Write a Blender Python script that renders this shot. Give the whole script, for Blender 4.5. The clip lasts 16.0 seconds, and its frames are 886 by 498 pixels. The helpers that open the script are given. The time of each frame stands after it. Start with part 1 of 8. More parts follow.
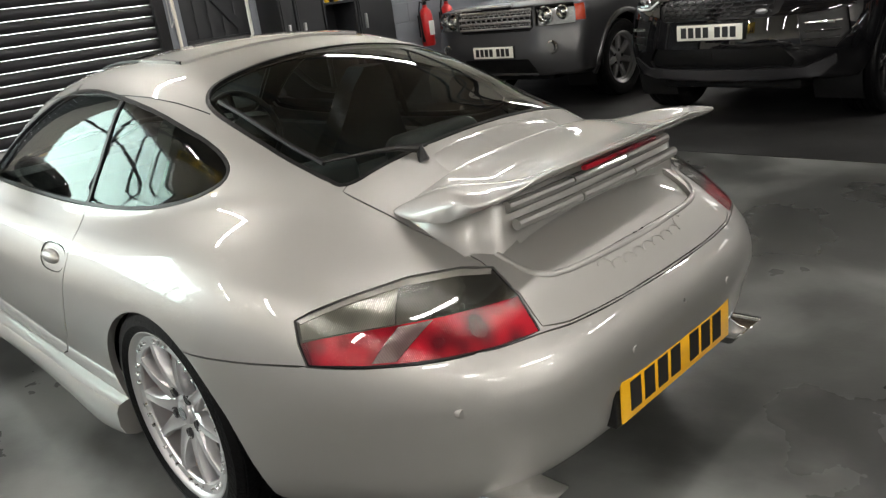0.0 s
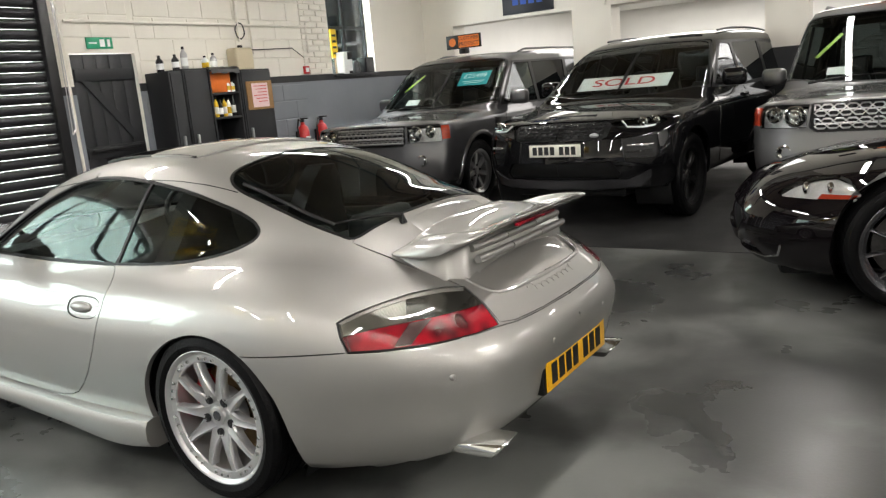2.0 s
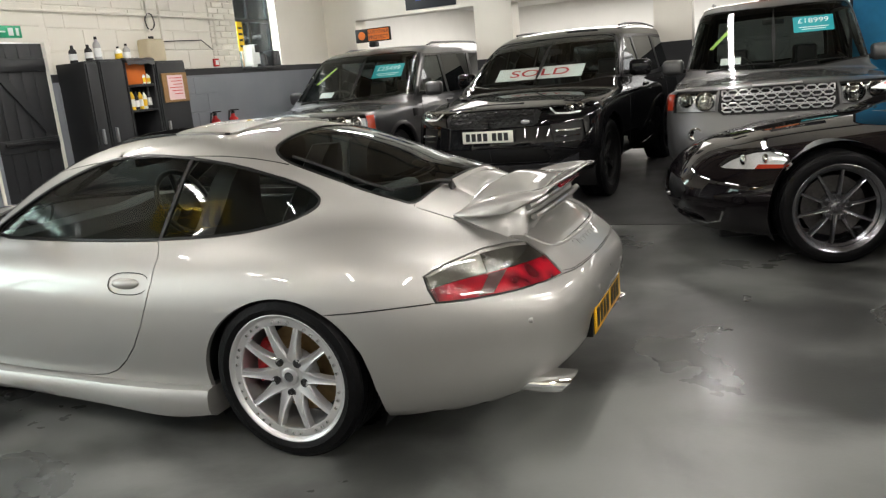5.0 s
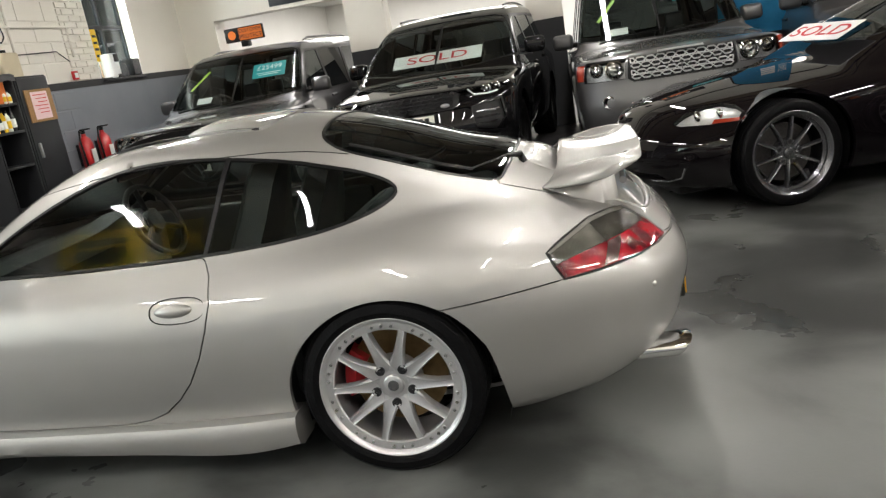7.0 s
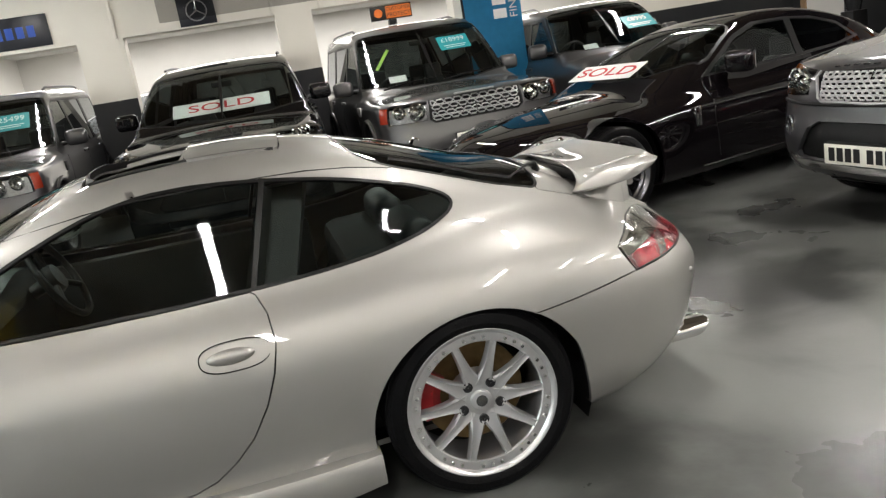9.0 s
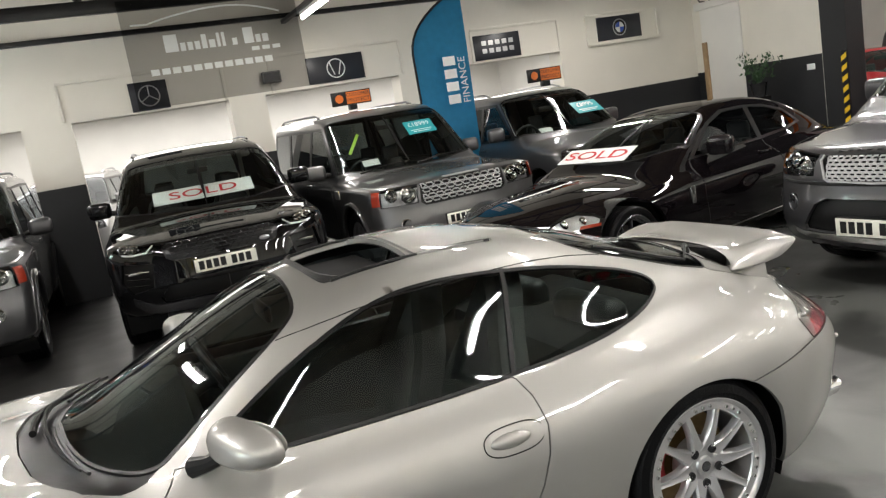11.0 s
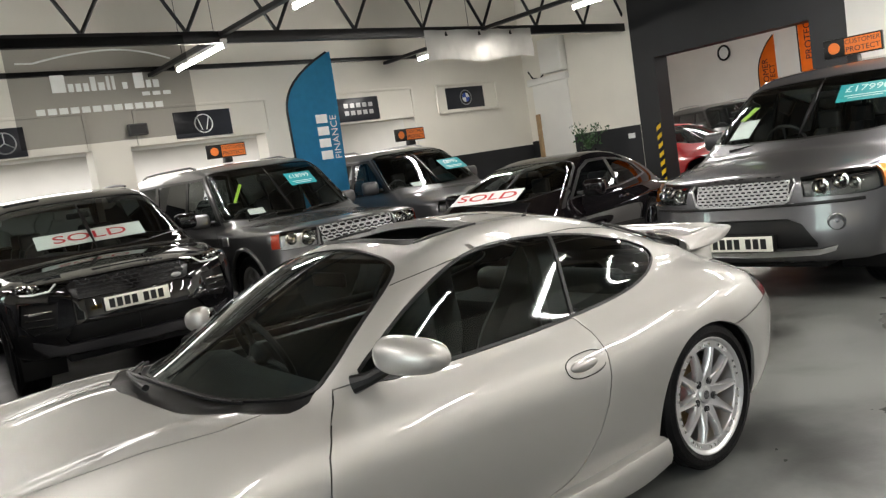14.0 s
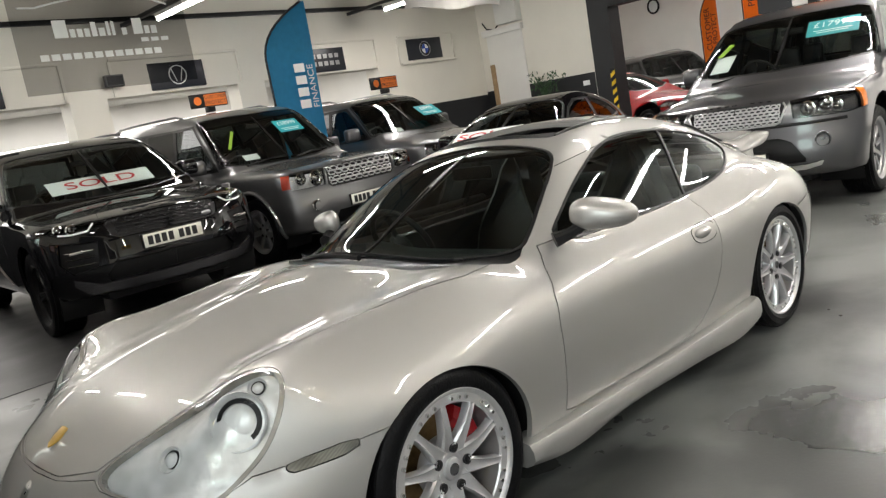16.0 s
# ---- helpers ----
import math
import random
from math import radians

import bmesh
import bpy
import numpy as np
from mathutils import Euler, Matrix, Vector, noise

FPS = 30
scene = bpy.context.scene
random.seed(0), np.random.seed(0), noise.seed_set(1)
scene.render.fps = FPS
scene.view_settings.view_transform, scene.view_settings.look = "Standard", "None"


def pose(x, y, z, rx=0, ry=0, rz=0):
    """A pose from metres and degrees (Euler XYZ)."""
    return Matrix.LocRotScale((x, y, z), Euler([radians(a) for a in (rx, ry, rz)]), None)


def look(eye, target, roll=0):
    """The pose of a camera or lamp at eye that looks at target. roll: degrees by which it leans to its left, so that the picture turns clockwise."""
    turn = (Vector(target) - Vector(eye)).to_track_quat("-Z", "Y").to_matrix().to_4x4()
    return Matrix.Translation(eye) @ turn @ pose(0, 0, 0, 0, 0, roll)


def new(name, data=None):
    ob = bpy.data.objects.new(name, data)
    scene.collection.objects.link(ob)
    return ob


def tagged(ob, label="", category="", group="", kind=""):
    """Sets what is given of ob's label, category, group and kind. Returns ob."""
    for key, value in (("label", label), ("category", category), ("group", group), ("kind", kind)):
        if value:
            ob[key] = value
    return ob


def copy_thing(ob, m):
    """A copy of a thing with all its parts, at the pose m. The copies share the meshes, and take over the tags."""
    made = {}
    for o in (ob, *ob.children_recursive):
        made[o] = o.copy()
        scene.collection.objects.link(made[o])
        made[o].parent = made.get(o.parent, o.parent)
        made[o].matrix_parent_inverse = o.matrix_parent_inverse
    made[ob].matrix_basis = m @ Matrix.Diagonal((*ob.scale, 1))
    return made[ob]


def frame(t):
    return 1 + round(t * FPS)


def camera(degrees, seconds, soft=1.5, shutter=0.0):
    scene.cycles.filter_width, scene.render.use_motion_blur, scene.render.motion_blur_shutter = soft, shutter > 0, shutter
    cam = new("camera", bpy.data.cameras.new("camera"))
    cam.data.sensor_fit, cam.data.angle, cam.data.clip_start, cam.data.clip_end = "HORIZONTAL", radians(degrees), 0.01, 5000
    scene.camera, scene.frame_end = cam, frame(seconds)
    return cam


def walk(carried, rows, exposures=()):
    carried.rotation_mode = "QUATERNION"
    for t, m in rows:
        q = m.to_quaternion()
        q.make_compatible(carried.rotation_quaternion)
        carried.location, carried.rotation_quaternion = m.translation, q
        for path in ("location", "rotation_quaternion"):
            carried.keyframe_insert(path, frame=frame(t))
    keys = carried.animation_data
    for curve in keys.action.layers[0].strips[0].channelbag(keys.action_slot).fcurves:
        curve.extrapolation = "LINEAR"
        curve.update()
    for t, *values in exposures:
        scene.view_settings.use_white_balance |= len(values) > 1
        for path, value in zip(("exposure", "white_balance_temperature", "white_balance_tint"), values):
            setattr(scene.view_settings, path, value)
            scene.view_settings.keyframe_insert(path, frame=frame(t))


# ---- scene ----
cam = camera(59.7, 16.0, soft=1.3)
PATH = [
    (0, (-1.858, 1.531, 1.313), (-0.481, 0.235, 0.662), -7.6),
    (0.5, (-1.811, 1.771, 1.368), (-0.506, 0.36, 0.814), -7.7),
    (1, (-1.896, 2.044, 1.382), (-0.668, 0.537, 0.912), -6.2),
    (1.5, (-2.065, 2.248, 1.369), (-0.876, 0.695, 0.949), -4.6),
    (2, (-2.107, 2.463, 1.368), (-1.022, 0.833, 0.959), -5.0),
    (2.5, (-1.999, 2.664, 1.327), (-1.007, 0.979, 0.907), -6.6),
    (3, (-1.846, 2.72, 1.323), (-0.926, 0.995, 0.901), -7.4),
    (3.2, (-1.773, 2.719, 1.323), (-0.89, 0.975, 0.901), -7.6),
    (5.3, (-1.552, 3.027, 1.341), (-0.771, 1.239, 0.9), -5.1),
    (5.5, (-1.477, 3.024, 1.342), (-0.685, 1.242, 0.899), -5.4),
    (6, (-1.229, 2.968, 1.353), (-0.467, 1.175, 0.903), -7.8),
    (6.5, (-0.966, 3.022, 1.354), (-0.386, 1.165, 0.888), -8.8),
    (7, (-0.706, 3.082, 1.351), (-0.318, 1.184, 0.853), -9.7),
    (7.5, (-0.414, 3.051, 1.351), (-0.193, 1.128, 0.85), -9.8),
    (8, (-0.115, 3.049, 1.357), (-0.097, 1.11, 0.866), -9.8),
    (8.2, (0.005, 3.049, 1.364), (-0.071, 1.11, 0.881), -9.9),
    (10.3, (1.274, 2.84, 1.472), (0.6, 1.003, 1.056), -9.2),
    (10.5, (1.367, 2.813, 1.533), (0.697, 0.965, 1.166), -9.8),
    (11, (1.642, 2.793, 1.645), (0.893, 0.972, 1.299), -9.7),
    (11.5, (1.84, 2.771, 1.676), (1.011, 0.985, 1.325), -9.7),
    (12, (2.002, 2.685, 1.657), (1.082, 0.94, 1.327), -11.2),
    (12.5, (2.182, 2.732, 1.589), (1.134, 1.056, 1.286), -10.6),
    (13, (2.41, 2.842, 1.536), (1.29, 1.213, 1.236), -9.7),
    (13.5, (2.571, 2.794, 1.491), (1.422, 1.18, 1.223), -9.3),
    (14, (2.721, 2.697, 1.453), (1.508, 1.122, 1.228), -8.8),
    (14.5, (2.947, 2.674, 1.422), (1.62, 1.196, 1.186), -8.4),
    (15, (3.221, 2.609, 1.397), (1.857, 1.172, 1.124), -9.0),
    (15.5, (3.495, 2.46, 1.365), (2.136, 1.027, 1.052), -9.6),
    (16, (3.779, 2.413, 1.359), (2.424, 0.984, 1.009), -10.1),
]
walk(cam, [(t, look(eye, target, roll)) for t, eye, target, roll in PATH])

# ---- world and exposure ----
world = bpy.data.worlds.new("world")
scene.world = world
world.use_nodes = True
world.node_tree.nodes["Background"].inputs[0].default_value = (0.75, 0.85, 1.0, 1)
world.node_tree.nodes["Background"].inputs[1].default_value = 0.3
scene.view_settings.exposure = 0.27


# ---- materials ----
def mat(name, base, rough=0.5, metal=0.0, coat=0.0, noise_scale=0.0, vary=0.15, bump=0.0, bump_scale=60.0, spec=0.5, rough_vary=0.0, second=None, trans=0.0, ior=1.45, emit=None, strength=0.0, alpha=1.0, coat_rough=0.03, detail=6.0, blotch=0.0, blotch_scale=0.6, blotch_span=0.4, blotch_detail=2.0):
    m = bpy.data.materials.new(name)
    m.use_nodes = True
    nt = m.node_tree
    b = nt.nodes["Principled BSDF"]
    b.inputs["Base Color"].default_value = (*base, 1)
    b.inputs["Roughness"].default_value = rough
    b.inputs["Metallic"].default_value = metal
    b.inputs["Coat Weight"].default_value = coat
    b.inputs["Coat Roughness"].default_value = coat_rough
    b.inputs["Specular IOR Level"].default_value = spec
    b.inputs["Transmission Weight"].default_value = trans
    b.inputs["IOR"].default_value = ior
    b.inputs["Alpha"].default_value = alpha
    if emit:
        b.inputs["Emission Color"].default_value = (*emit, 1)
        b.inputs["Emission Strength"].default_value = strength
    if noise_scale or bump or blotch:
        tc = nt.nodes.new("ShaderNodeTexCoord")
    if noise_scale:
        n = nt.nodes.new("ShaderNodeTexNoise")
        n.inputs["Scale"].default_value = noise_scale
        n.inputs["Detail"].default_value = detail
        nt.links.new(tc.outputs["Object"], n.inputs["Vector"])
        r = nt.nodes.new("ShaderNodeValToRGB")
        r.color_ramp.elements[0].position, r.color_ramp.elements[1].position = 0.12, 0.88
        c2 = second or tuple(min(1, c * (1 + vary)) for c in base)
        c1 = base if second else tuple(c * (1 - vary) for c in base)
        r.color_ramp.elements[0].color, r.color_ramp.elements[1].color = (*c1, 1), (*c2, 1)
        nt.links.new(n.outputs["Fac"], r.inputs[0])
        out = r.outputs[0]
        if blotch:
            n2 = nt.nodes.new("ShaderNodeTexNoise")
            n2.inputs["Scale"].default_value = blotch_scale
            n2.inputs["Detail"].default_value = blotch_detail
            n2.inputs["Distortion"].default_value = 0.25
            nt.links.new(tc.outputs["Object"], n2.inputs["Vector"])
            mr = nt.nodes.new("ShaderNodeMapRange")
            mr.interpolation_type = "SMOOTHSTEP" if blotch_span < 0.4 else "LINEAR"
            mr.inputs["From Min"].default_value, mr.inputs["From Max"].default_value = 0.5 - blotch_span, 0.5 + blotch_span
            mr.inputs["To Min"].default_value, mr.inputs["To Max"].default_value = 1 - blotch, 1 + blotch
            nt.links.new(n2.outputs["Fac"], mr.inputs["Value"])
            mx = nt.nodes.new("ShaderNodeVectorMath")
            mx.operation = "MULTIPLY"
            nt.links.new(out, mx.inputs[0])
            nt.links.new(mr.outputs[0], mx.inputs[1])
            out = mx.outputs[0]
        nt.links.new(out, b.inputs["Base Color"])
        if rough_vary:
            mr = nt.nodes.new("ShaderNodeMapRange")
            mr.inputs["From Min"].default_value, mr.inputs["From Max"].default_value = 0.1, 0.9
            mr.inputs["To Min"].default_value, mr.inputs["To Max"].default_value = max(0.02, rough - rough_vary), min(1, rough + rough_vary)
            nt.links.new(n.outputs["Fac"], mr.inputs["Value"])
            nt.links.new(mr.outputs[0], b.inputs["Roughness"])
    if bump:
        n = nt.nodes.new("ShaderNodeTexNoise")
        n.inputs["Scale"].default_value = bump_scale
        n.inputs["Detail"].default_value = 4.0
        nt.links.new(tc.outputs["Object"], n.inputs["Vector"])
        bp = nt.nodes.new("ShaderNodeBump")
        bp.inputs["Strength"].default_value = bump
        bp.inputs["Distance"].default_value = 0.01
        nt.links.new(n.outputs["Fac"], bp.inputs["Height"])
        nt.links.new(bp.outputs[0], b.inputs["Normal"])
    return m


def glass_mat(name, tint, opacity, rough=0.02):
    """Thin glass: a clear or tinted sheet with a mirror coat."""
    m = bpy.data.materials.new(name)
    m.use_nodes = True
    nt = m.node_tree
    nt.nodes.remove(nt.nodes["Principled BSDF"])
    out = nt.nodes["Material Output"]
    tr = nt.nodes.new("ShaderNodeBsdfTransparent")
    tr.inputs[0].default_value = (*tint, 1)
    gl = nt.nodes.new("ShaderNodeBsdfGlossy")
    gl.inputs["Roughness"].default_value = rough
    gl.inputs[0].default_value = (0.95, 0.98, 1.0, 1)
    fr = nt.nodes.new("ShaderNodeFresnel")
    fr.inputs[0].default_value = opacity
    mx = nt.nodes.new("ShaderNodeMixShader")
    nt.links.new(fr.outputs[0], mx.inputs[0])
    nt.links.new(tr.outputs[0], mx.inputs[1])
    nt.links.new(gl.outputs[0], mx.inputs[2])
    nt.links.new(mx.outputs[0], out.inputs[0])
    return m


def lens_mat(name, dark, light, ribs, direction="DIAGONAL", rough=0.12, patch=14.0, metal=0.0):
    """A ribbed moulded lens: two tones in soft patches under fine ribs, with a clear coat."""
    m = mat(name, dark, rough=rough, metal=metal, coat=1.0, coat_rough=0.01, spec=0.4)
    nt = m.node_tree
    b = nt.nodes["Principled BSDF"]
    tc = nt.nodes.new("ShaderNodeTexCoord")
    n = nt.nodes.new("ShaderNodeTexNoise")
    n.inputs["Scale"].default_value, n.inputs["Detail"].default_value = patch, 1.0
    nt.links.new(tc.outputs["Object"], n.inputs["Vector"])
    r = nt.nodes.new("ShaderNodeValToRGB")
    r.color_ramp.elements[0].position, r.color_ramp.elements[1].position = 0.38, 0.64
    r.color_ramp.elements[0].color, r.color_ramp.elements[1].color = (*dark, 1), (*light, 1)
    nt.links.new(n.outputs["Fac"], r.inputs[0])
    w = nt.nodes.new("ShaderNodeTexWave")
    w.bands_direction = direction
    w.inputs["Scale"].default_value = ribs
    nt.links.new(tc.outputs["Object"], w.inputs["Vector"])
    mr = nt.nodes.new("ShaderNodeMapRange")
    mr.inputs["To Min"].default_value, mr.inputs["To Max"].default_value = 0.84, 1.10
    nt.links.new(w.outputs["Fac"], mr.inputs["Value"])
    mx = nt.nodes.new("ShaderNodeVectorMath")
    mx.operation = "MULTIPLY"
    nt.links.new(r.outputs[0], mx.inputs[0])
    nt.links.new(mr.outputs[0], mx.inputs[1])
    nt.links.new(mx.outputs[0], b.inputs["Base Color"])
    bp = nt.nodes.new("ShaderNodeBump")
    bp.inputs["Strength"].default_value, bp.inputs["Distance"].default_value = 0.22, 0.0015
    nt.links.new(w.outputs["Fac"], bp.inputs["Height"])
    nt.links.new(bp.outputs[0], b.inputs["Normal"])
    return m


SILVER = mat("silver_paint", (0.362, 0.354, 0.335), rough=0.50, metal=0.76, coat=1.0, noise_scale=900, vary=0.07, coat_rough=0.012)
VENTGREY = mat("grey_vent_plastic", (0.12, 0.12, 0.12), rough=0.5, noise_scale=60, vary=0.15, bump=0.1, bump_scale=200)
GREYPAINT = mat("grey_paint", (0.13, 0.13, 0.13), rough=0.35, metal=0.7, coat=1.0, noise_scale=700, vary=0.1)
SILVERGREY = mat("silver_grey_paint", (0.26, 0.26, 0.26), rough=0.35, metal=0.75, coat=1.0, noise_scale=700, vary=0.08)
BLACKPAINT = mat("black_paint", (0.004, 0.004, 0.0045), rough=0.5, coat=1.0, coat_rough=0.012, spec=0.0, noise_scale=500, vary=0.2)
PLUMPAINT = mat("black_cherry_paint", (0.0042, 0.0033, 0.0040), rough=0.5, coat=1.0, coat_rough=0.012, spec=0.0, noise_scale=500, vary=0.2)
REDPAINT = mat("red_paint", (0.50, 0.006, 0.012), rough=0.5, spec=0.1, coat=0.8, noise_scale=500, vary=0.1)
BLACKTRIM = mat("black_trim", (0.006, 0.006, 0.006), rough=0.36, spec=0.32, noise_scale=80, vary=0.3, bump=0.1, bump_scale=300)
RUBBER = mat("rubber", (0.0032, 0.0032, 0.0035), rough=0.42, spec=0.13, noise_scale=30, vary=0.35, bump=0.25, bump_scale=120)
GLASS = glass_mat("window_glass", (0.74, 0.82, 0.79), 1.5)
SIDEGLASS = glass_mat("side_window_glass", (0.50, 0.55, 0.53), 1.5)
SCREENGLASS = glass_mat("windscreen_glass", (0.56, 0.63, 0.59), 1.5)
DARKGLASS = glass_mat("dark_window_glass", (0.035, 0.04, 0.04), 1.5)
CLEARGLASS = glass_mat("clear_lamp_glass", (0.93, 0.94, 0.93), 1.45)
REFLECTOR = mat("silvered_reflector", (0.82, 0.81, 0.78), rough=0.17, metal=0.35, noise_scale=17, vary=0.34, bump=0.7, bump_scale=15)
ALLOY = mat("alloy", (0.55, 0.55, 0.555), rough=0.33, metal=0.78, coat=0.6, noise_scale=400, vary=0.06)
DARKALLOY = mat("dark_alloy", (0.16, 0.16, 0.17), rough=0.25, metal=0.9, coat=0.5, noise_scale=200, vary=0.1)
CHROME = mat("chrome", (0.75, 0.75, 0.74), rough=0.08, metal=1.0, noise_scale=120, vary=0.05)
BOLTDARK = mat("dark_wheel_bolt", (0.05, 0.05, 0.052), rough=0.35, metal=0.8, noise_scale=200, vary=0.2)
DISCGREY = mat("grey_brake_disc", (0.10, 0.095, 0.09), rough=0.4, metal=0.9, noise_scale=60, vary=0.3)
DISCSTEEL = mat("brake_disc_steel", (0.18, 0.118, 0.052), rough=0.42, metal=0.75, noise_scale=40, vary=0.35)
REDCAL = mat("red_caliper", (0.36, 0.008, 0.012), rough=0.35, coat=0.5, noise_scale=60, vary=0.1)
LEATHER = mat("black_leather", (0.020, 0.022, 0.023), rough=0.4, noise_scale=40, vary=0.25, bump=0.3, bump_scale=220)
CARPET = mat("dark_carpet", (0.012, 0.012, 0.0125), rough=0.95, noise_scale=200, vary=0.4)
INDICATORLENS = lens_mat("ribbed_indicator_lens", (0.10, 0.098, 0.082), (0.24, 0.235, 0.20), 95, "DIAGONAL", 0.14, 9.0, 0.35)
REDLENS = lens_mat("red_lens", (0.07, 0.001, 0.005), (0.31, 0.003, 0.013), 110, "DIAGONAL", 0.2, 13.0)
SMOKELENS = lens_mat("smoked_lens", (0.022, 0.021, 0.018), (0.06, 0.058, 0.049), 130, "DIAGONAL", 0.16, 10.0, 0.25)
REVERSELENS = lens_mat("ribbed_reversing_lens", (0.10, 0.065, 0.062), (0.20, 0.15, 0.145), 85, "Y", 0.14, 16.0, 0.35)
CLEARLENS = mat("silvered_lens", (0.27, 0.26, 0.235), rough=0.2, metal=0.45, coat=1.0, noise_scale=120, vary=0.12, bump=0.12, bump_scale=400)
AMBER = mat("amber_lens", (0.75, 0.20, 0.02), rough=0.15, coat=1.0, noise_scale=80, vary=0.15)
YELLOWPLATE = mat("yellow_plate", (0.80, 0.42, 0.01), rough=0.3, coat=0.4, noise_scale=40, vary=0.05)
WHITEPLATE = mat("white_plate", (0.78, 0.77, 0.68), rough=0.3, coat=0.4, noise_scale=40, vary=0.05)
INK = mat("black_ink", (0.01, 0.01, 0.01), rough=0.45, noise_scale=90, vary=0.2)
GOLD = mat("gold_badge", (0.70, 0.45, 0.12), rough=0.3, metal=0.9, noise_scale=300, vary=0.3)
FLOORMAT = mat("painted_concrete", (0.084, 0.087, 0.082), rough=0.34, spec=0.42, noise_scale=1.1, vary=0.5, rough_vary=0.28, bump=0.03, bump_scale=60, blotch=0.55, blotch_scale=0.9, blotch_span=0.09, blotch_detail=6.0, detail=9.0)
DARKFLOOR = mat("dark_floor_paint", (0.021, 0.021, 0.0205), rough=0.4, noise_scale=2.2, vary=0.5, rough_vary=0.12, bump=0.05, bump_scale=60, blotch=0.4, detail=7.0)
CREAM = mat("cream_painted_wall", (0.76, 0.73, 0.65), rough=0.6, noise_scale=1.6, vary=0.05, bump=0.12, bump_scale=14, blotch=0.05)
WHITEPAINT = mat("white_paint", (0.80, 0.79, 0.75), rough=0.55, noise_scale=2.0, vary=0.05, bump=0.08, bump_scale=20)
GREYDADO = mat("grey_dado_paint", (0.20, 0.215, 0.24), rough=0.55, noise_scale=2.0, vary=0.12, bump=0.1, bump_scale=16)
CHARCOAL = mat("charcoal_paint", (0.015, 0.016, 0.018), rough=0.5, noise_scale=2.0, vary=0.25, bump=0.08, bump_scale=20)
BLACKSTEEL = mat("black_steel", (0.008, 0.008, 0.009), rough=0.4, noise_scale=8, vary=0.3, bump=0.05, bump_scale=60)
SHUTTER = mat("dark_shutter_steel", (0.028, 0.028, 0.031), rough=0.38, metal=0.3, noise_scale=5, vary=0.3, bump=0.05, bump_scale=40)
ROOFBOARD = mat("brown_roof_board", (0.16, 0.125, 0.085), rough=0.8, noise_scale=3, vary=0.25, bump=0.1, bump_scale=20)
TUBE = mat("lit_tube", (1, 1, 1), rough=0.5, emit=(1.0, 0.97, 0.92), strength=60.0)
MESHGREY = glass_mat("grey_mesh_banner", (0.46, 0.455, 0.45), 1.05, 0.6)
SPOT = mat("lit_spot", (1, 1, 1), rough=0.5, emit=(1.0, 0.97, 0.9), strength=30.0)
DAY = mat("daylight_backdrop", (0.9, 0.9, 0.9), rough=1.0, emit=(0.93, 0.97, 1.0), strength=3.5)


# ---- building helpers ----
def obj(name, bm, material, parent=None, label="", smooth=True, angle=35, kind="", category="", group=""):
    me = bpy.data.meshes.new(name)
    bm.to_mesh(me)
    bm.free()
    for m in material if isinstance(material, (list, tuple)) else [material]:
        me.materials.append(m)
    if smooth:
        me.shade_smooth()
        me.set_sharp_from_angle(angle=radians(angle))
    ob = new(name, me)
    if parent:
        ob.parent = parent
    return tagged(ob, label, category, "", kind)


def part(name, bm, material, parent, label=""):
    return obj(name, bm, material, parent, label)


def thing(name, m, label, category, group=""):
    e = new(name)
    e.empty_display_size = 0.2
    e.matrix_world = m
    return tagged(e, label, category, group)


def box(bm, x0, x1, y0, y1, z0, z1, bevel=0.0, segs=2, m=None):
    r = bmesh.ops.create_cube(bm, size=1.0, matrix=Matrix.Translation(((x0 + x1) / 2, (y0 + y1) / 2, (z0 + z1) / 2)) @ Matrix.Diagonal((x1 - x0, y1 - y0, z1 - z0, 1)))
    vs = r["verts"]
    if bevel:
        es = list({e for v in vs for e in v.link_edges})
        rb = bmesh.ops.bevel(bm, geom=es, offset=bevel, segments=segs, affect="EDGES", profile=0.5)
        vs = list({v for f in rb["faces"] for v in f.verts} | {v for v in vs if v.is_valid})
    if m is not None:
        bmesh.ops.transform(bm, matrix=m, verts=[v for v in vs if v.is_valid])
    return vs


def slab(x0, x1, y0, y1, z0, z1, bevel=0.0, segs=2):
    bm = bmesh.new()
    box(bm, x0, x1, y0, y1, z0, z1, bevel, segs)
    return bm


def cyl(bm, p, q, r0, r1=None, n=16, caps=True):
    p, q = Vector(p), Vector(q)
    d = q - p
    m = Matrix.Translation((p + q) / 2) @ d.to_track_quat("Z", "Y").to_matrix().to_4x4()
    return bmesh.ops.create_cone(bm, cap_ends=caps, segments=n, radius1=r0, radius2=r0 if r1 is None else r1, depth=d.length, matrix=m)["verts"]


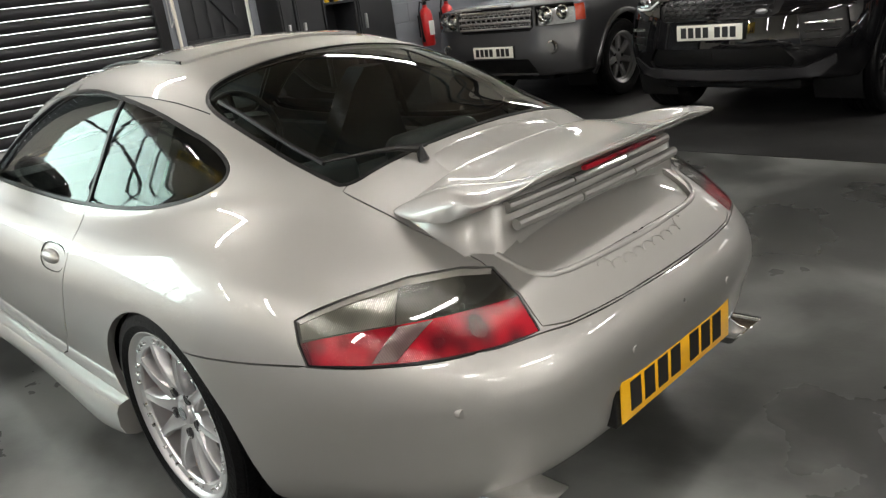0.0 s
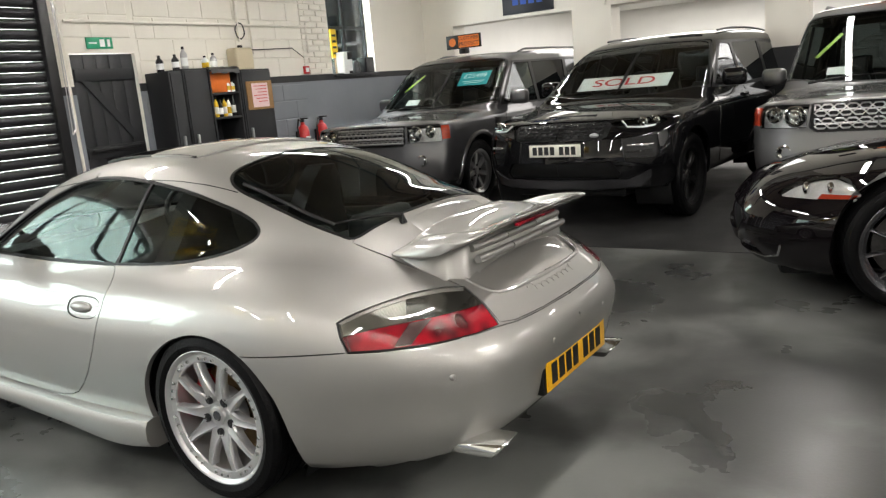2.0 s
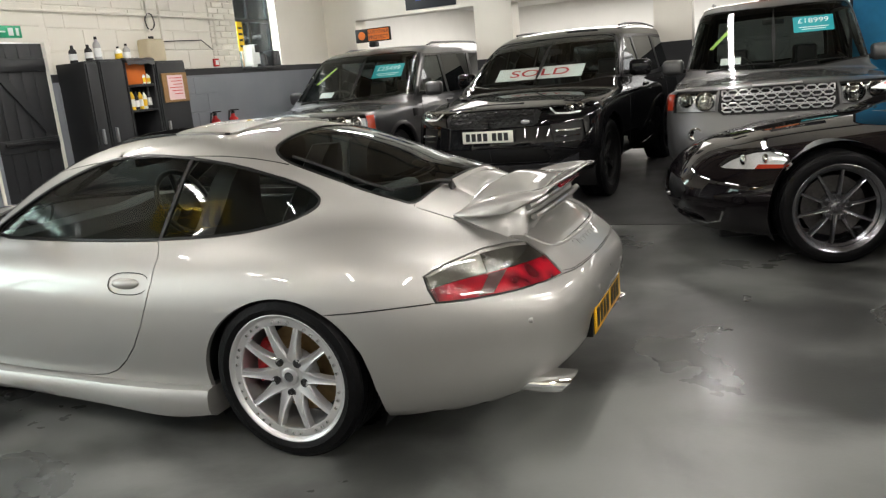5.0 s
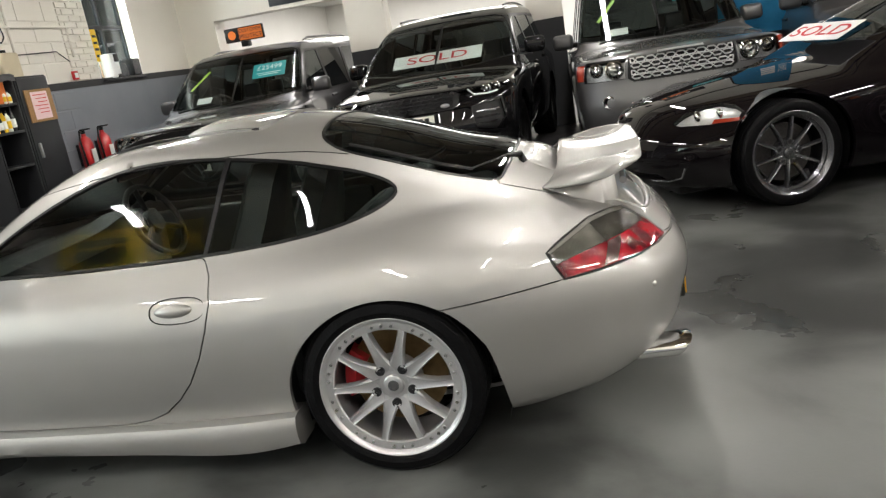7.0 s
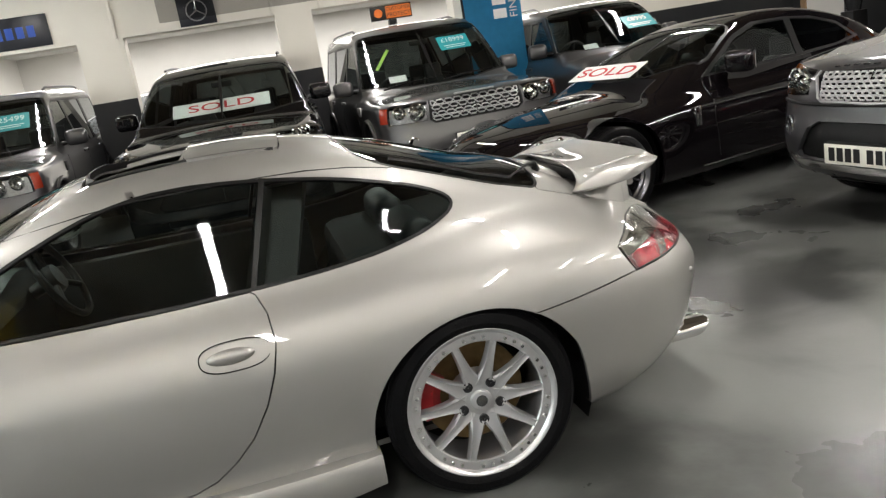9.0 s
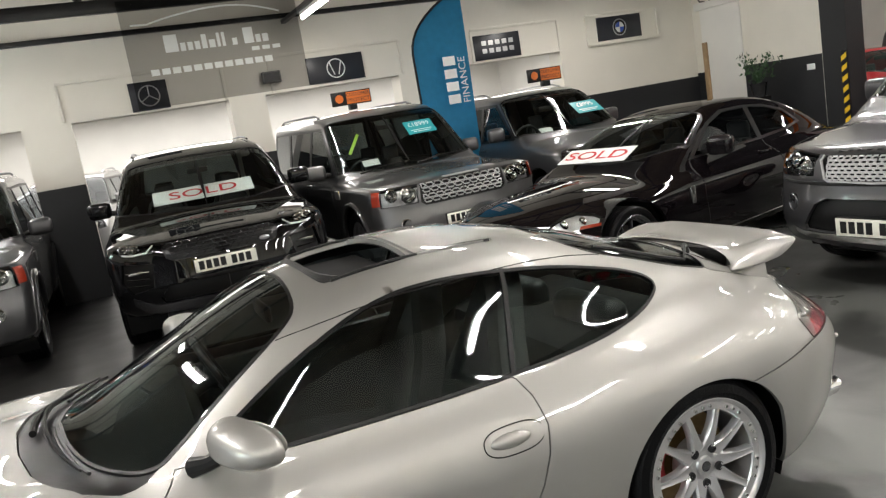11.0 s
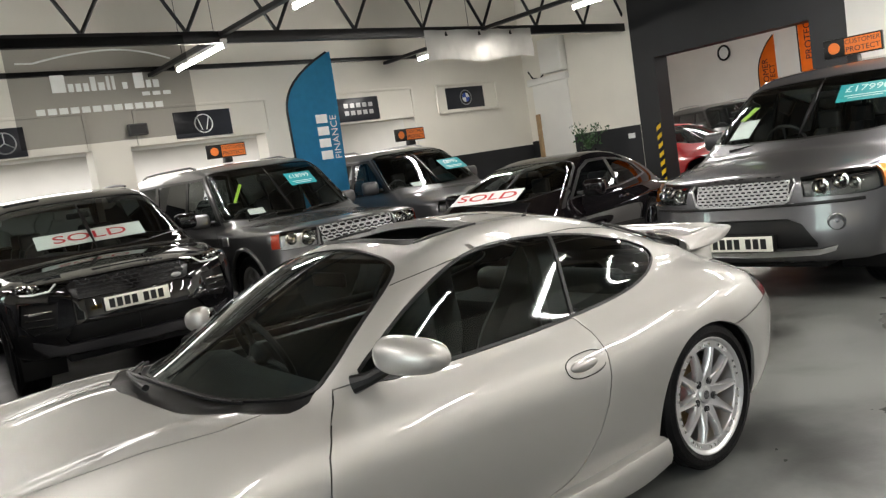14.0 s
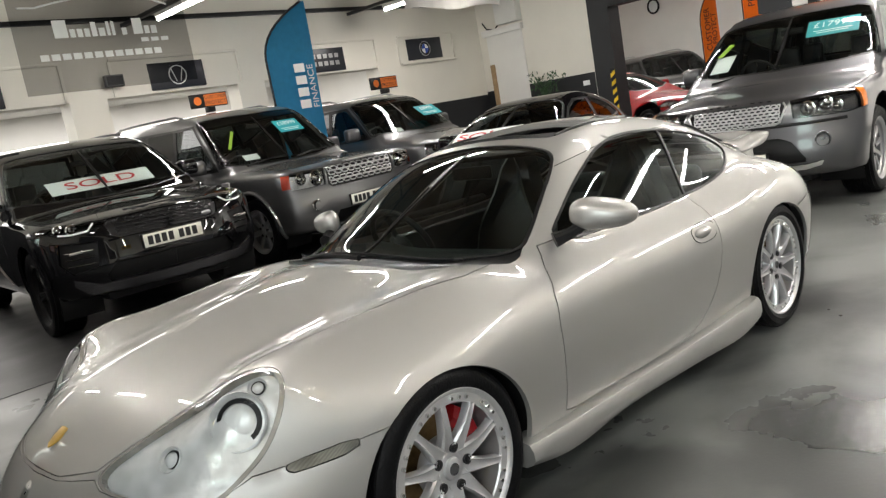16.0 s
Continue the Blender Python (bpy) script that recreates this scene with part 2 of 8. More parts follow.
def sweep(bm, pts, r, n=8, closed=False):
    """A tube of radius r (or a list of radii) along points."""
    pts = [Vector(p) for p in pts]
    rings = []
    up = Vector((0.13, 0.21, 0.97))
    for i, p in enumerate(pts):
        a = pts[i - 1] if (i or closed) else p
        b = pts[(i + 1) % len(pts)] if (i + 1 < len(pts) or closed) else p
        d = (b - a).normalized()
        u = d.cross(up).normalized()
        w = u.cross(d)
        rr = r[i] if isinstance(r, (list, tuple)) else r
        rings.append([bm.verts.new(p + rr * (math.cos(k * math.tau / n) * u + math.sin(k * math.tau / n) * w)) for k in range(n)])
    for i in range(len(rings) - (0 if closed else 1)):
        a, b = rings[i], rings[(i + 1) % len(rings)]
        for k in range(n):
            bm.faces.new((a[k], a[(k + 1) % n], b[(k + 1) % n], b[k]))
    if not closed:
        bm.faces.new(rings[0][::-1])
        bm.faces.new(rings[-1])
    return bm


def lathe(bm, prof, n=48, m=None, closed=False):
    """Spin (radius, height) pairs round the local y axis."""
    rings = []
    for r, h in prof:
        rings.append([bm.verts.new((r * math.cos(k * math.tau / n), h, r * math.sin(k * math.tau / n))) for k in range(n)])
    for i in range(len(rings) - (0 if closed else 1)):
        a, b = rings[i], rings[(i + 1) % len(rings)]
        for k in range(n):
            bm.faces.new((a[k], b[k], b[(k + 1) % n], a[(k + 1) % n]))
    if m is not None:
        bmesh.ops.transform(bm, matrix=m, verts=[v for ring in rings for v in ring])
    return rings


def prism(bm, outline, h0, h1, m=None, bevel=0.0):
    """Extrude a closed (u, v) outline from w = h0 to h1 and place it by m."""
    a = [bm.verts.new((u, v, h0)) for u, v in outline]
    b = [bm.verts.new((u, v, h1)) for u, v in outline]
    n = len(outline)
    fs = [bm.faces.new(a[::-1]), bm.faces.new(b)]
    for k in range(n):
        fs.append(bm.faces.new((a[k], a[(k + 1) % n], b[(k + 1) % n], b[k])))
    vs = a + b
    if bevel:
        rb = bmesh.ops.bevel(bm, geom=list(fs[1].edges), offset=bevel, segments=2, affect="EDGES", profile=0.5)
        vs = list({v for v in vs if v.is_valid} | {v for f in rb["faces"] for v in f.verts})
    bmesh.ops.recalc_face_normals(bm, faces=[f for f in fs if f.is_valid])
    if m is not None:
        bmesh.ops.transform(bm, matrix=m, verts=vs)
    return vs


def lettering(name, text, size, m, material, parent, depth=0.002, align="CENTER", shear=0.0):
    cu = bpy.data.curves.new(name, "FONT")
    cu.body, cu.size, cu.extrude, cu.align_x, cu.align_y, cu.shear = text, size, depth, align, "CENTER", shear
    tmp = bpy.data.objects.new(name, cu)
    scene.collection.objects.link(tmp)
    me = bpy.data.meshes.new_from_object(tmp.evaluated_get(bpy.context.evaluated_depsgraph_get()))
    bpy.data.objects.remove(tmp)
    bpy.data.curves.remove(cu)
    me.materials.clear()
    me.materials.append(material)
    ob = new(name, me)
    ob.parent = parent
    ob.matrix_basis = m
    return ob


def axes(origin, u, v):
    """A pose whose local x and y run along u and v."""
    u = Vector(u).normalized()
    w = u.cross(Vector(v)).normalized()
    v = w.cross(u)
    return Matrix(((u.x, v.x, w.x, origin[0]), (u.y, v.y, w.y, origin[1]), (u.z, v.z, w.z, origin[2]), (0, 0, 0, 1)))


# ---- smooth body surfaces ----
def cub(*pts):
    """A natural cubic curve through (x, value) pairs, straight beyond its ends."""
    x = np.array([p[0] for p in pts], float)
    y = np.array([p[1] for p in pts], float)
    if x[0] > x[-1]:
        x, y = x[::-1], y[::-1]
    n = len(x)
    h = np.diff(x)
    a = np.zeros((n, n))
    r = np.zeros(n)
    a[0, 0] = a[-1, -1] = 1
    for i in range(1, n - 1):
        a[i, i - 1 : i + 2] = h[i - 1], 2 * (h[i - 1] + h[i]), h[i]
        r[i] = 6 * ((y[i + 1] - y[i]) / h[i] - (y[i] - y[i - 1]) / h[i - 1])
    m = np.linalg.solve(a, r)

    def f(t):
        t = np.asarray(t, float)
        k = np.clip(np.searchsorted(x, t) - 1, 0, n - 2)
        u, d = t - x[k], h[k]
        v = y[k] + u * ((y[k + 1] - y[k]) / d - d * (2 * m[k] + m[k + 1]) / 6) + u * u * m[k] / 2 + u**3 * (m[k + 1] - m[k]) / (6 * d)
        s0 = (y[1] - y[0]) / h[0] - h[0] * m[1] / 6
        s1 = (y[-1] - y[-2]) / h[-1] + h[-1] * m[-2] / 6
        v = np.where(t < x[0], y[0] + (t - x[0]) * s0, v)
        return np.where(t > x[-1], y[-1] + (t - x[-1]) * s1, v)

    return f


def smax(a, b, k):
    h = np.maximum(k - np.abs(a - b), 0) / k
    return np.maximum(a, b) + h**3 * k / 6


def smin(a, b, k):
    return -smax(-a, -b, k)


class Shell:
    """A smooth closed body F(x, y, z) = 0, unrolled about a lengthwise axis and cut into panels along outlines."""

    TURN = 0.62

    def __init__(self, f, xa, xb, zc, step=0.03):
        self.f, self.xa, self.xb, self.zc, self.step = f, xa, xb, zc, step

    def lift(self, s, th):
        s, th = np.asarray(s, float), np.asarray(th, float) / self.TURN
        phi = np.where(s < self.xa, (self.xa - s) / 0.5, np.where(s > self.xb, (s - self.xb) / 0.5, 0.0))
        sign = np.where(s < self.xa, -1.0, 1.0)
        d = np.stack([sign * np.sin(phi), np.cos(phi) * np.cos(th), np.cos(phi) * np.sin(th)], -1)
        o = np.stack([np.clip(s, self.xa, self.xb), 0 * s, 0 * s + self.zc], -1)
        lo, hi = np.full(s.shape, 0.02), np.full(s.shape, 2.6)
        for _ in range(34):
            mid = (lo + hi) / 2
            p = o + d * mid[..., None]
            inside = self.f(p[..., 0], p[..., 1], p[..., 2]) < 0
            lo, hi = np.where(inside, mid, lo), np.where(inside, hi, mid)
        return o + d * lo[..., None]

    def normal(self, p):
        e = 1.5e-3
        g = np.stack([self.f(*(p + e * np.eye(3)[i]).T) - self.f(*(p - e * np.eye(3)[i]).T) for i in range(3)], -1)
        return g / np.maximum(np.linalg.norm(g, axis=-1, keepdims=True), 1e-9)

    def unroll(self, p):
        x, y, z = p[0], abs(p[1]), p[2] - self.zc
        th = math.atan2(z, y) * self.TURN
        if x < self.xa:
            return self.xa - 0.5 * math.atan2(self.xa - x, math.hypot(y, z)), th
        if x > self.xb:
            return self.xb + 0.5 * math.atan2(x - self.xb, math.hypot(y, z)), th
        return x, th

    def from_side(self, x, z):
        return self.cast((x, 1.6, z), (0, -1, 0))

    def from_top(self, x, y):
        return self.cast((x, y, 2.4), (0, 0, -1))

    def cast(self, p, d):
        p, d = np.array(p, float), np.array(d, float)
        t = np.linspace(0, 3.0, 1501)
        q = p + t[:, None] * d
        v = self.f(q[:, 0], q[:, 1], q[:, 2])
        k = np.argmax(v < 0) if (v < 0).any() else int(np.argmin(v))
        return tuple(q[k])

    def outline(self, view, pts, closed=True):
        """An outline on the body from points given in the side (x, z), top (x, y), rear or front (y, z) view, or in space."""
        pts = [tuple(map(float, p)) for p in pts]
        fine = []
        for a, b in zip(pts, pts[1:] + pts[:1]) if closed else zip(pts, pts[1:]):
            n = max(1, int(math.dist(a, b) / self.step))
            fine += [tuple(u + (v - u) * k / n for u, v in zip(a, b)) for k in range(n)]
        if not closed:
            fine.append(pts[-1])
        out = []
        for p in fine:
            if view == "side":
                q = self.from_side(*p)
            elif view == "top":
                q = self.from_top(*p)
            elif view == "rear":
                q = self.cast((-2.2, p[0], p[1]), (1, 0, 0))
            elif view == "front":
                q = self.cast((5.0, p[0], p[1]), (-1, 0, 0))
            else:
                q = p
            out.append(self.unroll(q))
        return out

    def grow(self, loop, d):
        """Push a closed loop outwards by d in the unrolled plane."""
        a = np.array(loop)
        area = 0.5 * np.sum(a[:, 0] * np.roll(a[:, 1], -1) - np.roll(a[:, 0], -1) * a[:, 1])
        t = np.roll(a, -1, 0) - np.roll(a, 1, 0)
        t /= np.maximum(np.linalg.norm(t, axis=1, keepdims=True), 1e-9)
        n = np.stack([t[:, 1], -t[:, 0]], -1) * (1 if area > 0 else -1)
        out = a + n * d
        out[:, 1] = np.clip(out[:, 1], -math.pi / 2 * self.TURN, math.pi / 2 * self.TURN)
        return [tuple(p) for p in out]

    def panels(self, regions, default):
        """regions: (name, loop) in order of precedence; a name of None leaves a hole. Returns name -> (points, triangles), for y >= 0."""
        from mathutils.geometry import delaunay_2d_cdt

        h = self.step
        top = math.pi / 2 * self.TURN
        s0, s1 = self.xa - 0.5 * math.pi / 2 + 0.004, self.xb + 0.5 * math.pi / 2 - 0.004
        ns, nt = int((s1 - s0) / h) + 1, int(2 * top / h) + 1
        S, T = np.linspace(s0, s1, ns), np.linspace(-top, top, nt)
        grid = np.array([(s, t) for s in S for t in T])
        keep = np.ones(len(grid), bool)
        verts, edges = [], []
        for name, loop in regions:
            lp = np.array(loop)
            lp[:, 0] = np.clip(lp[:, 0], s0, s1)
            k0 = len(verts)
            n = len(lp)
            verts += [Vector(p) for p in lp]
            edges += [(k0 + k, k0 + (k + 1) % n) for k in range(n)]
            for p in lp:
                keep &= ((grid - p) ** 2).sum(1) > (0.42 * h) ** 2
        edge = (np.abs(grid[:, 0] - s0) < 1e-6) | (np.abs(grid[:, 0] - s1) < 1e-6) | (np.abs(np.abs(grid[:, 1]) - top) < 1e-6)
        verts += [Vector(p) for p in grid[keep | edge]]
        v, _, faces, *_ = delaunay_2d_cdt(verts, edges, [], 0, 1e-5)
        uv = np.array([tuple(p) for p in v])
        tri = np.array([tuple(f) for f in faces if len(f) == 3])
        c = uv[tri].mean(1)
        kind = np.full(len(tri), -1)
        for k in range(len(regions) - 1, -1, -1):
            kind[inside(c, np.array(regions[k][1]))] = k
        place = self.lift(uv[:, 0], uv[:, 1])
        place[np.abs(place[:, 1]) < 2e-3, 1] = 0
        out = {}
        for k in range(-1, len(regions)):
            name = default if k < 0 else regions[k][0]
            if name is None or not (kind == k).any():
                continue
            out.setdefault(name, []).append(tri[kind == k])
        return {n: (place, np.concatenate(ts)) for n, ts in out.items()}


def inside(p, loop):
    x, y = p[:, 0], p[:, 1]
    r = np.zeros(len(p), bool)
    for (x0, y0), (x1, y1) in zip(loop, np.roll(loop, -1, 0)):
        hit = (y0 > y) != (y1 > y)
        with np.errstate(divide="ignore", invalid="ignore"):
            r ^= hit & (x < (x1 - x0) * (y - y0) / (y1 - y0) + x0)
    return r


def islands(tri):
    """Groups of triangles that share edges, largest first."""
    up = list(range(len(tri)))

    def root(v):
        while up[v] != v:
            up[v] = up[up[v]]
            v = up[v]
        return v

    seen = {}
    for k, (a, b, c) in enumerate(tri.tolist()):
        for e in ((a, b), (b, c), (c, a)):
            e = (min(e), max(e))
            if e in seen:
                up[root(k)] = root(seen[e])
            else:
                seen[e] = k
    key = np.array([root(k) for k in range(len(tri))])
    names, count = np.unique(key, return_counts=True)
    return [tri[key == names[k]] for k in np.argsort(-count)]


def panel(name, shell, data, material, parent, side=0, label="", gap=0.002, depth=0.014, offset=0.0):
    """One body panel as a mesh: side 1 or -1 for one half, 0 for both halves joined. Its edges turn inwards by depth."""
    place, tri = data
    ids, t = np.unique(tri, return_inverse=True)
    t = t.reshape(-1, 3)
    p = place[ids].copy()
    nrm = shell.normal(p)
    e = np.concatenate([t[:, [0, 1]], t[:, [1, 2]], t[:, [2, 0]]])
    es = np.sort(e, 1)
    key = es[:, 0] * len(p) + es[:, 1]
    _, first, count = np.unique(key, return_index=True, return_counts=True)
    border = e[first[count == 1]]
    mid = (np.abs(p[border[:, 0], 1]) < 1e-6) & (np.abs(p[border[:, 1], 1]) < 1e-6)
    border = border[~mid] if side == 0 else border
    if gap:
        onb = np.zeros(len(p), bool)
        onb[border.ravel()] = True
        acc, cnt = np.zeros_like(p), np.zeros(len(p))
        for a, b in np.concatenate([e, e[:, ::-1]]):
            acc[a] += p[b]
            cnt[a] += 1
        d = acc / np.maximum(cnt, 1)[:, None] - p
        d -= nrm * (d * nrm).sum(1, keepdims=True)
        if side == 0:
            d[np.abs(p[:, 1]) < 1e-6, 1] = 0
        d /= np.maximum(np.linalg.norm(d, axis=1, keepdims=True), 1e-9)
        p[onb] += gap * d[onb]
    p = p + offset * nrm
    q = np.cross(p[t[:, 1]] - p[t[:, 0]], p[t[:, 2]] - p[t[:, 0]])
    if (q * nrm[t[:, 0]]).sum() < 0:
        t = t[:, ::-1]
    n = len(p)
    faces = [tuple(map(int, f)) for f in t]
    loops = [nrm[v] for f in faces for v in f]
    verts = p
    if depth:
        rim_ids, inv = np.unique(border, return_inverse=True)
        inv = inv.reshape(-1, 2)
        verts = np.concatenate([p, p[rim_ids] - depth * nrm[rim_ids]])
        for (a, b), (c, d) in zip(border, inv):
            q = (int(b), int(a), n + int(c), n + int(d))
            fn = np.cross(verts[q[1]] - verts[q[0]], verts[q[3]] - verts[q[0]])
            fn /= max(np.linalg.norm(fn), 1e-12)
            faces.append(q)
            loops += [fn] * 4
    loops = np.array(loops)
    crease = {(min(a, b), max(a, b)) for a, b in border.tolist()} if depth else set()
    if side <= 0:
        mf = [tuple(f[::-1]) for f in faces]
        k = 0
        ml = []
        for f in faces:
            ml.append(loops[k : k + len(f)][::-1] * (1, -1, 1))
            k += len(f)
        ml = np.concatenate(ml)
        mir = verts * (1, -1, 1)
        if side < 0:
            verts, faces, loops = mir, mf, ml
        else:
            on = np.abs(verts[:, 1]) < 1e-6
            to = np.where(on, np.arange(len(verts)), len(verts) + np.cumsum(~on) - 1)
            faces = faces + [tuple(int(to[v]) for v in f) for f in mf]
            crease |= {(min(int(to[a]), int(to[b])), max(int(to[a]), int(to[b]))) for a, b in crease}
            verts = np.concatenate([verts, mir[~on]])
            loops = np.concatenate([loops, ml])
    me = bpy.data.meshes.new(name)
    me.from_pydata([tuple(map(float, v)) for v in verts], [], faces)
    me.shade_smooth()
    if crease:
        ends = np.zeros(len(me.edges) * 2, dtype=np.int32)
        me.edges.foreach_get("vertices", ends)
        ends = np.sort(ends.reshape(-1, 2), 1).tolist()
        me.edges.foreach_set("use_edge_sharp", [(a, b) in crease for a, b in ends])
    me.normals_split_custom_set([tuple(map(float, v)) for v in loops])
    me.materials.append(material)
    ob = new(name, me)
    ob.parent = parent
    if label:
        tagged(ob, label)
    return ob


# ---- the building ----
XL, XR, YB, YF, ZC = 5.0, -8.3, -8.2, 5.4, 4.3
floor = obj("floor", slab(XR - 12, XL + 0.3, -16.0, YF + 0.3, -0.12, 0.0), FLOORMAT, kind="structure", label="grey painted concrete floor with worn stained patches", category="floor", smooth=False)
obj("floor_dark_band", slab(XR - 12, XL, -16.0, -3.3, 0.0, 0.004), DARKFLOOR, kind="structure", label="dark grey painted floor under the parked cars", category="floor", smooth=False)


def wall(name, x0, x1, y0, y1, z0, z1, material, label):
    return obj(name, slab(x0, x1, y0, y1, z0, z1), material, kind="structure", label=label, category="wall", smooth=False)


# side wall with shutter, door and window (x = XL)
WT = 0.3
for a, b, z0, z1, n in ((YB - 0.3, -6.85, 0, ZC, 1), (-6.85, -5.88, 0, 1.66, 2), (-6.85, -5.88, 2.95, ZC, 3), (-5.88, -2.78, 0, ZC, 4), (-2.78, -2.05, 1.99, ZC, 5), (-2.05, -1.85, 0, ZC, 6), (-1.85, 1.5, 3.2, ZC, 7), (1.5, 1.9, 0, ZC, 8), (1.9, 4.3, 0, 1.2, 9), (1.9, 4.3, 3.1, ZC, 10), (4.3, YF + 0.3, 0, ZC, 11)):
    wall("wall_side_%d" % n, XL, XL + WT, a, b, z0, z1, CREAM, "cream painted brick wall")
for a, b, n in ((YB, -2.78, 1), (-2.05, -1.86, 2)):
    wall("wall_dado_side_%d" % n, XL - 0.012, XL - 0.001, a, b, 0, 1.595, GREYDADO, "grey painted lower wall")
    wall("wall_dado_stripe_side_%d" % n, XL - 0.018, XL - 0.001, a, b, 1.595, 1.675, CHARCOAL, "dark painted stripe above the grey dado")
# far wall with wide openings to a bright sales hall (y = YB)
OPEN = [(4.45, 2.45), (1.87, -0.13), (-0.63, -2.65), (-3.12, -5.50)]
edges_x = [XL] + [v for o in OPEN for v in o] + [XR - 0.3]
for n, k in enumerate(range(0, len(edges_x), 2)):
    a, b = edges_x[k], edges_x[k + 1]
    wall("wall_back_pier_%d" % n, b, a, YB - 0.35, YB, 0, 2.28, CREAM, "cream painted pier between openings")
    wall("wall_back_pier_dado_%d" % n, b + 0.002, a - 0.002, YB + 0.001, YB + 0.012, 0, 1.5, CHARCOAL, "charcoal painted base of the pier")
wall("wall_back_upper", XR - 0.3, XL, YB - 0.35, YB, 2.28, ZC, CREAM, "cream painted upper wall with shallow panels")
# end wall with the large opening (x = XR)
for a, b, z0, z1, n, m in ((YB, -5.60, 0, ZC, 1, CREAM), (-5.60, -5.18, 0, ZC, 2, CHARCOAL), (-5.18, -2.6, 2.6, ZC, 3, CHARCOAL), (-2.6, -2.1, 0, ZC, 4, CHARCOAL), (-2.1, YF + 0.3, 0, ZC, 5, WHITEPAINT)):
    wall("wall_end_%d" % n, XR - 0.35, XR, a, b, z0, z1, m, "painted end wall")
wall("wall_end_dado", XR + 0.001, XR + 0.012, YB, -5.605, 0, 1.55, CHARCOAL, "charcoal painted lower wall")
# unseen wall behind the camera; its grey base is added to darken car reflections
wall("wall_front", XR - 0.35, XL + 0.3, YF, YF + 0.3, 0, ZC, CREAM, "unseen cream painted wall closing the room")
wall("wall_front_dado", XR, XL, YF - 0.012, YF - 0.001, 0, 1.72, GREYDADO, "grey painted lower wall")
ceiling = obj("ceiling", slab(XR - 0.35, XL + 0.3, YB - 0.35, YF + 0.3, ZC, ZC + 0.15), ROOFBOARD, kind="structure", label="brown boarded ceiling between steel trusses", category="ceiling", smooth=False)

# bright hall beyond the openings
wall("wall_hall_back", XR - 0.3, XL + 0.3, -15.9, -15.7, 0, 3.4, WHITEPAINT, "white wall of the bright sales hall")
wall("wall_hall_side", XL + 0.001, XL + 0.3, -15.7, YB - 0.35, 0, 3.4, WHITEPAINT, "white wall of the bright sales hall")
wall("wall_hall_far_side", XR - 0.3, XR - 0.1, -15.7, YB - 0.36, 0, 3.4, WHITEPAINT, "white wall of the bright sales hall")
obj("ceiling_hall", slab(XR - 0.3, XL + 0.3, -15.9, YB - 0.35, 2.75, 2.9), WHITEPAINT, kind="structure", label="white ceiling of the sales hall", category="ceiling", smooth=False)
# room beyond the end opening
wall("wall_annex_back", -17.6, -17.3, -12.0, 3.0, 0, ZC, WHITEPAINT, "pale wall of the annexe")
wall("wall_annex_side_1", -17.3, XR - 0.35, -12.2, -12.0, 0, ZC, WHITEPAINT, "pale wall of the annexe")
wall("wall_annex_side_2", -17.3, XR - 0.35, 3.0, 3.2, 0, ZC, WHITEPAINT, "pale wall of the annexe")
obj("ceiling_annex", slab(-17.6, XR - 0.35, -12.2, 3.2, ZC, ZC + 0.15), WHITEPAINT, kind="structure", label="pale ceiling of the annexe", category="ceiling", smooth=False)


# ---- lamps ----
def area(name, x, y, z, sx, sy, watts, colour=(1.0, 0.952, 0.91), rot=(0, 0, 0)):
    d = bpy.data.lights.new(name, "AREA")
    d.shape, d.size, d.size_y, d.energy, d.color = "RECTANGLE", sx, sy, watts, colour
    o = new(name, d)
    o.location = (x, y, z)
    o.rotation_euler = [radians(a) for a in rot]
    return o


def tube_light(x, y, z, along_y=True, length=1.5, watts=42):
    t = thing("fluorescent_light", pose(x, y, z, 0, 0, 90 if along_y else 0), "lit white fluorescent tube batten hung below the ceiling", "ceiling light", "fluorescent lights")
    h = length / 2
    part("batten", slab(-h - 0.03, h + 0.03, -0.03, 0.03, 0.03, 0.075, 0.006), WHITEPAINT, t)
    bm = bmesh.new()
    cyl(bm, (-h, 0, 0), (h, 0, 0), 0.019, n=14)
    part("tube", bm, TUBE, t, "glowing white tube")
    for s in (-1, 1):
        part("lamp_holder", slab(s * (h + 0.012) - 0.012, s * (h + 0.012) + 0.012, -0.022, 0.022, -0.026, 0.035, 0.004), WHITEPAINT, t)
        bm = bmesh.new()
        cyl(bm, (s * h * 0.7, 0, 0.075), (s * h * 0.7, 0, ZC - z), 0.004, n=6)
        part("hanger", bm, BLACKSTEEL, t)
    area("tube_glow", x, y, z - 0.03, 0.08 if along_y else length, length if along_y else 0.08, watts)
    return t


for x, y, w in ((-1.08, -6.4, 20), (2.9, -6.4, 17), (-5.05, -6.5, 20), (-5.05, -3.2, 32), (-1.08, -3.2, 32), (2.9, -3.2, 28), (-5.05, 0.2, 60), (-7.2, 0.2, 44), (-1.08, 0.2, 29), (2.9, 0.2, 34), (-7.0, 3.5, 34), (-5.05, 3.5, 34), (-3.05, 3.5, 31), (-1.08, 3.5, 28), (0.9, 3.5, 24), (2.9, 3.5, 20)):
    tube_light(x, y, 3.1, True, 1.5, w)
for x, y in ((-13.6, -7.1), (-11.0, -2.0), (-10.5, -9.0)):
    tube_light(x, y, 3.2, True, 1.5, 62)
area("hall_glow", -1.5, -12.0, 2.7, 11, 5.5, 620)
area("window_daylight", XL + 0.25, 3.1, 2.15, 1.8, 2.3, 130, (0.92, 0.96, 1.0), (0, 90, 0))
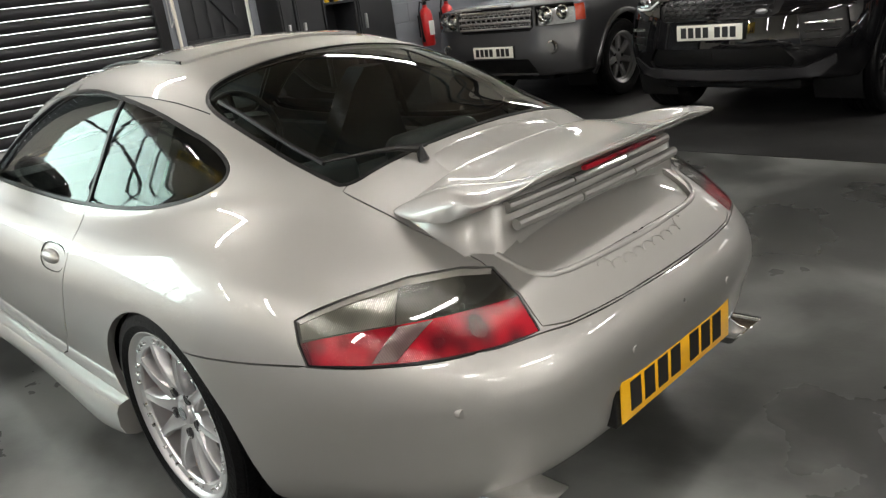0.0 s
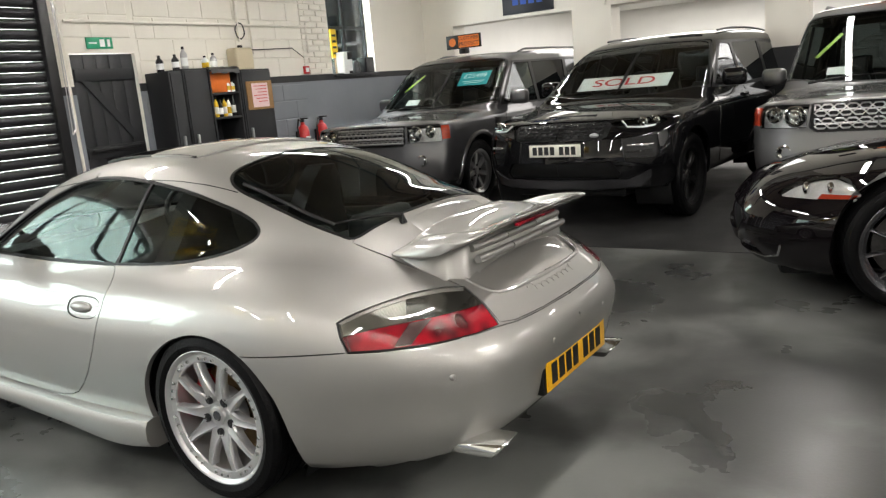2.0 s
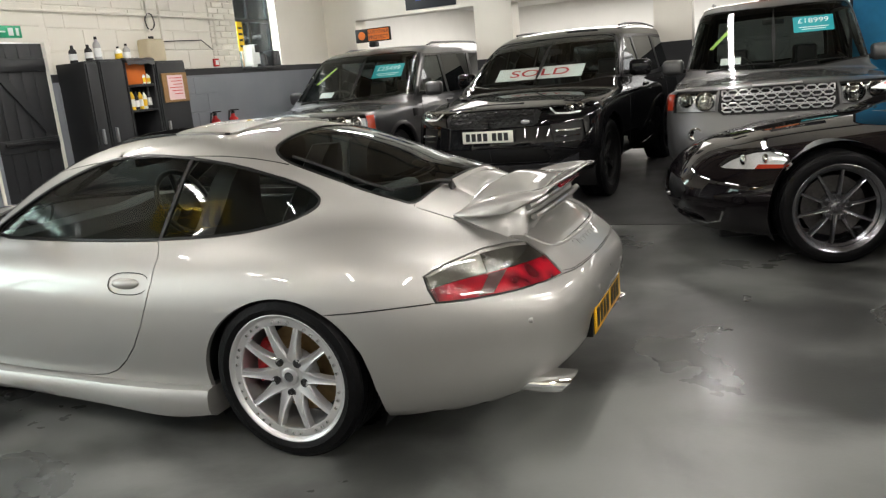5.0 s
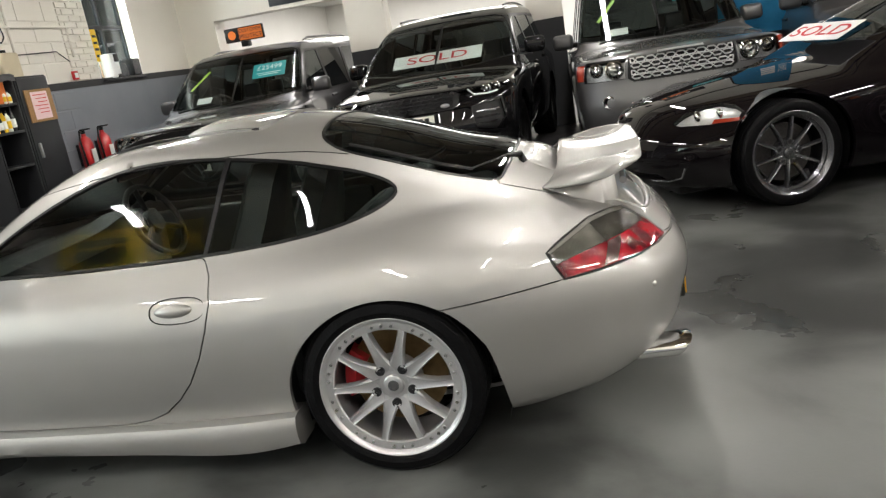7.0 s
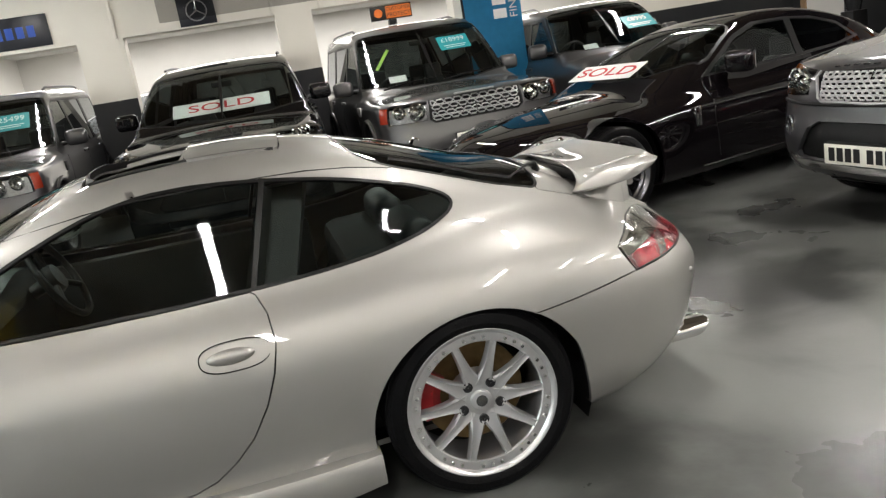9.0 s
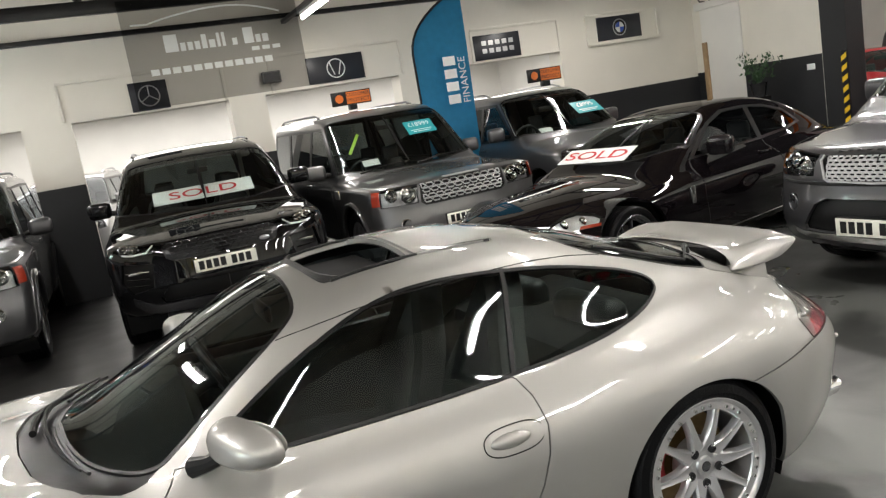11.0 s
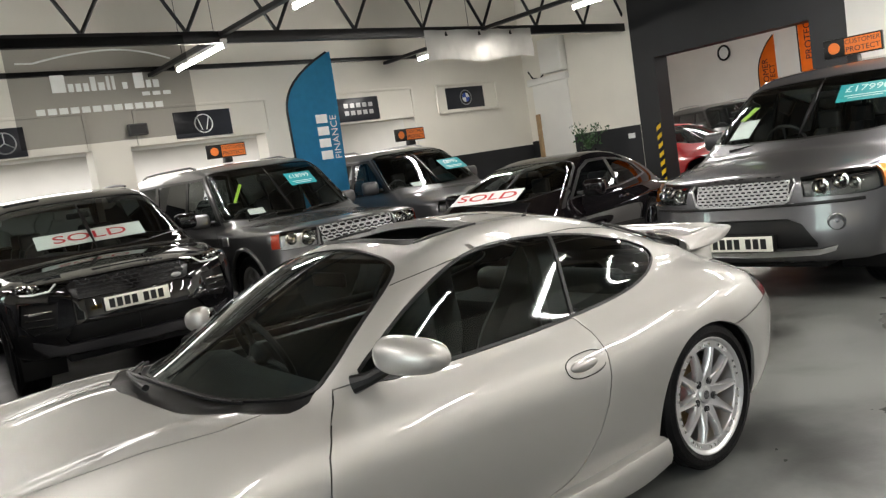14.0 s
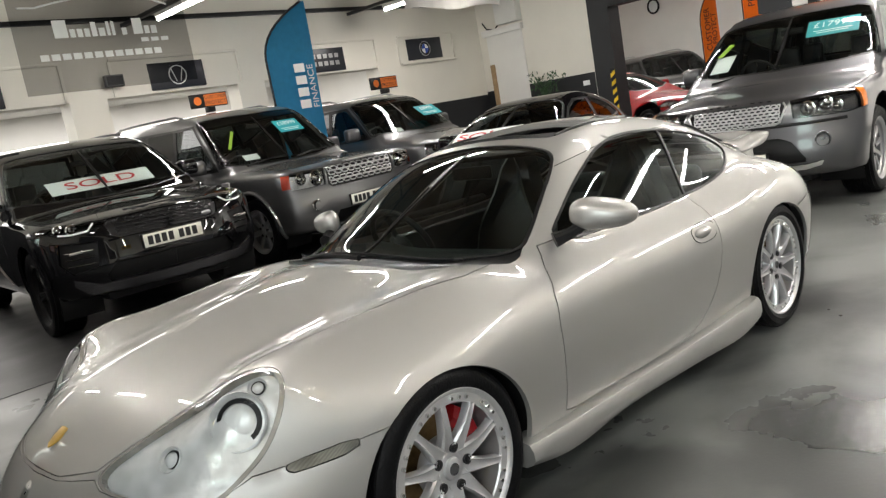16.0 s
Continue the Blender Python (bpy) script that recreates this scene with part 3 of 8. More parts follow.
area("window_daylight", XL + 0.25, -6.36, 2.35, 1.1, 0.9, 60, (0.92, 0.96, 1.0), (0, 90, 0))


# ---- wheels ----
BOLTS = {}


def mesh_of(name, bm, material):
    """A mesh that alike pieces share."""
    me = bpy.data.meshes.new(name)
    bm.to_mesh(me)
    bm.free()
    me.materials.append(material)
    return me


def repeat(name, me, parent, m):
    ob = new(name, me)
    ob.parent = parent
    ob.matrix_basis = m
    return ob


def tyre_mesh(R, width, rim, name, parent, m):
    bm = bmesh.new()
    w = width / 2
    prof = [(rim - 0.012, -w * 0.80), (rim + 0.006, -w * 0.93), (R - 0.045, -w * 1.02), (R - 0.018, -w * 0.97), (R - 0.004, -w * 0.84)]
    for k in range(5):
        c = -w * 0.84 + (k + 0.5) * 2 * w * 0.84 / 5
        prof += [(R, c - w * 0.13), (R, c + w * 0.13), (R - 0.007, c + w * 0.145), (R - 0.007, c + w * 0.19)]
    prof += [(R - 0.004, w * 0.84), (R - 0.018, w * 0.97), (R - 0.045, w * 1.02), (rim + 0.016, w * 0.97), (rim + 0.006, w * 0.93), (rim - 0.012, w * 0.80)]
    lathe(bm, prof, 72)
    ob = obj(name, bm, RUBBER, parent, "black rubber tyre")
    ob.matrix_basis = m
    return ob


def rim_mesh(rim, width, flat=False):
    bm = bmesh.new()
    w = width / 2
    if flat:
        lathe(bm, [(rim - 0.004, -w * 0.9), (rim - 0.02, -w * 0.7), (rim - 0.03, -w * 0.2), (rim - 0.034, w * 0.60), (rim - 0.036, w * 0.80), (rim - 0.032, w * 0.845), (rim - 0.006, w * 0.85), (rim - 0.002, w * 0.885), (rim + 0.003, w * 0.935), (rim + 0.009, w * 0.955), (rim + 0.014, w * 0.94), (rim + 0.010, w * 0.86), (rim - 0.004, w * 0.8)], 72)
        return bm
    lathe(bm, [(rim - 0.004, -w * 0.9), (rim - 0.02, -w * 0.7), (rim - 0.03, -w * 0.2), (rim - 0.03, w * 0.35), (rim - 0.036, w * 0.55), (rim - 0.02, w * 0.66), (rim - 0.020, w * 0.80), (rim - 0.006, w * 0.90), (rim + 0.008, w * 0.955), (rim + 0.012, w * 0.94), (rim + 0.008, w * 0.86), (rim - 0.004, w * 0.8)], 72)
    return bm


def spoke(bm, a, r0, r1, w0, w1, y0, y1, th):
    """One spoke from radius r0 to r1 with a ridged back, at angle a."""
    rows = []
    for k in range(11):
        u = k / 10
        r, hw, y = r0 + (r1 - r0) * u, w1 + (w0 - w1) * (1 - u) ** 2.6 + 0.10 * w1 * u, y0 + (y1 - y0) * u**1.15 + 0.010 * math.sin(math.pi * u)
        sec = [(-hw, -th), (-hw, -0.25 * th), (-0.72 * hw, 0.0), (-0.3 * hw, -0.12 * th), (0.3 * hw, -0.12 * th), (0.72 * hw, 0.0), (hw, -0.25 * th), (hw, -th)]
        rows.append([bm.verts.new((r * math.cos(a) - t * math.sin(a), y + h, r * math.sin(a) + t * math.cos(a))) for t, h in sec])
    for p, q in zip(rows, rows[1:]):
        for k in range(7):
            bm.faces.new((p[k], p[k + 1], q[k + 1], q[k]))
        bm.faces.new((p[7], p[0], q[0], q[7]))
    bm.faces.new(rows[-1][::-1])


def wheel(car, x, y, R, width, rim, spokes, material, twin=False, caliper=None, z=None, rivets=False, turn=0.0, sw=(0.020, 0.013), face=0.30, bolt=0.055):
    """A wheel under a car: outer face towards +y for y > 0, turned round for y < 0."""
    e = new("wheel")
    e.parent = car
    e.matrix_basis = Matrix.Translation((x, y, R if z is None else z)) @ (pose(0, 0, 0, 0, 0, 180) if y < 0 else Matrix.Identity(4)) @ pose(0, 0, 0, 0, turn, 0)
    tyre_mesh(R, width, rim, "tyre", e, Matrix.Identity(4))
    w = width / 2
    part("rim", rim_mesh(rim, width, rivets), material, e)
    bm = bmesh.new()
    fy = w * face
    for k in range(spokes):
        a = k * math.tau / spokes
        for d in ((-0.085, 0.085) if twin else (0.0,)):
            spoke(bm, a + d, 0.045, rim - 0.021, sw[0], sw[1], fy + 0.006, w * (0.845 if rivets else 0.60), 0.030)
    part("spokes", bm, material, e)
    bm = bmesh.new()
    lathe(bm, [(0.092, fy - 0.05), (0.092, fy - 0.016), (0.082, fy + 0.001), (0.036, fy + 0.005), (0.033, fy + 0.012), (0.028, fy + 0.015), (0.001, fy + 0.016)], 36)
    part("hub_cap", bm, material, e)
    if rivets:
        bm = bmesh.new()
        cyl(bm, (0, fy + 0.0155, 0), (0, fy + 0.0172, 0), 0.019, n=20)
        part("cap_badge", bm, DARKALLOY, e, "small dark badge on the wheel cap")
    key = (round(fy, 4), round(bolt, 4))
    if key not in BOLTS:
        bm = bmesh.new()
        lathe(bm, [(0.0165, fy - 0.03), (0.0165, fy + 0.0125), (0.0148, fy + 0.0130), (0.0135, fy + 0.0105), (0.0090, fy + 0.0105), (0.0082, fy + 0.0135), (0.001, fy + 0.0140)], 14, Matrix.Translation((bolt * 1.18, 0, 0)))
        BOLTS[key] = mesh_of("wheel_bolt", bm, BOLTDARK)
    for k in range(5):
        repeat("wheel_bolt", BOLTS[key], e, pose(0, 0, 0, 0, k * 72 + (18 if rivets else 36), 0))
    if rivets:
        if "rivet" not in BOLTS:
            bm = bmesh.new()
            cyl(bm, (0, 0, 0), (0, 0.007, 0), 0.0072, 0.0058, n=8)
            BOLTS["rivet"] = mesh_of("rivet", bm, CHROME)
        for k in range(30):
            repeat("rivet", BOLTS["rivet"], e, pose(0, 0, 0, 0, (k // 3) * 36 + (9.5, 18, 26.5)[k % 3], 0) @ Matrix.Translation((rim - 0.019, w * 0.846, 0)))
    bm = bmesh.new()
    lathe(bm, [(0.05, -0.03), (rim * 0.72, -0.03), (rim * 0.72, -0.005), (0.05, -0.005)], 40)
    part("brake_disc", bm, DISCSTEEL if caliper else DISCGREY, e)
    if caliper:
        bm = bmesh.new()
        rows = []
        for k in range(7):
            a = radians(-28 + k * 56 / 6 + caliper)
            rows.append([bm.verts.new((r * math.cos(a), h, r * math.sin(a))) for r, h in ((rim * 0.50, -0.03), (rim * 0.50, 0.022), (rim * 0.62, 0.036), (rim * 0.78, 0.030), (rim * 0.80, -0.03))])
        for p, q in zip(rows, rows[1:]):
            for k in range(4):
                bm.faces.new((p[k], q[k], q[k + 1], p[k + 1]))
        bm.faces.new(rows[0])
        bm.faces.new(rows[-1][::-1])
        part("brake_caliper", bm, REDCAL, e, "red painted brake caliper")
    return e


def well(car, x, r, y0, y1, z):
    """The black liner of a wheel arch."""
    bm = bmesh.new()
    rings = []
    for y in (y0, y1):
        rings.append([bm.verts.new((x + r * math.cos(radians(a)), y, z + r * math.sin(radians(a)))) for a in range(-28, 209, 8)])
    for a, b in zip(range(len(rings[0])), range(1, len(rings[0]))):
        bm.faces.new((rings[0][a], rings[0][b], rings[1][b], rings[1][a]))
    bm.faces.new(rings[0])
    part("wheel_arch_liner", bm, BLACKTRIM, car)


def plate(car, m, material, chars=7, label="number plate with plain bars for characters"):
    """A number plate, its characters as plain bars; local x along it, y up, z outwards."""
    p = new("number_plate")
    p.parent = car
    p.matrix_basis = m
    tagged(p, label)
    part("plate_board", slab(-0.26, 0.26, -0.0555, 0.0555, 0, 0.006, 0.003), material, p)
    if "bar" not in BOLTS:
        bm = bmesh.new()
        box(bm, 0, 0.044, -0.037, 0.037, 0.0055, 0.0075)
        BOLTS["bar"] = mesh_of("plate_bar", bm, INK)
    x = -0.225
    for k in range(chars):
        if k == 4:
            x += 0.032
        repeat("plate_bar", BOLTS["bar"], p, Matrix.Translation((x, 0, 0)))
        x += 0.060
    return p


# ---- the silver coupe ----
def coupe_field():
    w = cub((-1.2, 0.66), (-0.8, 0.80), (-0.45, 0.845), (0, 0.862), (0.4, 0.850), (0.9, 0.836), (1.4, 0.830), (1.9, 0.832), (2.38, 0.838), (2.7, 0.815), (3.0, 0.74), (3.3, 0.60))
    top = cub((3.45, 0.36), (3.30, 0.50), (3.14, 0.605), (2.95, 0.67), (2.7, 0.722), (2.4, 0.765), (2.1, 0.80), (1.8, 0.825), (1.2, 0.85), (0.6, 0.86), (0, 0.86), (-0.3, 0.84), (-0.55, 0.775), (-0.75, 0.715), (-0.95, 0.645), (-1.15, 0.56))
    crown = cub((3.3, 0.30), (2.8, 0.22), (2.2, 0.18), (1.6, 0.16), (0.5, 0.14), (-0.3, 0.14), (-0.8, 0.20), (-1.2, 0.35))
    hump = cub((3.3, 0.0), (3.1, 0.05), (2.95, 0.115), (2.8, 0.150), (2.6, 0.122), (2.4, 0.102), (2.0, 0.075), (1.6, 0.015), (1.0, 0.0), (0.5, 0.0), (0.0, 0.02), (-0.4, 0.02), (-0.9, 0.0))
    roof = cub((2.35, 0.62), (2.0, 0.815), (1.6, 1.015), (1.25, 1.165), (1.0, 1.222), (0.78, 1.236), (0.5, 1.222), (0.25, 1.172), (0.0, 1.090), (-0.25, 0.985), (-0.5, 0.855), (-0.75, 0.70))
    rcrown = cub((2.3, 0.55), (1.9, 0.42), (1.5, 0.28), (1.2, 0.20), (0.8, 0.19), (0.3, 0.22), (-0.2, 0.28), (-0.6, 0.30))
    bonnet = cub((1.2, 0.0), (1.7, 0.0), (1.85, 0.02), (2.0, 0.048), (2.1, 0.060), (2.4, 0.062), (2.8, 0.062), (2.98, 0.068), (3.14, 0.072), (3.3, 0.02), (3.6, 0.0))
    half = cub((2.2, 0.66), (1.8, 0.685), (1.4, 0.69), (0.9, 0.69), (0.5, 0.68), (0.2, 0.655), (0, 0.62), (-0.3, 0.54), (-0.6, 0.44))
    back = cub((0.10, 0.24), (0.20, 0.12), (0.28, 0.05), (0.36, 0.025), (0.45, 0.0), (0.54, 0.012), (0.62, 0.06), (0.70, 0.12), (0.80, 0.20), (0.95, 0.32))
    nose = cub((0.10, 0.16), (0.20, 0.05), (0.30, 0.01), (0.38, 0.0), (0.46, 0.03), (0.55, 0.10), (0.65, 0.22))

    def f(x, y, z):
        a = np.abs(y)
        lid = 0.038 * np.exp(-(((x + 0.60) / 0.30) ** 4) - (a / 0.54) ** 6)
        up = np.maximum(z - 0.50, 0)
        dn = np.maximum(0.50 - z, 0)
        side = a - (w(x) - 0.80 * up**2 - 0.55 * dn**2)
        t = z - lid - (top(x) + bonnet(np.clip(x, 1.7, 3.3)) * np.exp(-((a / 0.45) ** 4)) + 0.032 * np.exp(-(((x + 0.80) / 0.15) ** 2)) * np.exp(-((a / 0.38) ** 6)) - crown(x) * a**2 + hump(x) * np.exp(-(((a - 0.60) / 0.17) ** 2)))
        rear = (-1.03 + back(z) + 0.46 * (a / 0.80) ** 4.4) - x
        blunt = nose(z) - 0.72 * np.maximum(nose(z) - 0.08, 0) / (1 + np.exp((0.50 - a) / 0.04))
        front = x - (3.36 - blunt - 0.60 * (a / 0.80) ** 2.7)
        low = smax(side, t * 0.9, 0.20 - 0.08 * np.clip((x - 0.5) / 0.9, 0, 1))
        low = smax(low, rear * 0.8, 0.14)
        low = smax(low, front * 0.8, 0.14)
        low = smax(low, 0.15 - z, 0.06)
        g = smax(z - lid - (roof(x) - rcrown(x) * a**2), (a - (half(x) - 0.47 * (z - lid - 0.84))) * 0.9, 0.16)
        g = smax(g, 0.62 - z, 0.05)
        return smin(low, g, 0.07)

    return f


def rounded(pts, pin=None, times=2):
    """Cut the corners of a closed outline; points whose coordinate number pin is about zero stay."""
    for _ in range(times):
        out = []
        n = len(pts)
        for k in range(n):
            a, b, c = pts[k - 1], pts[k], pts[(k + 1) % n]
            if pin is not None and b[pin] < 1e-6:
                out.append(b)
            else:
                out.append(tuple(0.25 * u + 0.75 * v for u, v in zip(a, b)))
                out.append(tuple(0.75 * v + 0.25 * u for v, u in zip(b, c)))
        pts = out
    return pts


def arc(cx, cz, rx, rz, a0, a1, n=24):
    return [(cx + rx * math.cos(radians(a0 + (a1 - a0) * k / n)), cz + rz * math.sin(radians(a0 + (a1 - a0) * k / n))) for k in range(n + 1)]


def build_coupe():
    car = thing("sports_coupe", Matrix.Identity(4), "silver metallic two-door sports coupe with rear wing on the grey floor", "car")
    sh = Shell(coupe_field(), -0.55, 2.75, 0.5, 0.026)
    o = sh.outline
    win = o("side", rounded([(1.60, 0.835), (1.2, 0.832), (0.9, 0.832), (0.5, 0.828), (0.25, 0.832), (0.08, 0.850), (-0.02, 0.878), (-0.065, 0.905), (-0.05, 0.935), (0.02, 0.975), (0.14, 1.02), (0.32, 1.075), (0.5, 1.112), (0.68, 1.138), (0.84, 1.145), (0.98, 1.128), (1.12, 1.085), (1.3, 1.008), (1.45, 0.925)]))
    door = o("side", [(1.645, 0.835), (1.665, 0.805), (1.72, 0.75), (1.765, 0.69), (1.795, 0.6), (1.805, 0.45), (1.81, 0.285), (1.75, 0.272), (1.3, 0.268), (1.0, 0.272), (0.90, 0.285), (0.83, 0.31), (0.76, 0.36), (0.70, 0.42), (0.64, 0.51), (0.60, 0.60), (0.578, 0.68), (0.585, 0.76), (0.61, 0.81), (0.64, 0.835), (1.0, 0.845), (1.5, 0.85)])
    screen = o("top", rounded([(1.95, 0), (1.918, 0.25), (1.855, 0.42), (1.78, 0.54), (1.70, 0.605), (1.64, 0.605), (1.50, 0.565), (1.34, 0.515), (1.24, 0.465), (1.20, 0.40), (1.175, 0.2), (1.165, 0), (1.5, -0.02)], 1))
    cowl = o("top", [(2.082, 0), (2.062, 0.20), (2.02, 0.36), (1.955, 0.50), (1.88, 0.59), (1.79, 0.635), (1.72, 0.632), (1.70, 0.622), (1.66, 0.612), (1.5, 0.3), (1.5, 0)])
    rearw = o("top", rounded([(-0.445, 0), (-0.440, 0.2), (-0.425, 0.36), (-0.405, 0.448), (-0.355, 0.455), (-0.2, 0.466), (0.0, 0.475), (0.12, 0.47), (0.185, 0.43), (0.215, 0.36), (0.235, 0.2), (0.24, 0)], 1))
    sun = o("top", rounded([(1.09, 0), (1.085, 0.30), (1.06, 0.36), (0.80, 0.37), (0.765, 0.345), (0.755, 0)], 1))
    slid = o("top", rounded([(0.745, 0), (0.755, 0.345), (0.73, 0.375), (0.46, 0.365), (0.435, 0.33), (0.43, 0)], 1))
    edge_low = [(-0.575, 0.74, 0.615), (-0.598, 0.735, 0.574), (-0.70, 0.67, 0.572), (-0.76, 0.628, 0.573), (-0.82, 0.58, 0.575), (-0.90, 0.51, 0.58), (-0.955, 0.45, 0.588), (-0.905, 0.45, 0.655)]
    edge_top = [(-0.835, 0.455, 0.715), (-0.78, 0.50, 0.722), (-0.70, 0.58, 0.715), (-0.62, 0.665, 0.685), (-0.555, 0.725, 0.655)]
    divide = [(-0.87, 0.49, 0.650), (-0.80, 0.555, 0.640), (-0.73, 0.61, 0.634), (-0.66, 0.67, 0.628), (-0.61, 0.715, 0.622)]
    lamp = o("space", edge_low + edge_top)
    low_of = lambda p: min(divide, key=lambda q: math.dist(p, q))
    edge_in = [tuple(u + 0.17 * (v - u) for u, v in zip(p, low_of(p))) for p in edge_top]
    strip = o("space", edge_top + edge_in[::-1])
    lens_low = o("space", edge_low + divide)
    lens_back = o("space", [(-0.715, 0.662, 0.575), (-0.755, 0.632, 0.576), (-0.785, 0.568, 0.637), (-0.735, 0.607, 0.632)])
    lens_side = o("space", [(-0.61, 0.715, 0.624), (-0.66, 0.67, 0.630), (-0.73, 0.61, 0.636), (-0.69, 0.59, 0.712), (-0.62, 0.665, 0.682), (-0.56, 0.722, 0.653), (-0.578, 0.738, 0.62)])
    lid = o("space", [(-0.36, 0, 0.90), (-0.405, 0.462, 0.85), (-0.545, 0.450, 0.80), (-0.60, 0.450, 0.78), (-0.80, 0.448, 0.725), (-0.90, 0.44, 0.66), (-0.958, 0.44, 0.592), (-0.99, 0.38, 0.585), (-1.02, 0.2, 0.585), (-1.03, 0, 0.585)])
    bump_r = o("space", [(-0.10, 0.85, 0.555), (-0.30, 0.82, 0.562), (-0.575, 0.75, 0.571), (-0.70, 0.67, 0.568), (-0.82, 0.58, 0.571), (-0.90, 0.51, 0.576), (-0.955, 0.45, 0.583), (-0.99, 0.38, 0.581), (-1.02, 0.2, 0.581), (-1.04, 0, 0.581), (-1.08, 0, 0.50), (-1.06, 0, 0.3), (-0.9, 0, 0.1), (-0.2, 0, 0.1), (-0.2, 0.5, 0.1), (-0.2, 0.86, 0.3)])
    head = o("space", rounded([(2.802, 0.728, 0.732), (2.785, 0.698, 0.762), (2.785, 0.645, 0.776), (2.835, 0.575, 0.765), (2.90, 0.515, 0.735), (2.98, 0.452, 0.69), (3.06, 0.37, 0.635), (3.13, 0.285, 0.575), (3.14, 0.31, 0.545), (3.10, 0.39, 0.525), (3.07, 0.46, 0.50), (3.02, 0.54, 0.49), (2.97, 0.60, 0.51), (2.89, 0.69, 0.585), (2.84, 0.718, 0.66)]))
    hood = o("space", [(3.22, 0, 0.555), (3.20, 0.14, 0.555), (3.14, 0.275, 0.575), (3.06, 0.362, 0.637), (2.95, 0.445, 0.70), (2.80, 0.485, 0.745), (2.6, 0.52, 0.77), (2.4, 0.56, 0.795), (2.2, 0.60, 0.815), (2.0, 0.63, 0.815), (1.85, 0.635, 0.83), (1.80, 0.4, 0.95), (1.8, 0, 1.0)])
    bump_f = o("space", [(3.24, 0, 0.548), (3.21, 0.14, 0.548), (3.15, 0.28, 0.560), (3.145, 0.31, 0.540), (3.10, 0.39, 0.519), (3.07, 0.46, 0.494), (3.02, 0.54, 0.484), (2.97, 0.60, 0.504), (2.92, 0.66, 0.53), (2.70, 0.80, 0.545), (2.5, 0.82, 0.55), (2.5, 0.84, 0.3), (2.5, 0.4, 0.05), (2.5, 0, 0.05), (3.2, 0, 0.1), (3.33, 0, 0.4)])
    marker = o("side", rounded([(2.665, 0.555), (2.668, 0.522), (2.83, 0.511), (2.85, 0.522), (2.842, 0.540)], times=1))
    scoop = o("front", [(0.0, 0.36), (0.22, 0.36), (0.25, 0.34), (0.24, 0.25), (0.0, 0.25)])
    duct = o("front", [(0.32, 0.38), (0.56, 0.385), (0.60, 0.36), (0.57, 0.25), (0.34, 0.25)])
    arch_r = o("side", [(0.352, 0.02), (0.352, 0.20)] + arc(0.0, 0.302, 0.352, 0.316, 0, 150, 34) + [(-0.333, 0.42), (-0.352, 0.34), (-0.366, 0.25), (-0.376, 0.16), (-0.378, 0.02)])
    arch_f = o("side", arc(2.355, 0.302, 0.348, 0.318, -30, 210, 40) + [(2.03, 0.02), (2.68, 0.02)])
    pillar = o("side", [(0.510, 1.122), (0.526, 1.126), (0.620, 0.822), (0.604, 0.822)])
    vent = o("space", rounded([(-0.80, 0, 0.765), (-0.80, 0.30, 0.755), (-0.815, 0.335, 0.745), (-0.90, 0.335, 0.675), (-0.915, 0.30, 0.665), (-0.93, 0, 0.67)], 1))
    regions = [(None, arch_r), (None, arch_f), ("pillar", pillar), ("glass", win), ("trim", sh.grow(win, 0.009)), (None, sun), ("sunroof_panel", slid), ("windscreen", screen), ("trim", sh.grow(screen, 0.010)), ("cowl", cowl), ("rear_window", rearw), ("trim", sh.grow(rearw, 0.009)),
               ("lamp_back", [p for p in lens_back]), ("lamp_red", lens_low), ("lamp_strip", strip), ("lamp_clear", lens_side), ("lamp_smoke", lamp), ("lamp_gap", sh.grow(lamp, 0.0045)), ("bonnet", hood), ("headlamp", head), ("trim2", sh.grow(head, 0.009)), ("door", door), ("vent", vent), ("engine_lid", lid), ("bumper_r", bump_r), ("marker", marker), ("duct", scoop), ("duct", duct), ("bumper_f", bump_f)]
    def sel(data, which):
        """Seal triangles of the side window (1), the windscreen (2) or the rear window (3)."""
        pts, tr = data
        m = pts[tr].mean(1)
        if which == 3:
            return tr[(m[:, 0] < 0.3) & (inside(np.array([sh.unroll(q) for q in m]), np.array(sh.grow(rearw, 0.02))))]
        uvm = np.array([sh.unroll(q) for q in m])
        on_win = inside(uvm, np.array(sh.grow(win, 0.02)))
        on_scr = inside(uvm, np.array(sh.grow(screen, 0.018))) & ~on_win
        return tr[on_win] if which == 1 else tr[on_scr]

    pn = sh.panels(regions, "body")
    place = pn["body"][0]
    for side in (1, -1):
        lampo = panel("tail_lamp", sh, pn["lamp_red"], REDLENS, car, side, "red tail lamp lens", gap=0, depth=0.02)
        panel("smoked_lens", sh, pn["lamp_smoke"], SMOKELENS, lampo, side, "smoked grey lamp lens", gap=0.0008, depth=0.02)
        panel("indicator_lens", sh, pn["lamp_clear"], INDICATORLENS, lampo, side, "clear ribbed indicator lens", gap=0.0008, depth=0.02)
        panel("reversing_lens", sh, pn["lamp_back"], REVERSELENS, lampo, side, "clear reversing lamp lens", gap=0.0008, depth=0.02)
        panel("lens_border", sh, pn["lamp_strip"], CLEARLENS, lampo, side, "pale clear border of the lamp", gap=0.0004, depth=0.02)
        panel("door", sh, pn["door"], SILVER, car, side, gap=0.0036)
        gp, gt = pn["glass"]
        q = gp[gt].mean(1)
        rear_q = q[:, 0] < 0.612 - (q[:, 2] - 0.82) * 0.33
        panel("door_window", sh, (gp, gt[~rear_q]), GLASS, car, side, "clear door glass", gap=0, depth=0.0, offset=-0.004)
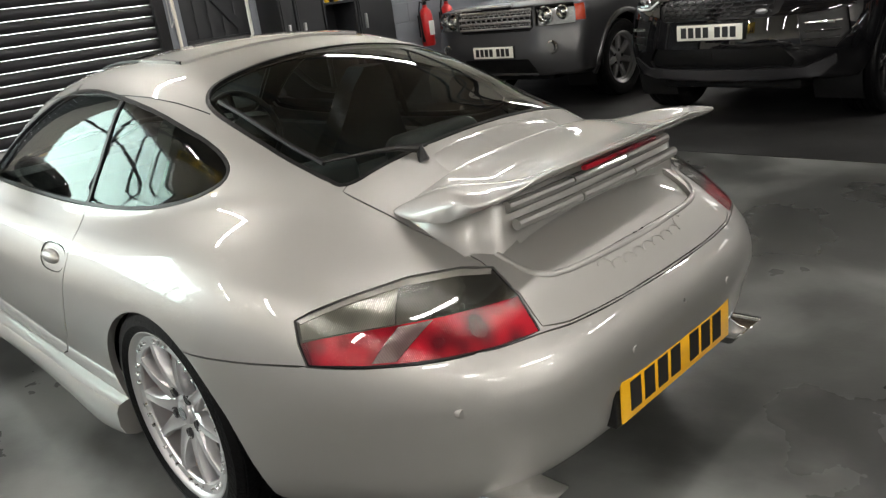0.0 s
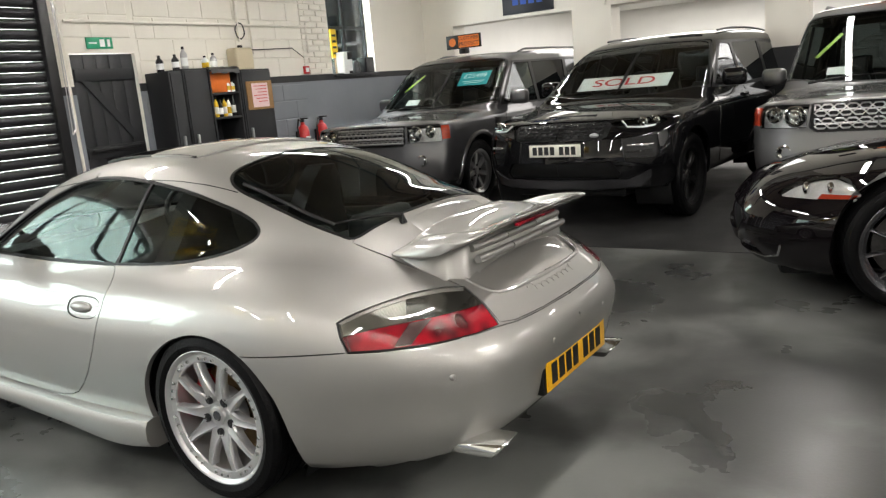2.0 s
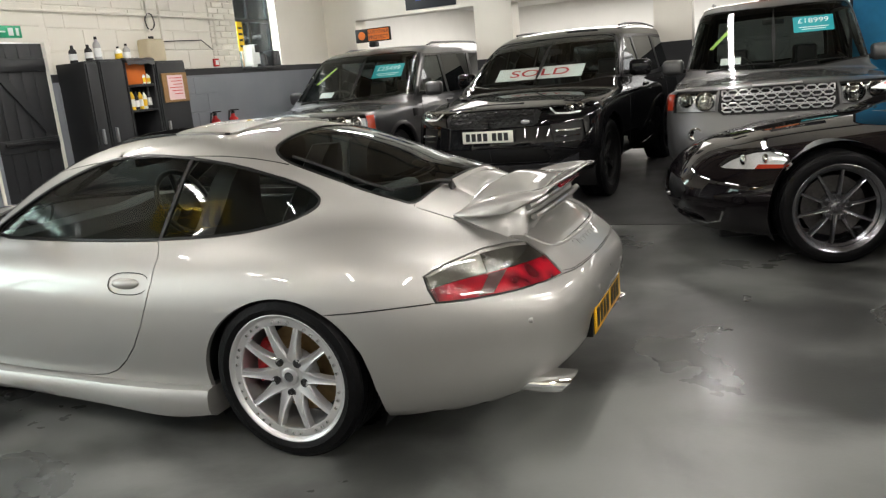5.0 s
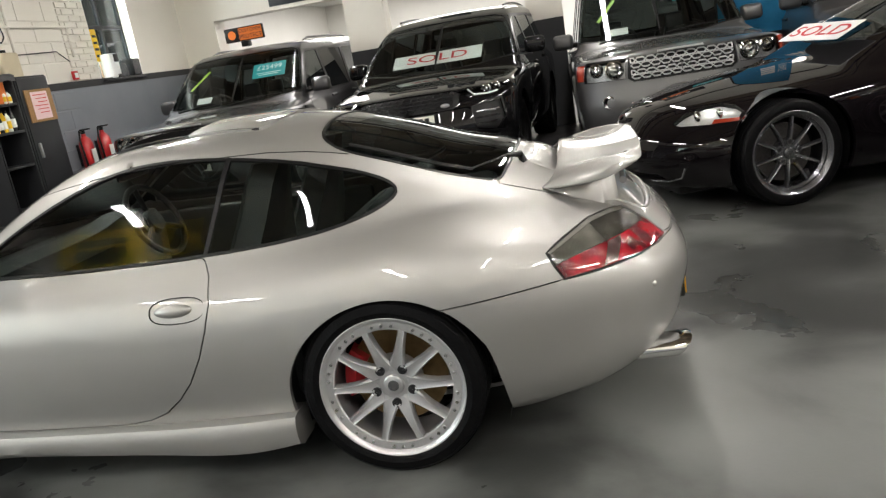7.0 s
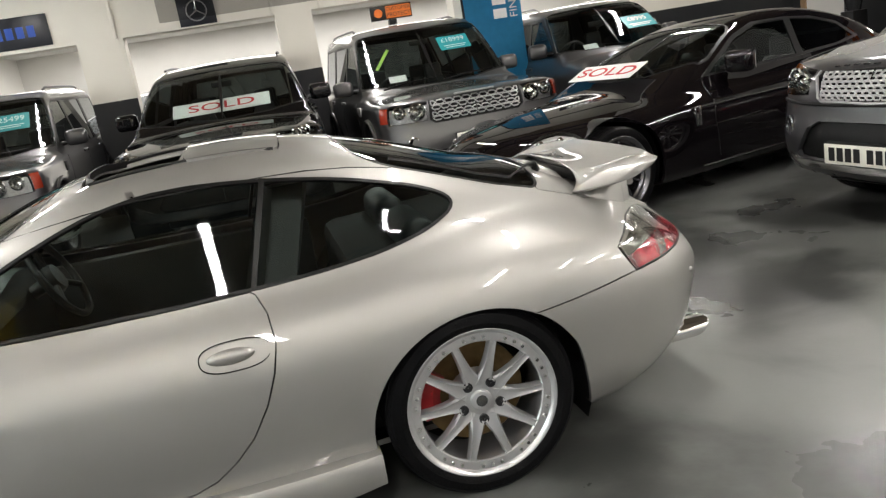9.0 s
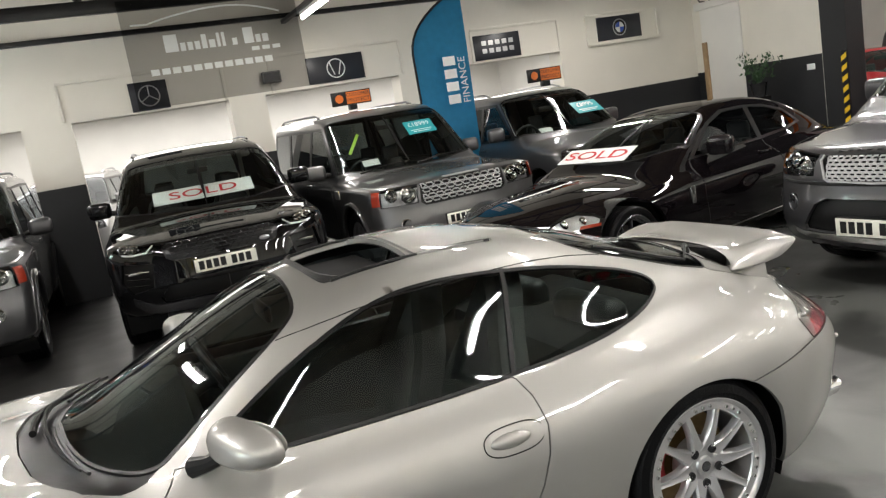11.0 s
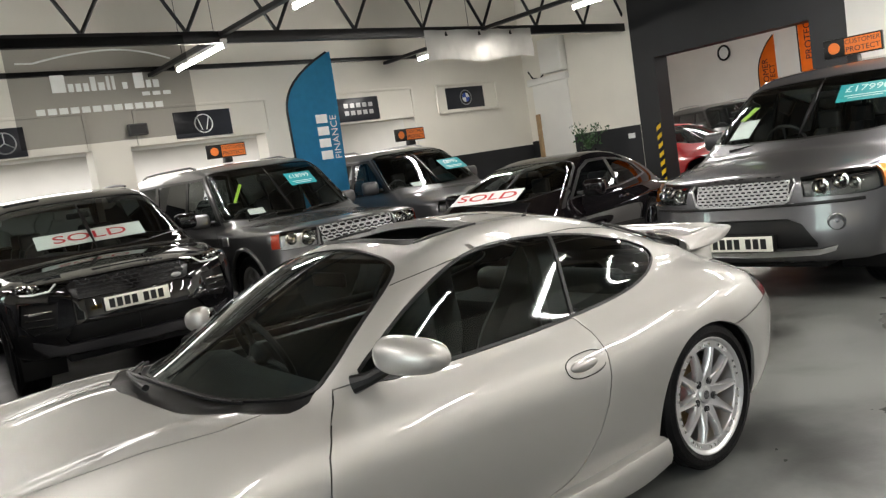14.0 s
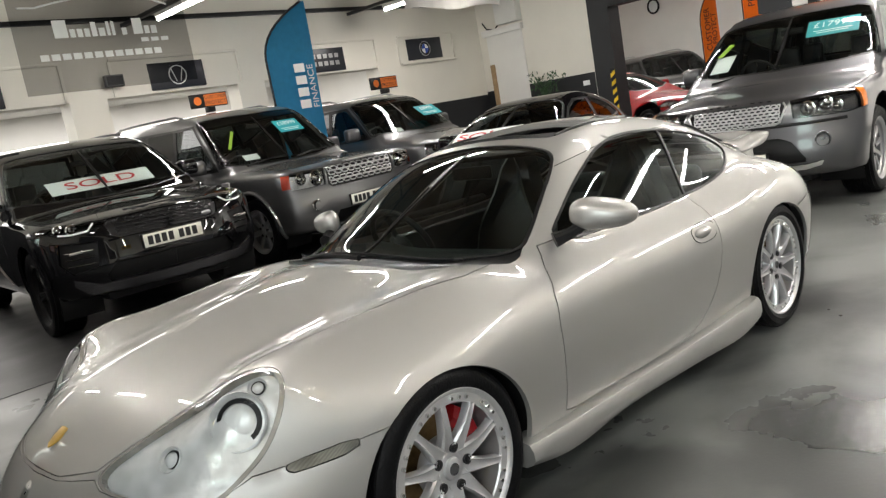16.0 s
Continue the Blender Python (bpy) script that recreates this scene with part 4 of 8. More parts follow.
        panel("quarter_window", sh, (gp, gt[rear_q]), GLASS, car, side, "clear quarter glass", gap=0, depth=0.0, offset=-0.004)
        panel("window_seal", sh, (place, sel(pn["trim"], 1)), BLACKTRIM, car, side, "black rubber window seal", gap=0, depth=0.012, offset=0.001)
        panel("b_pillar_trim", sh, pn["pillar"], BLACKTRIM, car, side, "black pillar trim", gap=0, depth=0.012, offset=0.0005)
        panel("headlamp_seal", sh, pn["trim2"], CLEARLENS, car, side, "pale headlamp border", gap=0, depth=0.026, offset=-0.002)
        panel("tail_lamp_seal", sh, pn["lamp_gap"], BLACKTRIM, car, side, "black tail lamp seal", gap=0, depth=0.01, offset=-0.004)
        panel("headlamp_reflector", sh, pn["headlamp"], REFLECTOR, car, side, "silvered headlamp reflector", gap=0.0, depth=0.0, offset=-0.024)
        panel("headlamp", sh, pn["headlamp"], CLEARGLASS, car, side, "clear headlamp cover over a silvered reflector", gap=0.001, depth=0.0)
        panel("side_marker", sh, pn["marker"], INDICATORLENS, car, side, "clear side marker lens", gap=0.002)
    panel("body_shell", sh, pn["body"], SILVER, car, 0, "silver metallic painted body", gap=0.0015, depth=0.02)
    inner = place[pn["body"][1]].mean(1)
    lining = pn["body"][1][(inner[:, 2] > 0.86) & (inner[:, 0] > -0.4) & (inner[:, 0] < 1.9)]
    panel("headlining", sh, (place, lining), CARPET, car, 0, "dark cloth headlining", gap=0, depth=0, offset=-0.024)
    panel("windscreen_seal", sh, (place, sel(pn["trim"], 2)), BLACKTRIM, car, 0, "black rubber windscreen seal", gap=0, depth=0.012, offset=0.001)
    panel("rear_window_seal", sh, (place, sel(pn["trim"], 3)), BLACKTRIM, car, 0, "black rubber rear window seal", gap=0, depth=0.012, offset=0.001)
    panel("engine_vent", sh, pn["vent"], SILVER, car, 0, "sunken silver engine vent panel", gap=0.002, depth=0.014, offset=-0.011)
    panel("windscreen", sh, pn["windscreen"], GLASS, car, 0, "tinted windscreen", gap=0, depth=0.0, offset=-0.002)
    panel("cowl_panel", sh, pn["cowl"], BLACKTRIM, car, 0, "black cowl below the windscreen", gap=0.002, depth=0.01, offset=-0.006)
    panel("rear_window", sh, pn["rear_window"], GLASS, car, 0, "tinted rear window", gap=0, depth=0.0, offset=-0.002)
    panel("bonnet", sh, pn["bonnet"], SILVER, car, 0, gap=0.003)
    panel("engine_lid", sh, pn["engine_lid"], SILVER, car, 0, gap=0.003)
    panel("rear_bumper", sh, pn["bumper_r"], SILVER, car, 0, gap=0.003)
    panel("front_bumper", sh, pn["bumper_f"], SILVER, car, 0, gap=0.002)
    panel("sunroof_panel", sh, pn["sunroof_panel"], SILVER, car, 0, "slid-back sunroof panel standing proud of the roof", gap=0.003, offset=0.007, depth=0.02)
    if "duct" in pn:
        panel("air_intake", sh, pn["duct"], BLACKTRIM, car, 0, gap=0.0, offset=-0.03, depth=0.02)
    return car, sh


coupe, coupe_shell = build_coupe()
for x, y in ((0.0, 0.715), (0.0, -0.715), (2.355, 0.705), (2.355, -0.705)):
    wheel(coupe, x, y, 0.312, 0.255 if x < 1 else 0.225, 0.236, 10, ALLOY, caliper=(10 if x < 1 else 170) if y > 0 else (170 if x < 1 else 10), rivets=True, turn=-0.5 if x < 1 else 20, sw=(0.036, 0.0125), face=0.64)
    well(coupe, x, 0.395, 0.50 if y > 0 else -0.50, (0.78 if x < 1 else 0.755) * (1 if y > 0 else -1), 0.30)


def loft(bm, rings, closed_ends=True):
    """Skin rings of equally many points."""
    vs = [[bm.verts.new(p) for p in r] for r in rings]
    n = len(vs[0])
    for a, b in zip(vs, vs[1:]):
        for k in range(n):
            bm.faces.new((a[k], a[(k + 1) % n], b[(k + 1) % n], b[k]))
    if closed_ends:
        bm.faces.new(vs[0][::-1])
        bm.faces.new(vs[-1])
    bmesh.ops.recalc_face_normals(bm, faces=bm.faces)
    return bm


def blob(bm, c, r, m=None, u=20, v=12):
    r0 = bmesh.ops.create_uvsphere(bm, u_segments=u, v_segments=v, radius=1.0, matrix=(m or Matrix.Identity(4)) @ Matrix.Translation(c) @ Matrix.Diagonal((*r, 1)))
    return r0["verts"]


def seat(car, x, y, scale=1.0, material=None, z=0.22, sport=False):
    """A bucket seat with its own cushion, backrest and headrest, facing +x."""
    e = new("seat")
    e.parent = car
    e.matrix_basis = pose(x, y, z) @ Matrix.Scale(scale, 4)
    mtl = material or LEATHER
    bm = bmesh.new()
    rings = []
    for u in np.linspace(0, 1, 9):
        xx = -0.02 + 0.50 * u
        w = 0.22 + 0.02 * math.sin(math.pi * u)
        zz = 0.10 + 0.06 * u
        rings.append([(xx, -w, zz - 0.05), (xx, -w, zz + 0.05), (xx, -w + 0.05, zz + 0.085), (xx, -w + 0.10, zz + 0.045), (xx, 0, zz + 0.035), (xx, w - 0.10, zz + 0.045), (xx, w - 0.05, zz + 0.085), (xx, w, zz + 0.05), (xx, w, zz - 0.05), (xx, 0, zz - 0.08)])
    part("cushion", loft(bm, rings), mtl, e)
    bm = bmesh.new()
    rings = []
    for u in np.linspace(0, 1, 13):
        zz = 0.08 + (0.80 if sport else 0.60) * u
        xx = -0.02 - (0.26 if sport else 0.20) * u
        w = 0.21 + 0.035 * math.sin(math.pi * min(1, u * 1.3)) - (0.135 if sport else 0.085) * (max(0, u - 0.55) / 0.45) ** (0.8 if sport else 1.0) - (0.03 if sport and u > 0.95 else 0)
        t = 0.07 - 0.02 * u
        rings.append([(xx - t, -w, zz), (xx + 0.05, -w, zz), (xx + 0.075, -w + 0.035, zz), (xx + 0.03, -w + 0.09, zz), (xx + 0.02, 0, zz), (xx + 0.03, w - 0.09, zz), (xx + 0.075, w - 0.035, zz), (xx + 0.05, w, zz), (xx - t, w, zz), (xx - t - 0.02, 0, zz)])
    part("backrest", loft(bm, rings), mtl, e)
    if not sport:
        bm = bmesh.new()
        box(bm, -0.30, -0.215, -0.115, 0.115, 0.66, 0.85, 0.035, 4)
        part("headrest", bm, mtl, e)
    return e


def steering_wheel(car, x, y, z, r=0.185):
    e = new("steering_wheel")
    e.parent = car
    e.matrix_basis = pose(x, y, z, 0, -66, 0)
    bm = bmesh.new()
    sweep(bm, [(r * math.cos(a), r * math.sin(a), 0) for a in np.linspace(0, math.tau, 40, endpoint=False)], 0.015, 10, True)
    part("wheel_rim", bm, LEATHER, e)
    bm = bmesh.new()
    for a in (0, 120, 240):
        sweep(bm, [(0.04 * math.cos(radians(a)), 0.04 * math.sin(radians(a)), -0.02), (r * math.cos(radians(a)), r * math.sin(radians(a)), 0)], 0.014, 8)
    lathe(bm, [(0.001, 0.01), (0.055, 0.005), (0.065, -0.02), (0.03, -0.06), (0.02, -0.25)], 24, pose(0, 0, 0, 90, 0, 0))
    part("spokes", bm, LEATHER, e)
    return e


def dash(car, x0, x1, w, z0, z1):
    bm = bmesh.new()
    rings = []
    for y in np.linspace(-w, w, 15):
        b = 0.035 * math.exp(-(((y + 0.36) / 0.17) ** 2))
        rings.append([(x0, y, z0), (x0 - 0.02, y, z1 - 0.07), (x0 + 0.03, y, z1 + b), (x0 + 0.14, y, z1 + 0.012 + b), (x0 + 0.25, y, z1 - 0.01), (x1, y, z1 - 0.05), (x1, y, z0)])
    part("dashboard", loft(bm, rings), LEATHER, car, "black dashboard")


def coupe_details(car, sh):
    # side skirts
    for s in (1, -1):
        bm = bmesh.new()
        rings = []
        bot = cub((0.34, 0.15), (0.5, 0.135), (0.8, 0.148), (1.2, 0.165), (1.6, 0.168), (1.9, 0.155), (2.06, 0.18))
        out = cub((0.34, 0.868), (0.5, 0.872), (0.9, 0.860), (1.4, 0.856), (1.8, 0.858), (2.06, 0.846))
        for x in np.linspace(0.345, 2.055, 30):
            b, y = float(bot(x)), float(out(x))
            rings.append([(x, s * 0.74, 0.262), (x, s * (y - 0.035), 0.268), (x, s * (y - 0.012), 0.262), (x, s * y, 0.24), (x, s * (y + 0.002), 0.5 * (0.24 + b)), (x, s * (y - 0.01), b + 0.015), (x, s * (y - 0.04), b), (x, s * 0.72, b)])
        part("side_skirt", loft(bm, rings), SILVER, car)
    # underbody and cabin tub
    bm = bmesh.new()
    box(bm, -0.75, 3.0, -0.55, 0.55, 0.15, 0.24, 0.03)
    box(bm, 0.40, 1.98, -0.70, 0.70, 0.16, 0.25, 0.03)
    part("underbody", bm, BLACKTRIM, car, "black underbody")
    bm = bmesh.new()
    box(bm, -0.30, 0.30, -0.52, 0.52, 0.35, 0.76, 0.05)
    part("rear_bulkhead", bm, CARPET, car, "dark carpeted rear shelf")
    for s in (1, -1):
        bm = bmesh.new()
        box(bm, 0.35, 1.80, s * 0.63 - 0.03, s * 0.63 + 0.03, 0.25, 0.775, 0.025)
        part("door_card", bm, LEATHER, car, "black leather door lining")
    bm = bmesh.new()
    box(bm, 0.45, 1.55, -0.10, 0.10, 0.22, 0.48, 0.04)
    part("centre_console", bm, LEATHER, car)
    dash(car, 1.52, 2.02, 0.62, 0.45, 0.80)
    steering_wheel(car, 1.40, -0.36, 0.79)
    for y in (0.36, -0.36):
        seat(car, 0.72, y, 1.0, None, 0.20, True)
    for y in (0.28, -0.28):
        bm = bmesh.new()
        box(bm, -0.02, 0.10, y - 0.2, y + 0.2, 0.55, 0.86, 0.05, 3)
        part("rear_seat_back", bm, LEATHER, car)
    # rear view mirror
    bm = bmesh.new()
    box(bm, 1.22, 1.245, -0.12, 0.12, 1.05, 1.11, 0.012, 3)
    part("rear_view_mirror", bm, BLACKTRIM, car)
    # sunroof frame and wind deflector
    bm = bmesh.new()
    box(bm, 0.75, 1.10, -0.37, 0.37, 1.12, 1.14, 0.005)
    part("sunroof_tray", bm, CARPET, car, "black sunroof opening")
    bm = bmesh.new()
    rings = []
    for y in np.linspace(-0.35, 0.35, 17):
        x = 1.09 - 0.05 * (abs(y) / 0.35) ** 4
        z = float(sh.from_top(x, y)[2])
        rings.append([(x + 0.006, y, z - 0.012), (x - 0.010, y, z + 0.014), (x - 0.018, y, z + 0.014), (x - 0.010, y, z - 0.012)])
    part("wind_deflector", loft(bm, rings), BLACKTRIM, car, "raised black wind deflector of the open sunroof")
    for s in (1, -1):
        bm = bmesh.new()
        sweep(bm, [(x, s * 0.355, float(sh.from_top(x, 0.355)[2]) + 0.004) for x in np.linspace(1.05, 0.46, 7)], 0.006, 6)
        part("sunroof_rail", bm, BLACKTRIM, car)
    # roof gutters
    for s in (1, -1):
        bm = bmesh.new()
        ys = cub((1.29, 0.512), (1.235, 0.525), (1.0, 0.535), (0.6, 0.53), (0.3, 0.51), (0.10, 0.487))
        pts = []
        for x in np.linspace(1.29, 0.10, 26):
            y = float(ys(x))
            pts.append((x, s * y, float(sh.from_top(x, y)[2]) + 0.0002))
        sweep(bm, pts, 0.0022, 6)
        part("roof_gutter", bm, BLACKTRIM, car, "thin dark roof seam")
    # rear wing: a dished blade, its front edge a hoop that comes down to the lid on either side, its ends rounded lobes
    step = lambda v: max(0.0, min(1.0, v)) ** 2 * (3 - 2 * max(0.0, min(1.0, v)))

    def blade(s):
        """Front edge, rear edge and thickness at a distance s from the middle."""
        foot = min(1.0, s / 0.437) ** 3.6
        tip = max(0.0, min(1.0, (s - 0.437) / 0.049))
        out = 0.40 * tip + 0.60 * (1 - math.sqrt(1 - tip * tip))
        le = (-0.605 + 0.060 * min(1.0, s / 0.437) ** 9 - 0.215 * out, 0.882 - 0.076 * foot + 0.012 * out * out)
        te = (-0.905 + 0.020 * (s / 0.48) ** 2 + 0.052 * (1 - math.sqrt(1 - tip * tip)), 0.868 - 0.004 * foot - 0.012 * tip * tip)
        return le, te, (0.030 + 0.016 * min(1.0, s / 0.437) ** 6) * (1 - 0.45 * out)

    bm = bmesh.new()
    rings = []
    n = 19
    for u in np.linspace(-1, 1, 97):
        y = 0.4859 * math.sin(u * math.pi / 2)
        s = abs(y)
        le, te, th = blade(s)
        lobe = step((s - 0.30) / 0.12)
        top, low = [], []
        for k in range(n):
            v = 0.5 - 0.5 * math.cos(math.pi * k / (n - 1))
            xx, zz = le[0] + (te[0] - le[0]) * v, le[1] + (te[1] - le[1]) * v
            dish = -0.024 * math.sin(math.pi * v) * (1 - 1.35 * lobe) + 0.012 * v**4 * (1 - lobe)
            edge = math.sin(math.pi * v) ** 0.55
            top.append((xx, y, zz + dish + 0.42 * th * edge))
            low.append((xx, y, zz + dish - 0.70 * th * edge))
        rings.append(top + low[-2:0:-1])
    obj("rear_wing", loft(bm, rings), SILVER, car, "silver rear wing with rounded drooping ends", angle=80)
    # low scoop of the lid ahead of the wing
    bm = bmesh.new()
    rings = []
    for y in np.linspace(-0.25, 0.25, 41):
        q = max(0.0, 1 - (abs(y) / 0.25) ** 4) ** 0.7
        ring = []
        for v, h in ((0.0, -0.3), (0.12, 0.12), (0.30, 0.50), (0.52, 0.85), (0.76, 1.0), (0.92, 0.92), (1.0, -0.3)):
            x = -0.455 - 0.145 * v
            ring.append((x, y, float(sh.from_top(x, y)[2]) + 0.024 * h * q - 0.003))
        ring.append((-0.53, y, float(sh.from_top(-0.53, y)[2]) - 0.03))
        rings.append(ring)
    obj("lid_hump", loft(bm, rings), SILVER, car, angle=75)
    # riser below the wing: a thin wedge along each end, hollow at the back
    bm = bmesh.new()
    rings = []
    for y in np.linspace(-0.425, 0.425, 57):
        s = abs(y)
        le, te, _ = blade(s)
        x0 = -0.650 + 0.085 * step((s - 0.33) / 0.08)
        x1 = -0.805 + 0.055 * step((s - 0.36) / 0.06)
        ring = []
        for v, h in ((0.0, -0.1), (0.06, 0.96), (0.5, 1.0), (0.80, 0.96), (0.95, 0.80), (1.0, -0.1)):
            x = x0 + (x1 - x0) * v
            b = float(sh.from_top(x, y)[2])
            u = max(0.0, min(1.0, (x - le[0]) / (te[0] - le[0])))
            zt = le[1] * (1 - u) + te[1] * u - 0.012 - 0.02 * math.sin(math.pi * u) * (1 - step((s - 0.30) / 0.12))
            ring.append((x, y, b + max(0.006, zt - b) * h - 0.004))
        ring.append((0.5 * (x0 + x1), y, float(sh.from_top(0.5 * (x0 + x1), y)[2]) - 0.03))
        rings.append(ring)
    obj("wing_riser", loft(bm, rings), SILVER, car, angle=75)
    # black slab that darkens the recess under the blade, in place of shade
    bm = bmesh.new()
    box(bm, -0.648, -0.636, -0.31, 0.31, 0.79, 0.848, 0.003)
    part("intake_grille", bm, BLACKTRIM, car, "black slab for the shade below the wing's front edge")
    bm = bmesh.new()
    box(bm, -0.884, -0.868, -0.15, 0.15, 0.844, 0.856, 0.003)
    part("brake_light", bm, REDLENS, car, "red high-level brake light under the wing")
    for k in range(2):
        bm = bmesh.new()
        z, x = 0.806 - 0.036 * k, -0.812 - 0.022 * k
        for y0, y1 in ((-0.335, -0.115), (-0.109, 0.109), (0.115, 0.335)):
            sweep(bm, [(x + 0.012 * (abs(y) / 0.36) ** 3, y, z) for y in np.linspace(y0, y1, 6)], 0.0135, 10)
        part("vent_slat", bm, SILVER, car)
    # raised lip round the vent basin
    bm = bmesh.new()
    half = [(-0.79, 0.372), (-0.83, 0.366), (-0.872, 0.345), (-0.897, 0.30), (-0.910, 0.22), (-0.917, 0.11), (-0.919, 0.0)]
    path = half + [(x, -y) for x, y in half[-2::-1]]
    for _ in range(2):
        path = [path[0]] + [tuple(0.75 * u + 0.25 * v for u, v in zip(a, b)) if w else tuple(0.25 * u + 0.75 * v for u, v in zip(a, b)) for a, b in zip(path, path[1:]) for w in (1, 0)] + [path[-1]]
    sweep(bm, [(x, y, float(sh.from_top(x, y)[2]) - 0.003) for x, y in path], 0.008, 10)
    part("vent_lip", bm, SILVER, car)
    # raised script badge as a plain wavy line
    bm = bmesh.new()
    pts = []
    for u in np.linspace(0, 1, 200):
        y = 0.185 - 0.35 * u
        z = 0.632 + 0.007 * math.sin(u * 53) + (0.010 if u < 0.1 or u > 0.93 else 0)
        q = sh.cast((-2.0, y + 0.009 * math.cos(u * 53), z), (1, 0, 0))
        pts.append((q[0] - 0.002, q[1], q[2]))
    sweep(bm, pts, 0.0018, 6)
    part("script_badge", bm, SILVER, car, "raised silver script badge")
    # exhausts
    for s in (1, -1):
        e = bmesh.new()
        rings = []
        for x, k, slant in ((-0.70, 0.92, 0.0), (-0.80, 1.0, 0.3), (-0.955, 1.02, 0.9), (-0.962, 0.97, 0.9), (-0.955, 0.90, 0.9), (-0.82, 0.84, 0.0)):
            ring = []
            for a in np.linspace(0, math.tau, 28, endpoint=False):
                dy, dz = 0.070 * k * math.copysign(abs(math.cos(a)) ** 0.8, math.cos(a)), 0.034 * k * math.copysign(abs(math.sin(a)) ** 0.8, math.sin(a))
                ring.append((x - slant * dz, s * 0.485 + dy, 0.198 + dz))
            rings.append(ring)
        loft(e, rings)
        part("exhaust_tip", e, CHROME, car, "flat oval chrome exhaust tip, cut at a slant")
        e = bmesh.new()
        blob(e, (-0.84, s * 0.485, 0.198), (0.012, 0.060, 0.028), None, 20, 10)
        part("exhaust_bore", e, INK, car, "black inside of the exhaust")
        for y in (0.62, 0.22):
            q = sh.cast((-2.0, s * y, 0.47), (1, 0, 0))
            bm = bmesh.new()
            cyl(bm, (q[0] + 0.01, q[1], q[2]), (q[0] - 0.003, q[1], q[2]), 0.011, 0.0095, n=18)
            part("parking_sensor", bm, SILVER, car)
    # door mirrors and handles
    for s in (1, -1):
        bm = bmesh.new()
        m = Matrix.Translation((1.455, s * 0.825, 0.915)) @ pose(0, 0, 0, s * -6, 0, s * 30)
        vs = blob(bm, (0, 0, 0), (0.090, 0.124, 0.058), m, 28, 18)
        for v in vs:
            q = m.inverted() @ v.co
            q.y = math.copysign(0.124 * (abs(q.y) / 0.124) ** 0.80, q.y)
            q.z = math.copysign(0.058 * (abs(q.z) / 0.058) ** 0.80, q.z)
            if q.x < 0:
                q.x *= 0.42
            q.z *= 1 - 0.18 * (q.y * s) / 0.12
            v.co = m @ q
        mir = part("door_mirror", bm, SILVER, car)
        bm = bmesh.new()
        sweep(bm, [(1.60, s * 0.70, 0.845), (1.56, s * 0.735, 0.858), (1.50, s * 0.77, 0.885)], [0.03, 0.022, 0.02], 10)
        part("mirror_arm", bm, BLACKTRIM, mir)
        bm = bmesh.new()
        vs = blob(bm, (0, 0, 0), (0.006, 0.103, 0.049), Matrix.Translation((1.425, s * 0.812, 0.914)) @ pose(0, 0, 0, 0, 0, s * 30), 24, 10)
        part("mirror_glass", bm, CHROME, mir)
        y0 = sh.from_side(0.70, 0.676)[1]
        n0 = sh.normal(np.array([[0.70, y0, 0.676]]))[0]
        m = axes((0.70, s * y0, 0.676), (1 if s > 0 else -1, 0, 0.02), (0, -s * n0[2], n0[1]))
        bm = bmesh.new()
        ring = [(0.102 * math.copysign(abs(math.cos(a)) ** 0.75, math.cos(a)), 0.044 * math.copysign(abs(math.sin(a)) ** 0.8, math.sin(a)), 0) for a in np.linspace(0, math.tau, 48, endpoint=False)]
        sweep(bm, [m @ Vector((u, v, 0.0005)) for u, v, _ in ring], 0.0020, 6, True)
        part("handle_surround", bm, BLACKTRIM, car, "thin dark gap round the handle")
        bm = bmesh.new()
        vs = blob(bm, (0.012, 0, 0.0), (0.070, 0.023, 0.020), m, 24, 12)
        part("door_handle", bm, SILVER, car)
    # plate, wipers, badges
    q = sh.cast((-2.0, 0, 0.35), (1, 0, 0))
    bm = bmesh.new()
    box(bm, q[0] - 0.006, q[0] + 0.03, -0.275, 0.275, 0.286, 0.414, 0.006)
    part("plate_holder", bm, BLACKTRIM, car)
    plate(car, axes((q[0] - 0.0065, 0, 0.350), (0, -1, 0), (0, 0, 1)), YELLOWPLATE, label="yellow rear number plate with plain bars")
    bm = bmesh.new()
    up = lambda x, y, d: (x, y, float(sh.from_top(x, y)[2]) + d)
    sweep(bm, [up(-0.485, 0.262, 0.0), up(-0.472, 0.262, 0.026), up(-0.440, 0.300, 0.026), up(-0.400, 0.350, 0.020), up(-0.318, 0.438, 0.016)], [0.015, 0.014, 0.008, 0.005, 0.004], 8)
    sweep(bm, [up(-0.318, 0.440, 0.012), up(-0.2, 0.446, 0.012), up(0.0, 0.45, 0.012), up(0.1, 0.452, 0.012)], 0.007, 6)
    part("rear_wiper", bm, BLACKTRIM, car)
    base = lambda y: 2.0 - 0.45 * y * y
    for ya, yb, d in ((-0.40, 0.46, 0.03), (0.10, -0.56, 0.05)):
        bm = bmesh.new()
        ys = np.linspace(ya, yb, 9)
        sweep(bm, [up(base(v) + d * (1 - k / 8) - 0.02, v, 0.016 + 0.008 * math.sin(math.pi * k / 8)) for k, v in enumerate(ys)], [0.012, 0.010, 0.009, 0.008, 0.007, 0.006, 0.005, 0.005, 0.004], 8)
        sweep(bm, [up(base(v) - 0.03, v, 0.010) for v in np.linspace(ya * 0.45 + yb * 0.55, yb * 1.06, 6)], 0.006, 6)
        part("wiper", bm, BLACKTRIM, car)
    q = up(3.16, 0.0, 0.0)
    bm = bmesh.new()
    m = axes((3.16, 0, q[2] + 0.001), (0, 1, 0), (-0.85, 0, 0.5))
